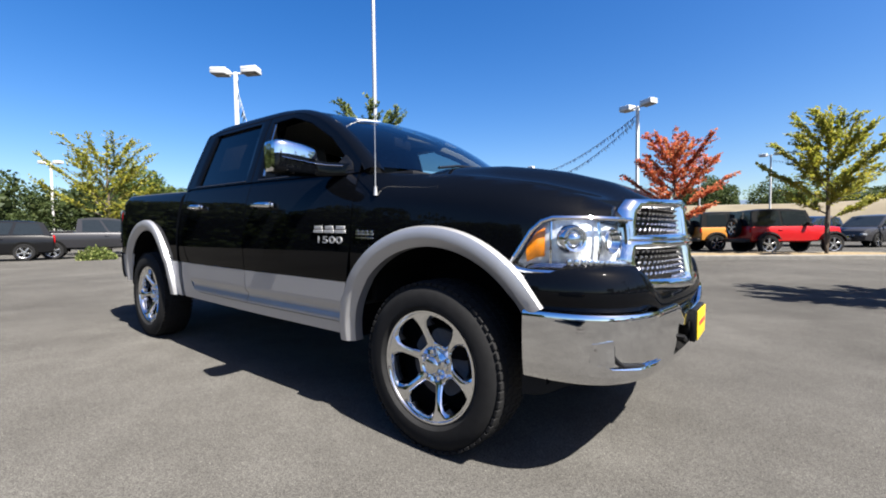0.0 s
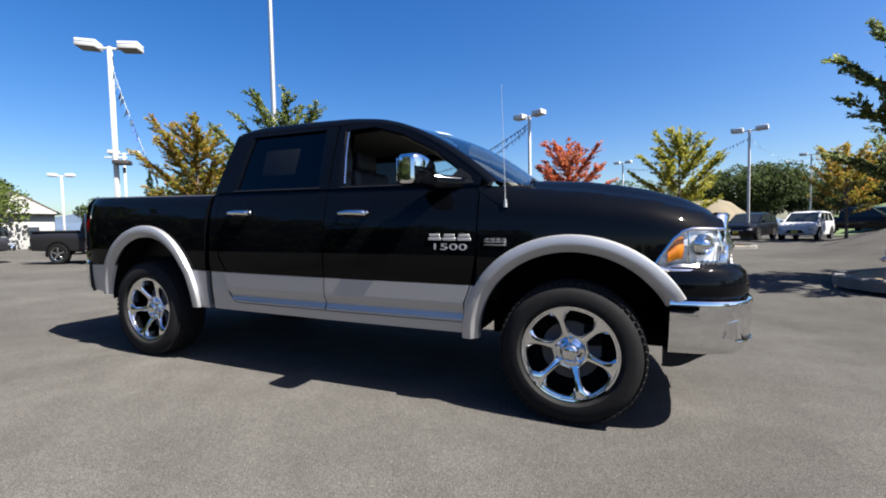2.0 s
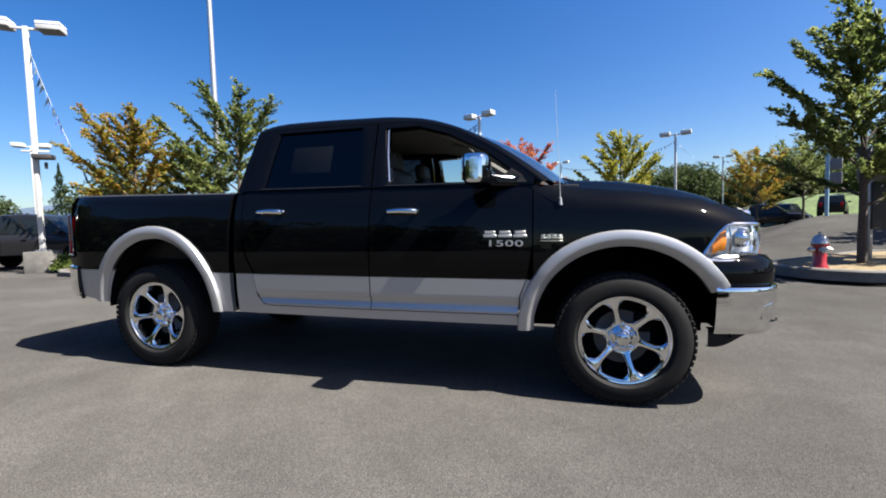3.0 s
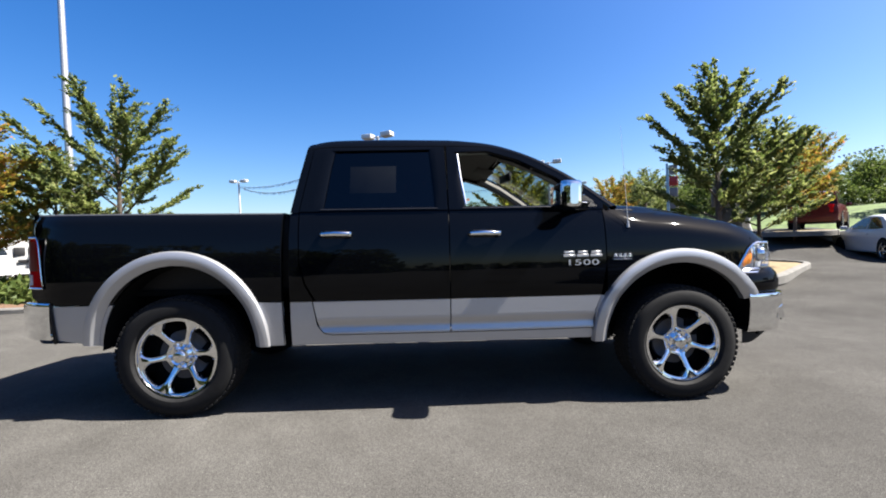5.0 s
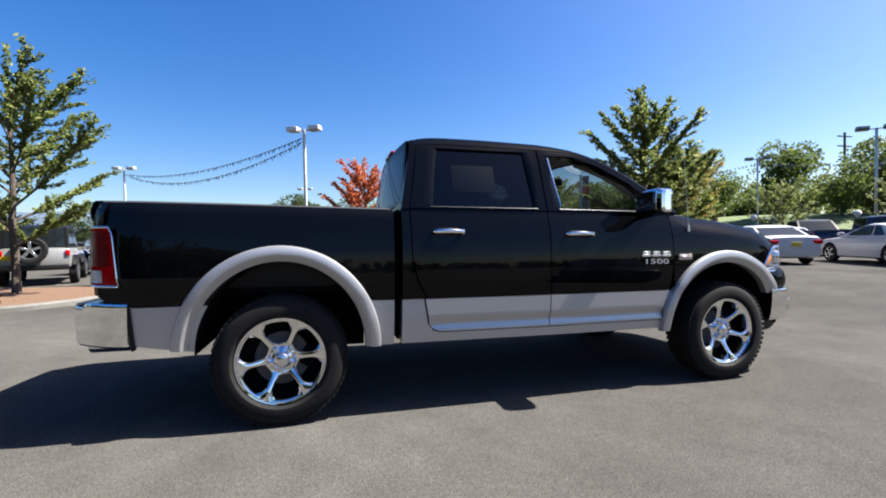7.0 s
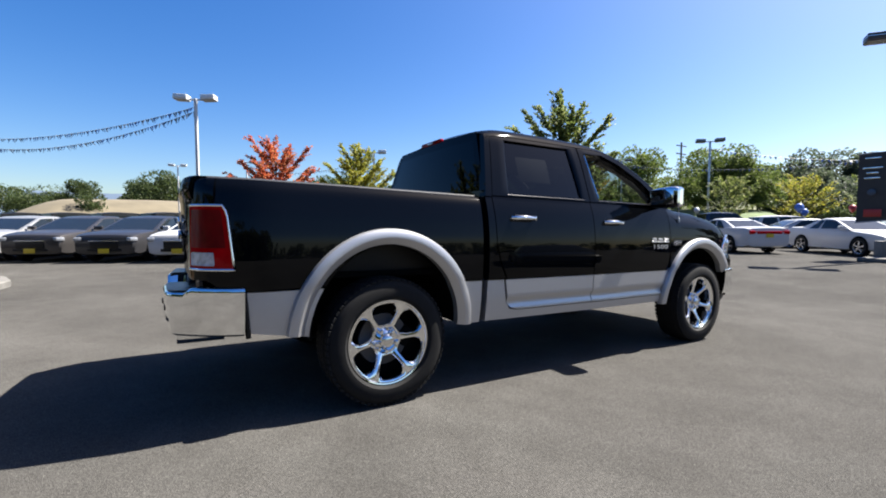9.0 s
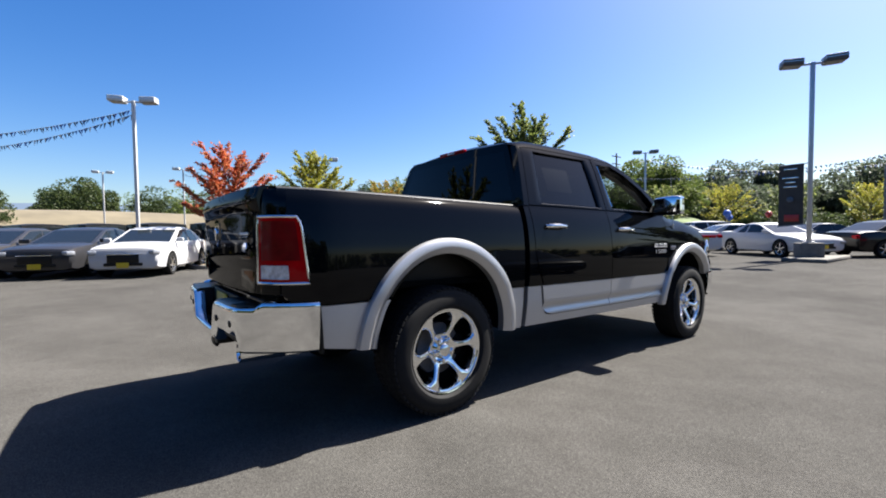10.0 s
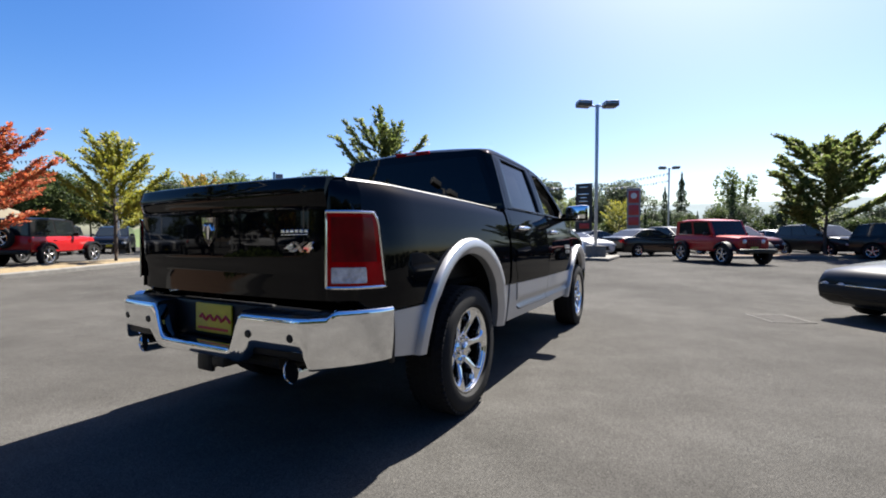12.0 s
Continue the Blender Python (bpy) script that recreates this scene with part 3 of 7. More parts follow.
bl = one("brake_light", box((0.865, 0, 1.897), (0.04, 0.36, 0.035), 0.008), RED_LENS, None, "red high-level brake light")
one("lamp_window", box((0.843, 0.0, 1.897), (0.006, 0.10, 0.022), 0.002), WHITE_LENS, bl)


# hood with a raised middle
def hood_z(x, y):
    edge = lerp(FENDER_TOP, x) - 0.003
    dome = lerp([(2.95, 0.05), (3.3, 0.075), (3.8, 0.085), (4.15, 0.075), (4.33, 0.05), (4.42, 0.02)], x)
    a = abs(y) / 0.83
    crown = dome * (1 - smoothstep(0.35, 0.72, a)) + 0.030 * (1 - a * a)
    return edge + crown


def hood_front(y):
    return 4.42 - 0.16 * (abs(y) / 0.83) ** 2.2


rows = []
for i in range(26):
    f = i / 25
    row = []
    for y in np.linspace(-0.835, 0.835, 33):
        x0 = 3.06 + 0.20 * (1 - (y / 0.835) ** 2)
        x = x0 + (hood_front(y) - x0) * f
        z = hood_z(x, y) - 0.055 * smoothstep(0.93, 1.0, f)
        row.append((x, y, z))
    rows.append(row)
one("hood", grid(rows, (0, 0, -0.03)), BLACK_PAINT)
rows = []
for x in np.linspace(3.03, 3.5, 10):
    zt = lerp(FENDER_TOP, x)
    rows.append([(x, -fender_y(x, zt) + 0.004, zt - 0.003), (x, -0.5 * (fender_y(x, zt) + 0.80), (zt + hood_z(x, 0.80)) / 2 + 0.001), (x, -0.80, hood_z(x, 0.80) - 0.006)])
both("cowl_corner", grid(rows, (0, 0, -0.03)), BLACK_PAINT)
one("cowl", box((3.17, 0, 1.345), (0.3, 1.62, 0.03), 0.008), BLACK_PLASTIC)
for y0, y1 in ((-0.55, 0.02), (0.10, 0.66)):
    one("wiper", tube([(3.30, y0, 1.405), (3.24, (y0 + y1) / 2, 1.455), (3.22, y1, 1.475)], 0.009, 6), BLACK_PLASTIC)
one("antenna_base", lathe([(0.0, 0.05), (0.008, 0.045), (0.012, 0.0)], 10, at=(3.205, -0.975, 1.215)), GALV)
one("antenna", tube([(3.205, -0.975, 1.23), (3.20, -0.972, 1.37), (3.17, -0.955, 1.95)], [0.0036, 0.0020, 0.0007], 6), GALV, None, "thin whip antenna")


# front end: parts swept along the plan of the nose
def plan(points, n=36):
    """Right-hand plan points (x, y) mirrored, smoothed into a run of points with outward normals."""
    full = points + [(x, -y) for x, y in reversed(points[:-1])]
    d = [0.0]
    for a, b in zip(full, full[1:]):
        d.append(d[-1] + math.dist(a, b))
    t = np.linspace(0, d[-1], n * 3)
    xs, ys = np.interp(t, d, [p[0] for p in full]), np.interp(t, d, [p[1] for p in full])
    k = np.ones(9) / 9
    for _ in range(2):
        xs[4:-4] = np.convolve(xs, k, "valid")
        ys[4:-4] = np.convolve(ys, k, "valid")
    pts = [Vector((xs[i], ys[i], 0)) for i in range(0, n * 3, 3)]
    out = []
    for i, p in enumerate(pts):
        dv = (pts[min(i + 1, len(pts) - 1)] - pts[max(i - 1, 0)]).normalized()
        out.append((p, Vector((dv.y, -dv.x, 0))))
    return out


def sweep(points, profile, n=36, keep=None):
    """profile(u, p) gives (outward, z) pairs for u from 0 to 1 along the plan."""
    run = plan(points, n)
    rows = []
    for i, (p, nn) in enumerate(run):
        if keep and not keep(p):
            continue
        rows.append([tuple(p + nn * o + Vector((0, 0, z))) for o, z in profile(i / (len(run) - 1), p)])
    return grid(rows)


NOSE = [(4.04, -1.005), (4.14, -0.998), (4.25, -0.972), (4.335, -0.915), (4.40, -0.815), (4.44, -0.68), (4.465, -0.45), (4.48, -0.2), (4.485, 0.0)]


def bumper_profile(u, p):
    top = 0.715 - 0.06 * (1 - smoothstep(0.28, 0.42, abs(p.y)))
    bot = 0.432
    return [(-0.06, top), (0.010, top), (0.021, top - 0.003), (0.025, top - 0.010), (0.026, top - 0.03), (0.025, 0.60 + 0.02 * (top - 0.655) / 0.06), (0.021, 0.565), (0.015, 0.515), (0.008, 0.475), (-0.002, bot + 0.008), (-0.010, bot), (-0.06, bot)]


def nose_cut(p, z):
    y = abs(p.y)
    return (y < 0.40 and 0.475 < z < 0.60)


def under(p):
    """One in front of the grille, none beside it."""
    return 1 - smoothstep(0.60, 0.74, abs(p.y))


bm = sweep(NOSE, bumper_profile, 110)
bmesh.ops.delete(bm, geom=[f for f in bm.faces if nose_cut(f.calc_center_median(), f.calc_center_median().z) and f.calc_center_median().x > 4.2], context="FACES")
fb = one("front_bumper", bm, CHROME, None, "polished chrome front bumper")
one("bumper_valance", sweep(NOSE, lambda u, p: [(-0.10, 0.905 - 0.112 * under(p)), (-0.035, 0.895 - 0.112 * under(p)), (-0.004, 0.86 - 0.09 * under(p)), (0.012, 0.80 - 0.075 * under(p)), (0.010, 0.75 - 0.045 * under(p)), (-0.004, 0.718 - 0.06 * (1 - smoothstep(0.28, 0.42, abs(p.y)))), (-0.05, 0.70 - 0.06 * (1 - smoothstep(0.28, 0.42, abs(p.y))))], 48), BLACK_PAINT)
one("air_dam", sweep([(x - 0.02, y * 0.985) for x, y in NOSE], lambda u, p: [(-0.06, 0.46), (-0.02, 0.45), (-0.02, 0.345 + 0.085 * smoothstep(4.06, 4.27, p.x)), (-0.06, 0.345 + 0.085 * smoothstep(4.06, 4.27, p.x))], 60), BLACK_PLASTIC)
one("skid_plate", box((4.16, 0, 0.47), (0.42, 1.62, 0.03), 0.01), DARK_VOID)
one("lower_intake", sweep(NOSE, lambda u, p: [(0.020, 0.605), (-0.012, 0.595), (-0.022, 0.54), (-0.012, 0.485), (0.006, 0.474)], 60, lambda p: abs(p.y) < 0.43), DARK_VOID, fb)
for s in (-1, 1):
    run = [(abs(p.y), p, nn) for p, nn in plan(NOSE, 110) if p.y * s >= 0]
    run.sort(key=lambda r: r[0])

    def on_nose(y, z, out):
        k = min(range(len(run)), key=lambda i: abs(run[i][0] - y))
        return tuple(run[k][1] + run[k][2] * out + Vector((0, 0, z)))

    # black tube on the uncut bumper imitates the slot's shadow line
    one("fog_lamp_slot", tube([on_nose(*q, 0.020) for q in ((0.905, 0.617), (0.905, 0.585), (0.902, 0.555), (0.892, 0.530), (0.865, 0.514), (0.82, 0.507), (0.76, 0.505))], [0.004, 0.010, 0.012, 0.011, 0.010, 0.008, 0.004], 8), BLACK_PLASTIC, fb)
    rows = [[on_nose(0.952 - 0.042 * f, 0.520 + (0.082 + 0.014 * f) * v, 0.0265 + 0.014 * f * (1 - 0.75 * v)) for v in np.linspace(0, 1, 7)] for f in np.linspace(0, 1, 6)]
    one("fog_lamp_scoop", grid(rows, (-0.01, 0, 0)), CHROME, fb)
    one("fog_lamp_lip", tube([on_nose(0.90 - 0.26 * f, 0.502 - 0.008 * math.sin(math.pi * f), 0.019) for f in np.linspace(0, 1, 9)], [0.003, 0.007, 0.009, 0.010, 0.010, 0.010, 0.009, 0.006, 0.003], 8), CHROME, fb)
    one("tow_hook", tube([(4.45, 0.34 * s, 0.55), (4.505, 0.34 * s, 0.55), (4.508, 0.30 * s, 0.53), (4.45, 0.29 * s, 0.53)], 0.012, 6), BLACK_PLASTIC, fb)
plate_f = one("front_plate", box((4.536, 0, 0.575), (0.006, 0.30, 0.145), 0.002), YELLOW_PLATE, None, "yellow dealer plate")
one("plate_bracket", box((4.518, 0, 0.575), (0.026, 0.32, 0.16), 0.004), BLACK_PLASTIC, plate_f)
one("plate_print", box((4.5395, 0, 0.580), (0.003, 0.22, 0.022), 0.001), RED_PRINT, plate_f)

# head lamps: bright housing, projector, amber corner, clear cover
LAMP = [(3.975, -0.992), (4.08, -0.985), (4.18, -0.955), (4.26, -0.905), (4.305, -0.83), (4.330, -0.74), (4.340, -0.665)]


def lamp_rows(off, f0=0.0, f1=1.0, n=14, zs=(0.0, 1.0), steps=5):
    run = []
    d = [0.0]
    for a, b in zip(LAMP, LAMP[1:]):
        d.append(d[-1] + math.dist(a, b))
    rows = []
    for i in range(n + 1):
        f = f0 + (f1 - f0) * i / n
        t = f * d[-1]
        x, y = np.interp(t, d, [p[0] for p in LAMP]), np.interp(t, d, [p[1] for p in LAMP])
        x2, y2 = np.interp(t + 0.02, d, [p[0] for p in LAMP]), np.interp(t + 0.02, d, [p[1] for p in LAMP])
        x1, y1 = np.interp(t - 0.02, d, [p[0] for p in LAMP]), np.interp(t - 0.02, d, [p[1] for p in LAMP])
        nn = Vector((y2 - y1, -(x2 - x1), 0)).normalized()
        low = lerp([(0, 0.885), (0.1, 0.868), (0.5, 0.866), (1, 0.848)], f)
        top = lerp([(0, 0.90), (0.17, 1.060), (0.26, 1.088), (1, 1.086)], f)
        rows.append([tuple(Vector((x, y, low + (top - low) * (zs[0] + (zs[1] - zs[0]) * k / steps))) + nn * (off + 0.012 * math.sin(math.pi * k / steps))) for k in range(steps + 1)])
    return rows


def outward(bm):
    c = Vector((3.9, -0.5, 0.95))
    if sum(f.normal.dot(f.calc_center_median() - c) for f in bm.faces) < 0:
        bmesh.ops.reverse_faces(bm, faces=bm.faces)
    return bm


LAMP_BOWL = mat("lamp_bowl", (0.80, 0.81, 0.84), 0.30, 0.6, 0.2, 30, 0.2, 0.6, 40)
hl_r, hl_l = both("headlight", outward(grid(lamp_rows(-0.045))), LAMP_BOWL, label="clear wrap-round headlight with an amber corner")
for par, flip in ((hl_r, False), (hl_l, True)):
    def sub(name, bm, m, label=""):
        o = part(name, rk(mirrored(bm) if flip else bm), m, par, label)
        return o

    lens = sub("lens", outward(grid(lamp_rows(0.006))), LENS_GLASS)
    lens.visible_shadow = False
    sub("turn_signal", outward(grid(lamp_rows(-0.022, 0.10, 0.235, 6, (0.30, 0.86)))), AMBER_LENS, "amber turn signal")
    edge = [r[-1] for r in lamp_rows(0.004)]
    sub("upper_trim", tube(edge, 0.009, 6), CHROME)
    sub("lower_trim", tube([r[0] for r in lamp_rows(0.004)], 0.010, 6), CHROME)
    mid = lamp_rows(-0.012, 0.44, 0.44, 1)[0][3]
    turn = Matrix.Rotation(radians(-38), 3, "Z")
    eye = lathe([(0.0, 0.027), (0.016, 0.023), (0.028, 0.012), (0.034, 0.0)], 20, "x")
    bez = lathe([(0.036, 0.0), (0.041, 0.014), (0.050, 0.017), (0.056, 0.008), (0.060, -0.02)], 24, "x")
    for b in (eye, bez):
        bmesh.ops.rotate(b, cent=(0, 0, 0), matrix=turn, verts=b.verts)
        bmesh.ops.translate(b, vec=(mid[0] - 0.012, mid[1] + 0.008, mid[2] + 0.004), verts=b.verts)
    sub("projector", eye, CHROME)
    sub("projector_bezel", bez, CHROME)
    sub("lamp_shelf", outward(grid(lamp_rows(-0.012, 0.10, 0.985, 14, (0.02, 0.17), 2))), GRILLE_METAL)
    far = lamp_rows(-0.012, 0.78, 0.78, 1)[0][3]
    high = lathe([(0.0, -0.040), (0.022, -0.034), (0.040, -0.014), (0.050, 0.010), (0.054, 0.004)], 24, "x")
    bmesh.ops.rotate(high, cent=(0, 0, 0), matrix=Matrix.Rotation(radians(-14), 3, "Z"), verts=high.verts)
    bmesh.ops.translate(high, vec=(far[0] - 0.014, far[1], far[2] + 0.002), verts=high.verts)
    sub("high_beam_reflector", high, CHROME)
    for k in range(12):
        p = lamp_rows(-0.012, 0.40 + 0.048 * k, 0.40 + 0.048 * k, 1)[0]
        b = box((0, 0, 0), (0.022, 0.020, 0.026), 0.007, 2)
        bmesh.ops.rotate(b, cent=(0, 0, 0), matrix=turn, verts=b.verts)
        bmesh.ops.translate(b, vec=p[1], verts=b.verts)
        sub("light_facet", b, CHROME)
    for f in (0.275, 0.63, 0.985):
        sub("lamp_divider", tube([Vector(q) for q in lamp_rows(-0.020, f, f, 1, (0.05, 0.97))[0]], 0.006, 6), CHROME if f < 0.9 else BLACK_PLASTIC)

# grille: bright shell, cross-bars, woven mesh
def nose_x(y, z):
    return np.interp(abs(y), [0, 0.25, 0.45, 0.58, 0.66, 0.74], [4.445, 4.43, 4.395, 4.36, 4.325, 4.285]) + 0.03 * (1.0 - z) / 0.2


def front_ring(outer, inner):
    """A rounded bright frame round one opening, outer and inner outlines as (y, z) pairs."""
    prof = ((0.0, -0.02), (0.0, 0.014), (0.25, 0.023), (0.6, 0.022), (0.85, 0.012), (1.0, -0.004), (1.0, -0.03))
    n, w = len(outer), len(prof)
    verts, faces = [], []
    for k in range(n):
        p, q = Vector(outer[k]), Vector(inner[k])
        for f, out in prof:
            c = p.lerp(q, f)
            verts.append((nose_x(c.x, c.y) + out, c.x, c.y))
    for k in range(n):
        j = (k + 1) % n
        faces += [(k * w + f, j * w + f, j * w + f + 1, k * w + f + 1) for f in range(w - 1)]
    bm = shape(verts, faces)
    if sum(f.normal.x * f.calc_area() for f in bm.faces) < 0:
        bmesh.ops.reverse_faces(bm, faces=bm.faces)
    return bm


up_out = [(0.0, 1.0), (-0.67, 1.0), (-0.668, 1.07), (-0.65, 1.135), (-0.60, 1.178), (0.0, 1.205)]
up_in = [(-0.055, 1.035), (-0.60, 1.025), (-0.595, 1.065), (-0.575, 1.108), (-0.53, 1.136), (-0.055, 1.160)]
lo_out = [(0.0, 1.0), (-0.67, 1.0), (-0.70, 0.92), (-0.69, 0.85), (-0.61, 0.788), (0.0, 0.762)]
lo_in = [(-0.055, 0.965), (-0.615, 0.955), (-0.63, 0.91), (-0.62, 0.865), (-0.56, 0.835), (-0.055, 0.812)]
gr = thing("grille", "", "")
gr.parent = truck
for o, i in ((up_out, up_in), (lo_out, lo_in)):
    both("grille_frame", front_ring(densify(o, 6), densify(i, 6)), CHROME, gr, "polished chrome grille frame", 50)
rows = [[(nose_x(y, z) - 0.025, y, z) for y in np.linspace(-0.66, 0.66, 23)] for z in np.linspace(0.775, 1.17, 6)]
one("grille_backing", grid(rows), DARK_VOID, gr)
both("grille_surround", grid([[(nose_x(y, z) - 0.022, y, z) for y in (-0.56, -0.64, -0.70, -0.76)] for z in (0.76, 0.9, 1.0, 1.1, 1.17)], (-0.02, 0, 0)), BLACK_PAINT)
cells = []
for row in range(16):
    for col in range(31):
        y = -0.63 + 1.26 * (col + 0.5 * (row % 2)) / 30.5
        z = 0.80 + 0.0245 * row
        top = np.interp(abs(y), [0, 0.52, 0.60], [1.165, 1.14, 1.06])
        low = np.interp(abs(y), [0, 0.54, 0.63], [0.815, 0.832, 0.89])
        if abs(y) > 0.62 or z > top or z < low or 0.962 < z < 1.03:
            continue
        x = nose_x(y, z) - 0.010
        hy, hz = 0.0100, 0.0088
        cells.append(shape([(x, y - hy, z), (x, y, z + hz), (x, y + hy, z), (x, y, z - hz), (x + 0.013, y - 0.002, z + 0.003), (x - 0.01, y, z)],
                           [(0, 4, 1), (1, 4, 2), (2, 4, 3), (3, 4, 0), (1, 5, 0), (2, 5, 1), (3, 5, 2), (0, 5, 3)]))
tagged(one("grille_mesh", join(*cells), GRILLE_METAL, gr, smooth=5), kind="stuff")

# door handles
for door, x, z, s in ((fd_r, 2.175, 1.188, 1), (rd_r, 1.13, 1.198, 1), (fd_l, 2.175, 1.188, -1), (rd_l, 1.13, 1.198, -1)):
    y = -body_y(x, z)
    bm = tube([(x - 0.105, y - 0.004, z), (x - 0.09, y - 0.032, z), (x, y - 0.042, z + 0.004), (x + 0.09, y - 0.034, z), (x + 0.105, y - 0.004, z)], [0.014, 0.017, 0.018, 0.019, 0.016], 10)
    cup = box((x, y - 0.001, z), (0.15, 0.006, 0.05), 0.002)
    lock = box((x + 0.095, y - 0.03, z), (0.04, 0.02, 0.036), 0.008)
    for nm, b, m in (("door_handle", bm, CHROME), ("handle_cup", cup, BLACK_PLASTIC), ("handle_end", lock, CHROME)):
        if s < 0:
            b = mirrored(b)
        part(nm, rk(b), m, door)

# side mirrors with bright caps
for s in (1, -1):
    def ms(bm):
        return rk(bm if s > 0 else mirrored(bm))

    def section(y, lo, hi, cx, hx, a0, a1, n, grow=0.0):
        row = []
        for i in range(n + 1):
            a = radians(a0 + (a1 - a0) * i / n)
            c, q = math.cos(a), math.sin(a)
            row.append((cx + (hx + grow) * math.copysign(abs(c) ** 0.35, c), y, (lo + hi) / 2 + ((hi - lo) / 2 + grow) * math.copysign(abs(q) ** 0.35, q)))
        return row

    HEAD = [(-1.346, 1.366, 1.490, 2.716, 0.022), (-1.338, 1.350, 1.504, 2.714, 0.044), (-1.318, 1.340, 1.514, 2.713, 0.062), (-1.26, 1.335, 1.518, 2.715, 0.072), (-1.15, 1.335, 1.512, 2.715, 0.072), (-1.06, 1.338, 1.502, 2.715, 0.070), (-1.045, 1.34, 1.49, 2.718, 0.066),
            (-1.03, 1.34, 1.435, 2.735, 0.060), (-0.99, 1.34, 1.425, 2.78, 0.060), (-0.95, 1.342, 1.418, 2.86, 0.062), (-0.91, 1.345, 1.412, 2.93, 0.07)]
    HEAD = [(-0.91 + (k[0] + 0.91) * 0.86, *k[1:]) for k in HEAD]
    mo = part("side_mirror", ms(grid([section(*k, 0, 360, 28) for k in HEAD])), BLACK_PAINT, truck, "black side mirror with a chrome cap", 60)
    cap = [section(*k, 0.5, 179.5, 26, 0.004) for k in HEAD[1:7]]
    part("mirror_cap", ms(grid(cap)), CHROME, mo, "chrome cap", 60)
    part("mirror_end", ms(join(grid([section(*k, 0, 360, 28, 0.0045) for k in HEAD[:2]]), shape(section(*HEAD[0], 0, 345, 23, 0.0045), [tuple(range(24))]))), CHROME, mo, "chrome outer end", 50)
    part("mirror_line", ms(tube([(2.789, -1.25, 1.422), (2.789, -1.04, 1.412), (2.842, -0.99, 1.405), (2.925, -0.95, 1.40)], 0.003, 6)), DULL_CHROME, mo)
    part("mirror_glass", ms(box((2.640, -1.145, 1.43), (0.006, 0.215, 0.135), 0.002)), CHROME, mo)
    part("mirror_foot", ms(panel([(2.78, 1.372), (2.86, 1.43), (2.90, 1.47), (2.97, 1.42), (3.0, 1.372)], lambda x, z: cabin_y(x, z) + 0.004, 0.02)), BLACK_PLASTIC, mo)


# bright badges on the front door and fender: a row of plain blocks, and the number under it
def blocks(x0, z0, w, h, k):
    """Pairs of plain bars in a row, one mesh each."""
    out = []
    for i in range(k):
        x = x0 + w * (i + 0.5) / k
        out += [box((x, -body_y(x, z0 + h * f) - 0.003, z0 + h * f), (w / k * ww, 0.007, h * 0.38), 0.0015, 1) for f, ww in ((0.25, 0.88), (0.75, 0.72))]
    return out


for door, s in ((fd_r, 1), (fd_l, -1)):
    for bm in blocks(2.725, 1.008, 0.285, 0.046, 3):
        part("door_badge", rk(bm if s > 0 else mirrored(bm)), BADGE, door, "bright block badge")
    cur = bpy.data.curves.new("model_number", "FONT")
    cur.body = "1500"
    cur.size = 0.056
    cur.extrude = 0.003
    cur.offset = 0.0004
    cur.align_x = "CENTER"
    cur.space_character = 1.08
    cur.materials.append(BADGE)
    num = new("model_number", cur)
    num.parent = door
    num.matrix_basis = pose(2.865, -s * (body_y(2.86, 0.98) + 0.002), 0.952 + LIFT, 90, 0, 0 if s > 0 else 180) @ Matrix.Diagonal((2.05, 1, 1, 1))
for bm in blocks(3.085, 1.0, 0.135, 0.03, 4):
    both("fender_badge", bm, DULL_CHROME, label="bright block badge")
both("fender_badge_bar", box((3.152, -body_y(3.15, 0.99) - 0.002, 0.988), (0.135, 0.005, 0.008), 0.001, 1), DULL_CHROME)

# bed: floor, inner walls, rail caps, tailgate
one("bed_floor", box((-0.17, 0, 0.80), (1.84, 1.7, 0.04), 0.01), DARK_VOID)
both("bed_inner_wall", box((-0.17, -0.80, 1.06), (1.84, 0.04, 0.56), 0.01), BLACK_PLASTIC)
# added dark plate: stops light showing through the gap behind the cab
one("bed_gap_seal", box((0.783, 0, 0.90), (0.02, 1.82, 0.90), 0.004), DARK_VOID)
one("bed_front_wall", box((0.715, 0, 1.06), (0.04, 1.62, 0.56), 0.01), BLACK_PAINT)
rows = [[(x, y, lerp(BED_TOP, x) + dz) for y, dz in ((-0.90, -0.03), (-0.897, 0.0), (-0.885, 0.010), (-0.84, 0.012), (-0.79, 0.010), (-0.78, -0.03))] for x in np.linspace(-1.12, 0.742, 20)]
both("bed_rail_cap", grid(rows), RAIL_CAP, label="black moulded plastic rail cap")


def gate(u, v):
    """Tailgate skin: u across, v up, bowed, leaning in near the top and rolled over its upper edge."""
    y = u * 0.822
    vv = min(v, 1.0)
    x = -1.186 - 0.048 * (1 - u * u) + 0.012 * smoothstep(0.55, 0.0, vv) + 0.016 * smoothstep(0.9, 1.0, vv) - 0.020 * smoothstep(0.76, 0.90, vv) + 0.010 * smoothstep(0.30, 0.26, vv)
    z = 0.80 + (1.368 - 0.80) * vv
    if v > 1.0:
        k = (v - 1.0) / 0.2
        x += 0.012 + 0.06 * k if k < 1 else 0.08
        z += 0.010 * math.sin(math.pi * min(1.0, 0.25 + 0.5 * k)) if k < 1 else -0.03
    return (x, y, z)


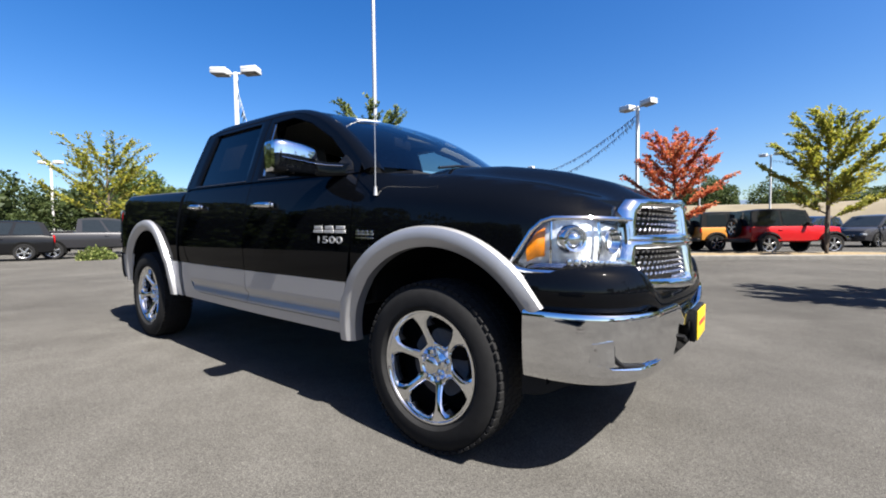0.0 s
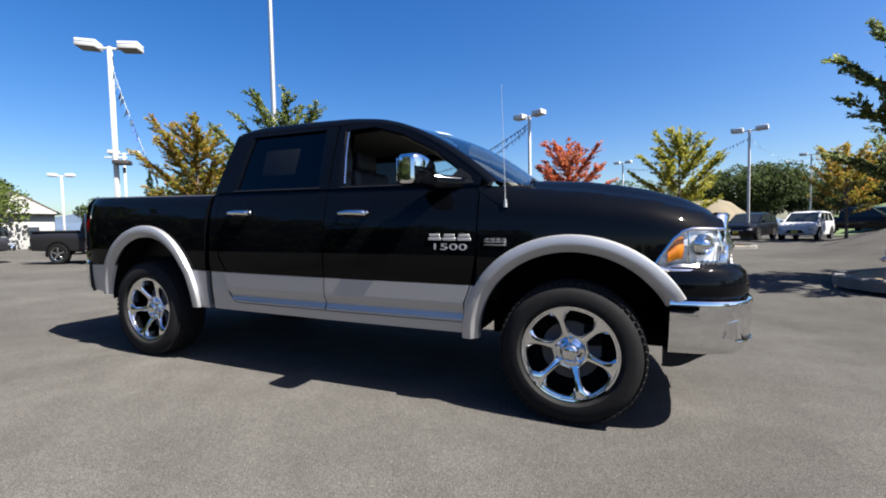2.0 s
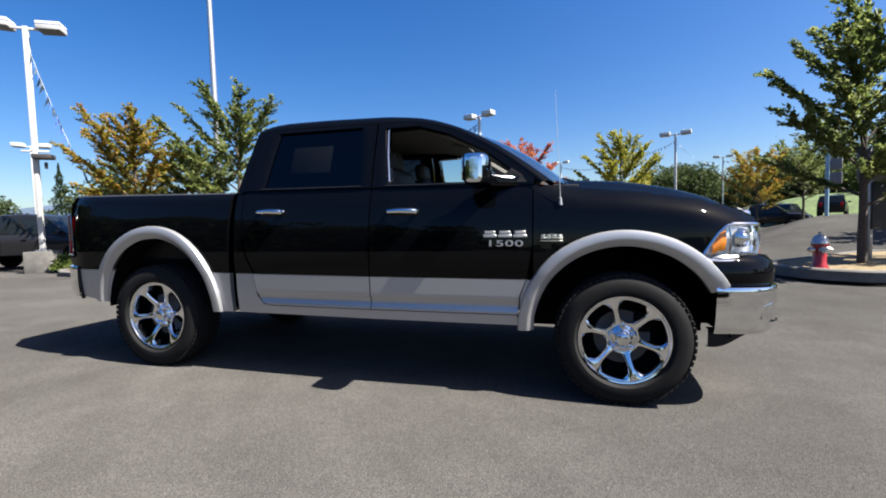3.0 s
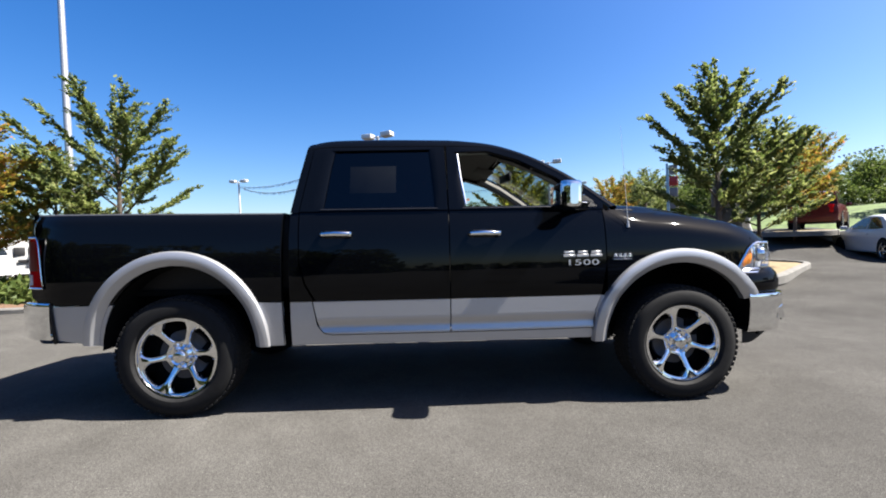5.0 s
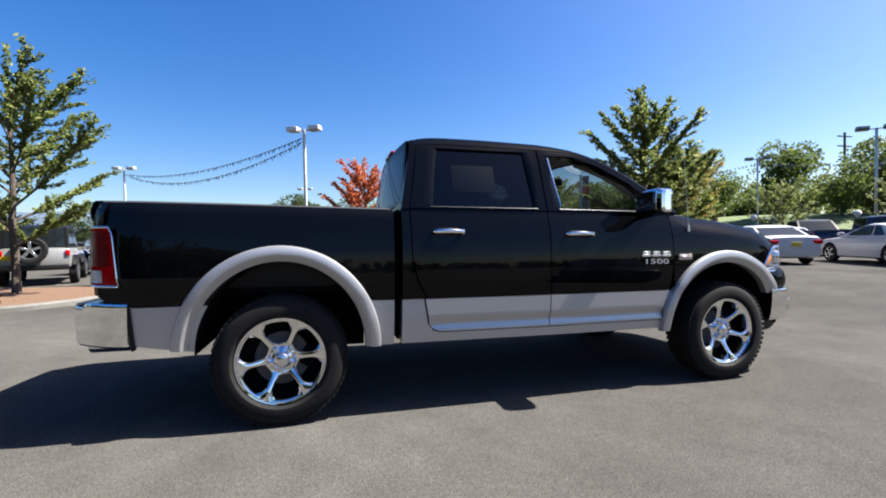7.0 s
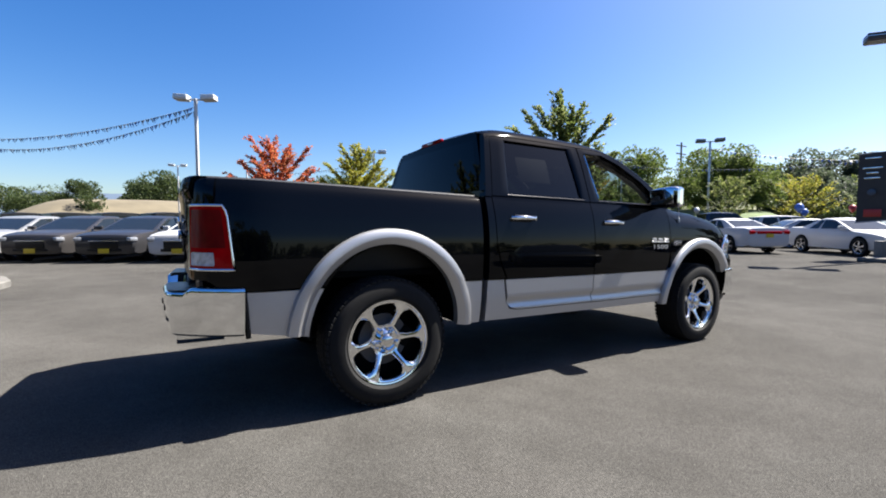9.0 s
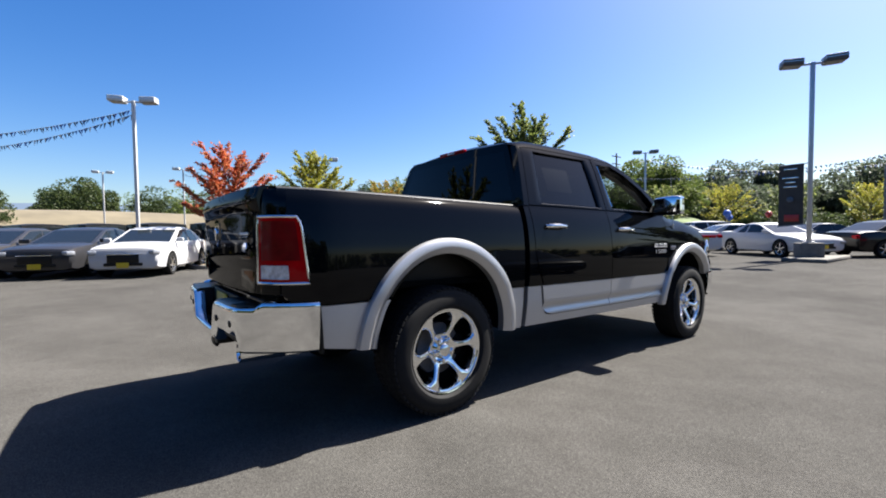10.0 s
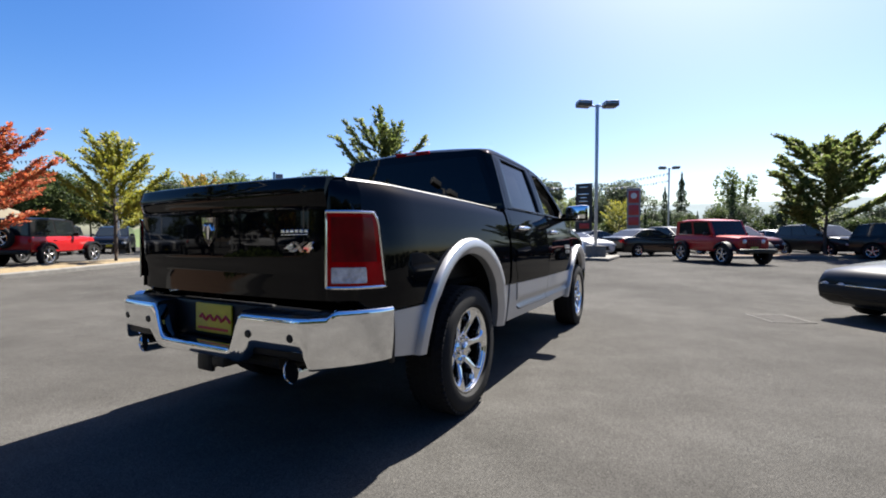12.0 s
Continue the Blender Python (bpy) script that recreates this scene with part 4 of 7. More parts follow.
rows = [[gate(u, v) for u in np.linspace(-1, 1, 25)] for v in list(np.linspace(0, 1, 26)) + [1.02, 1.08, 1.14, 1.2]]
tg = one("tailgate", grid(rows, (0.05, 0, 0)), BLACK_PAINT)
one("tailgate_handle", box((-1.216, 0, 1.30), (0.016, 0.20, 0.045), 0.006), BLACK_PLASTIC, tg)
one("tailgate_inner", box((-1.11, 0, 1.08), (0.03, 1.60, 0.54), 0.01), BLACK_PAINT, tg)
shield_pts = [(-0.062, 0.075), (0.062, 0.075), (0.055, 0.0), (0.035, -0.045), (0.0, -0.075), (-0.035, -0.045), (-0.055, 0.0)]
emb = shape([(-1.241, y, 1.125 + z) for y, z in shield_pts], [tuple(range(7))])
rim(emb, (0.015, 0, 0))
one("tailgate_emblem", emb, CHROME, tg, "chrome shield emblem")
one("emblem_inset", shape([(-1.243, y * 0.6, 1.128 + z * 0.62) for y, z in shield_pts], [tuple(range(7))]), BLACK_PLASTIC, tg)
one("emblem_horns", join(tube([(-1.246, -0.035, 1.13), (-1.248, -0.022, 1.16), (-1.248, 0, 1.15), (-1.248, 0.022, 1.16), (-1.246, 0.035, 1.13)], 0.007, 6), tube([(-1.248, 0, 1.155), (-1.248, 0, 1.085)], [0.014, 0.006], 6)), CHROME, tg)
cur = bpy.data.curves.new("badge_text", "FONT")
cur.body = "4X4"
cur.size = 0.060
cur.shear = 0.25
cur.offset = 0.0035
cur.extrude = 0.003
cur.space_character = 1.05
cur.materials.append(CHROME)
txt = new("badge_text", cur)
txt.parent = tg
txt.matrix_basis = pose(-1.212, -0.56, 1.028 + LIFT, 90, 0, -90 - 6)
txt.scale = (1.75, 1, 1)
bars = [box((-1.214 + 0.006 * i / 6, -0.545 - 0.030 * i, 1.122), (0.006, 0.024, 0.016), 0.002, 1) for i in range(6)] + [box((-1.212, -0.62, 1.106), (0.006, 0.18, 0.004), 0.001, 1)]
one("tailgate_badge", join(*bars), DULL_CHROME, tg)
CORNER = [(-1.10, -0.79), (-1.18, -0.812), (-1.188, -0.828), (-1.184, -0.87), (-1.158, -0.928), (-1.12, -0.955), (-1.09, -0.968)]
rows = []
for px_, py_ in CORNER:
    row = []
    for z in list(np.linspace(0.80, 1.28, 8)) + [1.31, 1.335, 1.352, 1.36]:
        k = max(0.0, (z - 1.27) / 0.09)
        row.append((px_ + 0.02 * k * k, py_ + 0.055 * k * k, z))
    row.append((px_ + 0.07, py_ + 0.10, 1.363))
    rows.append(row)
both("corner_post", grid(rows), BLACK_PAINT)


# tail lamps wrapped round the corner
def tail_rows(off, f0=0.0, f1=1.0, v0=0.0, v1=1.0):
    pts = [(-1.197, -0.835), (-1.190, -0.89), (-1.165, -0.942), (-1.12, -0.972), (-1.05, -0.985), (-0.955, -0.992)]
    d = [0.0]
    for a, b in zip(pts, pts[1:]):
        d.append(d[-1] + math.dist(a, b))
    rows = []
    for i in range(13):
        f = f0 + (f1 - f0) * i / 12
        row = []
        for k in range(13):
            v = v0 + (v1 - v0) * k / 12
            end = d[-1] * (1 - 0.17 * v - 0.07 * max(0.0, (v - 0.84) / 0.16) ** 2)
            t = f * end
            x, y = np.interp(t, d, [p[0] for p in pts]), np.interp(t, d, [p[1] for p in pts])
            x2, y2 = np.interp(t + 0.03, d, [p[0] for p in pts]), np.interp(t + 0.03, d, [p[1] for p in pts])
            x1, y1 = np.interp(t - 0.03, d, [p[0] for p in pts]), np.interp(t - 0.03, d, [p[1] for p in pts])
            nn = Vector((y2 - y1, -(x2 - x1), 0)).normalized()
            row.append(tuple(Vector((x, y, 0.862 + 0.348 * v)) + nn * (off + 0.010 * math.sin(math.pi * min(1, max(0, f))))))
        rows.append(row)
    return rows


def out2(bm):
    c = Vector((-0.9, -0.7, 1.0))
    if sum(f.normal.dot(f.calc_center_median() - c) for f in bm.faces) < 0:
        bmesh.ops.reverse_faces(bm, faces=bm.faces)
    return bm


def frame_of(rows):
    return [r[0] for r in rows] + rows[-1][1:] + [r[-1] for r in reversed(rows[:-1])] + list(reversed(rows[0][1:-1])) + [rows[0][0]]


tl_pair = both("tail_light", out2(grid(tail_rows(0.008), None)), RED_LENS, label="red tail light with a chrome surround")
for o, s in zip(tl_pair, (1, -1)):
    for nm, bm, m in (("chrome_surround", tube(frame_of(tail_rows(0.008)), 0.0075, 6), DULL_CHROME),
                      ("inner_lens", out2(grid(tail_rows(0.0095, 0.12, 0.88, 0.34, 0.93))), DARK_RED),
                      ("reverse_lamp_edge", tube(frame_of(tail_rows(0.011, 0.13, 0.62, 0.07, 0.26)), 0.0035, 5), WHITE_LENS),
                      ("reverse_lamp", out2(grid(tail_rows(0.0105, 0.13, 0.62, 0.07, 0.26))), WHITE_LENS)):
        part(nm, rk(bm if s > 0 else mirrored(bm)), m, o)

# rear step bumper
REAR = [(-0.895, -0.985), (-0.98, -0.992), (-1.09, -0.985), (-1.18, -0.955), (-1.25, -0.89), (-1.295, -0.78), (-1.315, -0.62), (-1.328, -0.4), (-1.332, 0.0)]


def rear_profile(u, p):
    y = abs(p.y)
    dip = 1 - smoothstep(0.285, 0.375, y)
    top = 0.735 - 0.175 * dip + 0.028 * smoothstep(0.885, 0.925, y)
    bot = 0.495 + 0.082 * smoothstep(0.33, 0.45, y) * smoothstep(0.795, 0.745, y)
    h = top - bot
    return [(0.06, top + 0.002), (0.004, top), (-0.010, top - 0.003), (-0.016, top - 0.010), (-0.017, top - 0.026), (-0.015, bot + 0.5 * h), (-0.010, bot + 0.25 * h), (-0.003, bot + 0.012), (0.012, bot), (0.07, bot)]


def sweep_rear(points, prof, n):
    rows = []
    for i, (p, nn) in enumerate(plan(points, n)):
        rows.append([tuple(p + nn * -o * -1 + Vector((0, 0, z))) for o, z in prof(i / n, p)])
    return grid(rows)


rb = one("rear_bumper", sweep_rear(REAR, rear_profile, 120), CHROME, None, "polished chrome rear step bumper")
for s in (-1, 1):
    rows = [[(-1.10, s * y, 0.748), (-1.20 - 0.1 * smoothstep(0.92, 0.8, y), s * y, 0.746), (np.interp(y, [0.34, 0.62, 0.78, 0.92], [-1.328, -1.313, -1.292, -1.225]), s * y, 0.738)] for y in np.linspace(0.36, 0.92, 15)]
    bm = grid(rows, (0, 0, -0.02))
    one("step_pad", bm, STEP_PAD, rb)
    one("bumper_end_cap", tube([(-0.90, 0.985 * s, 0.755), (-0.885, 0.98 * s, 0.62), (-0.87, 0.965 * s, 0.48)], 0.017, 6), BLACK_PLASTIC, rb)
for s in (-1, 1):
    one("step_bracket", box((-1.205, 0.57 * s, 0.635), (0.16, 0.40, 0.20), 0.02), BLACK_PLASTIC, rb)
one("bumper_recess", box((-1.15, 0, 0.655), (0.10, 0.80, 0.20), 0.02), BLACK_PLASTIC, rb)
one("recess_floor", box((-1.24, 0, 0.545), (0.15, 0.62, 0.02), 0.004), BLACK_PLASTIC, rb)
for y in (-0.69, -0.43, 0.43, 0.69):
    one("parking_sensor", lathe([(0.0, -0.006), (0.017, -0.005), (0.022, 0.006)], 14, "x", (-1.341 if abs(y) < 0.6 else -1.320, y, 0.645)), BLACK_PLASTIC, rb)
rp = one("rear_plate", box((-1.212, 0.0, 0.665), (0.012, 0.31, 0.155), 0.004, rot=None), YELLOW_PLATE, None, "yellow dealer plate with red script")
one("plate_print", join(tube([(-1.220, 0.11 - 0.26 * i / 14, 0.668 + 0.014 * math.sin(i * 1.7)) for i in range(15)], 0.009, 5), box((-1.2195, 0.0, 0.61), (0.004, 0.26, 0.014), 0.001)), RED_PRINT, rp)
one("hitch_receiver", join(box((-1.16, 0, 0.455), (0.24, 0.095, 0.085), 0.008), tube([(-1.12, -0.45, 0.465), (-1.12, 0.45, 0.465)], 0.035, 8), box((-1.22, -0.12, 0.46), (0.12, 0.10, 0.05), 0.01), box((-1.26, 0.0, 0.455), (0.03, 0.13, 0.115), 0.012)), BLACK_PLASTIC)
for s in (-1, 1):
    one("exhaust_tip", lathe([(0.048, 0.0), (0.052, -0.008), (0.056, 0.0), (0.056, 0.27), (0.046, 0.27)], 24, "x", (-1.245, 0.635 * s, 0.472), True), CHROME, None, "chrome exhaust tip")
    # near-black disc paints the shade inside the bore
    one("exhaust_mouth", lathe([(0.0, 0.0), (0.049, 0.0)], 20, "x", (-1.235, 0.635 * s, 0.472)), DARK_VOID)
    one("exhaust_pipe", tube([(-1.0, 0.645 * s, 0.482), (-0.8, 0.6 * s, 0.50), (-0.3, 0.5 * s, 0.52)], 0.042, 10), DARK_VOID)

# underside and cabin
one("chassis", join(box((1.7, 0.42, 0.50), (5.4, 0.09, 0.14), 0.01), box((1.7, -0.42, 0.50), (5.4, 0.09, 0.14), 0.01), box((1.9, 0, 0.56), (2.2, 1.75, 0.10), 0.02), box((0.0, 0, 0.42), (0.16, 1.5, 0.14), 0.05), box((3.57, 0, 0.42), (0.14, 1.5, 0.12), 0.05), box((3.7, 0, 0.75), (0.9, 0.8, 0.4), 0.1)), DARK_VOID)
one("cab_floor", box((1.95, 0, 0.63), (2.2, 1.86, 0.06), 0.01), DASH)
both("door_card", box((1.95, -0.90, 1.0), (2.1, 0.05, 0.68), 0.015), SEAT)
rows = [[(3.12, y, 1.345), (2.95, y, 1.37), (2.80, y, 1.36), (2.70, y, 1.30), (2.68, y, 1.15), (2.75, y, 0.95)] for y in np.linspace(-0.88, 0.88, 9)]
one("dashboard", grid(rows, (0.05, 0, 0)), DASH)
one("firewall", box((3.12, 0, 0.98), (0.04, 1.8, 0.70), 0.01), DARK_VOID)


def seat(x, y, w):
    base = box((x + 0.22, y, 0.90), (0.52, w, 0.17), 0.06, 3)
    backr = box((x - 0.06, y, 1.24), (0.15, w, 0.62), 0.06, 3, Matrix.Rotation(-0.18, 3, "Y"))
    st = one("seat", join(base, backr), SEAT, None, "dark leather seat")
    for dy in ((0,) if w < 0.8 else (-0.42, 0.0, 0.42)):
        one("headrest", box((x - 0.14, y + dy, 1.62), (0.10, 0.26, 0.17), 0.04, 3, Matrix.Rotation(-0.15, 3, "Y")), SEAT, st)
        one("headrest_post", tube([(x - 0.11, y + dy, 1.5), (x - 0.13, y + dy, 1.58)], 0.02, 6), GALV, st)


seat(2.05, -0.42, 0.52)
seat(2.05, 0.42, 0.52)
seat(1.12, 0.0, 1.45)
one("centre_console", box((2.25, 0, 0.88), (0.75, 0.26, 0.34), 0.04, 3), DASH)
tilt = Matrix.Rotation(radians(-62), 3, "Y")
wheel_pts = [tuple(Vector((2.52, 0.42, 1.24)) + tilt @ Vector((0.19 * math.cos(a), 0.19 * math.sin(a), 0))) for a in np.linspace(0, 2 * math.pi, 25)]
sw = one("steering_wheel", join(tube(wheel_pts, 0.016, 8), tube([wheel_pts[0], wheel_pts[12]], 0.02, 6), tube([(2.52, 0.42, 1.24), (2.74, 0.42, 1.12)], 0.03, 8)), SEAT, None, "black steering wheel")
one("rear_view_mirror", join(box((2.52, 0.0, 1.72), (0.03, 0.24, 0.075), 0.015, rot=Matrix.Rotation(0.2, 3, "Z")), tube([(2.53, 0, 1.74), (2.58, 0, 1.785)], 0.012, 6)), BLACK_PLASTIC)
for y in (0.36,):
    one("sun_visor", box((2.36, y, 1.83), (0.16, 0.46, 0.02), 0.006, rot=Matrix.Rotation(0.25, 3, "Y")), LINER)
one("window_paper", box((1.38, -0.80, 1.62), (0.34, 0.003, 0.26), 0.001, rot=Matrix.Rotation(-0.33, 3, "X")), PRICE_PAPER, rd_r, "white price sheet behind the tinted glass")


# ---- wheels ----
def wheel_parts(parent_name="wheel"):
    """A six-spoke chrome wheel with an all-terrain tyre, its outer face towards -y, hub at the origin."""
    tyre_prof = [(0.270, -0.075), (0.277, -0.114), (0.298, -0.136), (0.345, -0.140), (0.380, -0.128), (0.402, -0.112), (0.413, -0.085), (0.416, 0.0), (0.413, 0.085), (0.402, 0.112), (0.345, 0.136), (0.287, 0.118), (0.278, 0.075)]
    barrel = lathe([(0.270, -0.100), (0.277, -0.112), (0.274, -0.119), (0.266, -0.117), (0.259, -0.106), (0.252, -0.06), (0.246, 0.09), (0.270, 0.10)], 64, "y")
    w = part("wheel", barrel, CHROME, truck, "six-spoke chrome wheel with a black tyre")
    ty = part("tyre", lathe(tyre_prof, 72, "y"), RUBBER, w, "black rubber tyre")
    blocks = []
    for i in range(60):
        a = 2 * math.pi * i / 60
        rot = Matrix.Rotation(-a, 3, "Y")
        for y, da, sx, sy in ((-0.102, 0.0, 0.031, 0.042), (-0.052, 0.03, 0.030, 0.040), (0.0, 0.0, 0.030, 0.042), (0.052, 0.03, 0.030, 0.040), (0.102, 0.0, 0.031, 0.042)):
            b = box((0, 0, 0), (0.014, sy, sx), 0.002, 1)
            r2 = Matrix.Rotation(-(a + da), 3, "Y")
            rr = 0.4105 if abs(y) < 0.08 else 0.4035
            bmesh.ops.rotate(b, cent=(0, 0, 0), matrix=r2, verts=b.verts)
            bmesh.ops.translate(b, vec=r2 @ Vector((rr, y, 0)), verts=b.verts)
            blocks.append(b)
    verts, faces = [], []
    for b in blocks:
        n0 = len(verts)
        b.verts.index_update()
        verts += [v.co.copy() for v in b.verts]
        faces += [tuple(n0 + v.index for v in f.verts) for f in b.faces]
        b.free()
    me = bpy.data.meshes.new("tread")
    me.from_pydata(verts, [], faces)
    me.materials.append(RUBBER)
    tr = new("tread", me)
    tr.parent = ty
    edge = [(30, 0.088), (30, 0.13), (30, 0.18), (30, 0.225), (30, 0.262), (20, 0.262), (10, 0.262), (0, 0.262), (-10, 0.262), (-20, 0.262), (-30, 0.262), (-30, 0.225), (-30, 0.18), (-30, 0.13), (-30, 0.088), (-15, 0.088), (0, 0.088), (15, 0.088)]
    outline = [(0.032, 0.108), (0.057, 0.138), (0.079, 0.176), (0.080, 0.208), (0.064, 0.236), (0.044, 0.243), (0.022, 0.246), (0, 0.246)]
    outline += [(-x, z) for x, z in reversed(outline[:7])] + [(-0.016, 0.104), (0, 0.102), (0.016, 0.104)]
    hole = [(math.degrees(math.atan2(x, z)), math.hypot(x, z)) for x, z in outline]
    for k in range(6):
        base = 60 * k + 15
        prof = ((0.0, 0.0), (0.40, 0.001), (0.66, 0.003), (0.72, 0.006), (0.92, 0.012), (1.0, 0.020), (1.0, 0.085))
        verts, faces = [], []
        for (a1, r1), (a2, r2) in zip(edge, hole):
            for f, sink in prof:
                a, r = radians(base + a1 + (a2 - a1) * f), r1 + (r2 - r1) * f
                face = np.interp(r, [0.088, 0.12, 0.17, 0.22, 0.262], [-0.058, -0.072, -0.092, -0.107, -0.110])
                verts.append((r * math.sin(a), face + sink, r * math.cos(a)))
        w_, n_ = len(prof), len(edge)
        for i in range(n_):
            j = (i + 1) % n_
            faces += [(i * w_ + f, j * w_ + f, j * w_ + f + 1, i * w_ + f + 1) for f in range(w_ - 1)]
        bm = shape(verts, faces)
        if sum(f.normal.y * f.calc_area() for f in bm.faces) > 0:
            bmesh.ops.reverse_faces(bm, faces=bm.faces)
        part("spoke", bm, CHROME, w, smooth=24)
    part("hub", lathe([(0.0, -0.094), (0.038, -0.094), (0.044, -0.088), (0.047, -0.050), (0.062, -0.040), (0.082, -0.046), (0.092, -0.060), (0.098, -0.04)], 40, "y"), CHROME, w)
    part("hub_cap", lathe([(0.0, -0.099), (0.028, -0.098), (0.037, -0.093)], 24, "y"), DULL_CHROME, w)
    for k in range(5):
        a = 2 * math.pi * k / 5 + 0.3
        part("lug_nut", lathe([(0.0, -0.084), (0.011, -0.083), (0.016, -0.076), (0.017, -0.03)], 6, "y", (0.070 * math.cos(a), 0, 0.070 * math.sin(a))), CHROME, w)
    part("brake_disc", lathe([(0.06, -0.01), (0.17, -0.012), (0.172, 0.012), (0.06, 0.014)], 40, "y"), BRONZE_METAL, w)
    part("brake_caliper", box((0.12, 0.0, 0.10), (0.10, 0.07, 0.13), 0.02), DARK_VOID, w)
    part("wheel_back", lathe([(0.0, 0.05), (0.25, 0.05)], 30, "y"), DARK_VOID, w)
    return w


wh = wheel_parts()
HUB_Y = 0.866
wh.matrix_basis = pose(3.57, -HUB_Y, 0.415)
copy_thing(wh, pose(0.0, -HUB_Y, 0.415, 0, 38, 0))
copy_thing(wh, pose(3.57, HUB_Y, 0.415, 0, 20, 180))
copy_thing(wh, pose(0.0, HUB_Y, 0.415, 0, 75, 180))

# the rear corners of the bed, lamps and bumper tuck in; then the run of the body is set out along its length
RUN = [(-1.33, 0.095), (-1.28, 0.085), (-0.95, 0.043), (0.0, 0.004), (1.03, -0.033), (2.1, -0.045), (2.76, -0.035), (3.2, -0.022), (3.57, 0.0), (4.05, 0.032), (4.5, 0.06)]
SPREAD = [(-1.3, 0.97), (-0.9, 0.972), (0.5, 0.995), (2.0, 1.01), (3.0, 0.99), (3.6, 0.978), (4.1, 0.957), (4.5, 0.95)]


def settle(c):
    w = smoothstep(0.80, 1.20, -c.x) * smoothstep(0.70, 0.95, abs(c.y))
    c.y -= math.copysign(0.075 * w, c.y)
    c.x += 0.05 * w
    c.y *= lerp(SPREAD, c.x)
    c.x += lerp(RUN, c.x)


done = {o.data.name for wheel in truck.children if wheel.name.startswith("wheel") and "flare" not in wheel.name and "housing" not in wheel.name for o in [wheel] + list(wheel.children_recursive)}
for ob in truck.children_recursive:
    if ob.type == "FONT":
        settle(ob.location)
    if ob.type != "MESH" or ob.data.name in done:
        continue
    done.add(ob.data.name)
    for v in ob.data.vertices:
        settle(v.co)

# ---- islands: kerb and mulch bed ----
def island(name, cx, cy, length, width, deg, z=0.0, top=MULCH):
    """A raised bed with rounded ends and a concrete kerb."""
    it = thing(name, "mulch planting bed with a concrete kerb on the asphalt", "planting bed", pose(cx, cy, z, 0, 0, deg), kind="structure")
    r = width / 2
    outline = [(length / 2 - r + r * math.cos(a), r * math.sin(a)) for a in np.linspace(-math.pi / 2, math.pi / 2, 10)]
    outline += [(-x, -y) for x, y in outline]
    n = len(outline)
    prof = ((1.0, -0.05), (1.0, 0.12), (0.985, 0.145), (0.93, 0.15), (0.90, 0.15), (0.895, 0.10))
    verts, faces = [], []
    for x, y in outline:
        for f, h in prof:
            s = (r - (1 - f) * 1.6) / r
            k = Vector((x, y))
            c = Vector((math.copysign(length / 2 - r, x) if abs(x) > length / 2 - r else x, 0))
            q = c + (k - c) * s
            verts.append((q.x, q.y, h))
    m = len(prof)
    for i in range(n):
        j = (i + 1) % n
        for k in range(m - 1):
            faces.append((i * m + k, j * m + k, j * m + k + 1, i * m + k + 1))
    part("kerb", shape(verts, faces), CONCRETE, it, "worn concrete kerb")
    bed = [(x * (length / 2 - 0.16) / (length / 2), y * (r - 0.15) / r) for x, y in outline]
    rows = []
    for i in range(13):
        f = i / 12
        row = []
        for k in range(n // 2):
            a, b = Vector(bed[k]), Vector(bed[n - 1 - k])
            p = a.lerp(b, f)
            row.append((p.x, p.y, 0.10 + 0.05 * math.sin(math.pi * f) + 0.03 * noise.noise((p.x * 1.5, p.y * 1.5, cx))))
        rows.append(row)
    part("mulch", grid(rows), top, it)
    return it


island("planting_bed", -7.9, 7.3, 7.6, 4.8, 0)
island("planting_bed", 4.5, 16.9, 10.2, 2.4, 31.6, top=mat("dry_grass", (0.15, 0.11, 0.055), 0.95, 0, 0, 8, 0.35, 1.0, 30))
DRY_GRASS = bpy.data.materials["dry_grass"]
island("planting_bed", 10.1, 7.7, 6.8, 2.7, 42, top=DRY_GRASS)
island("planting_bed", 17.6, 14.2, 6.5, 2.4, 46, ground_z(17.6, 14.2) - 0.03, DRY_GRASS)
island("planting_bed", 26.5, -8.5, 14.0, 2.6, -60)
# low kerb at the foot of the lamp by the far row
part("kerb_island", box((*spot(19.3, 1.35), 0.06), (3.6, 1.3, 0.16), 0.04), CONCRETE)
tagged(bpy.data.objects["kerb_island"], "low concrete kerb round a lamp post", "kerb", kind="structure")


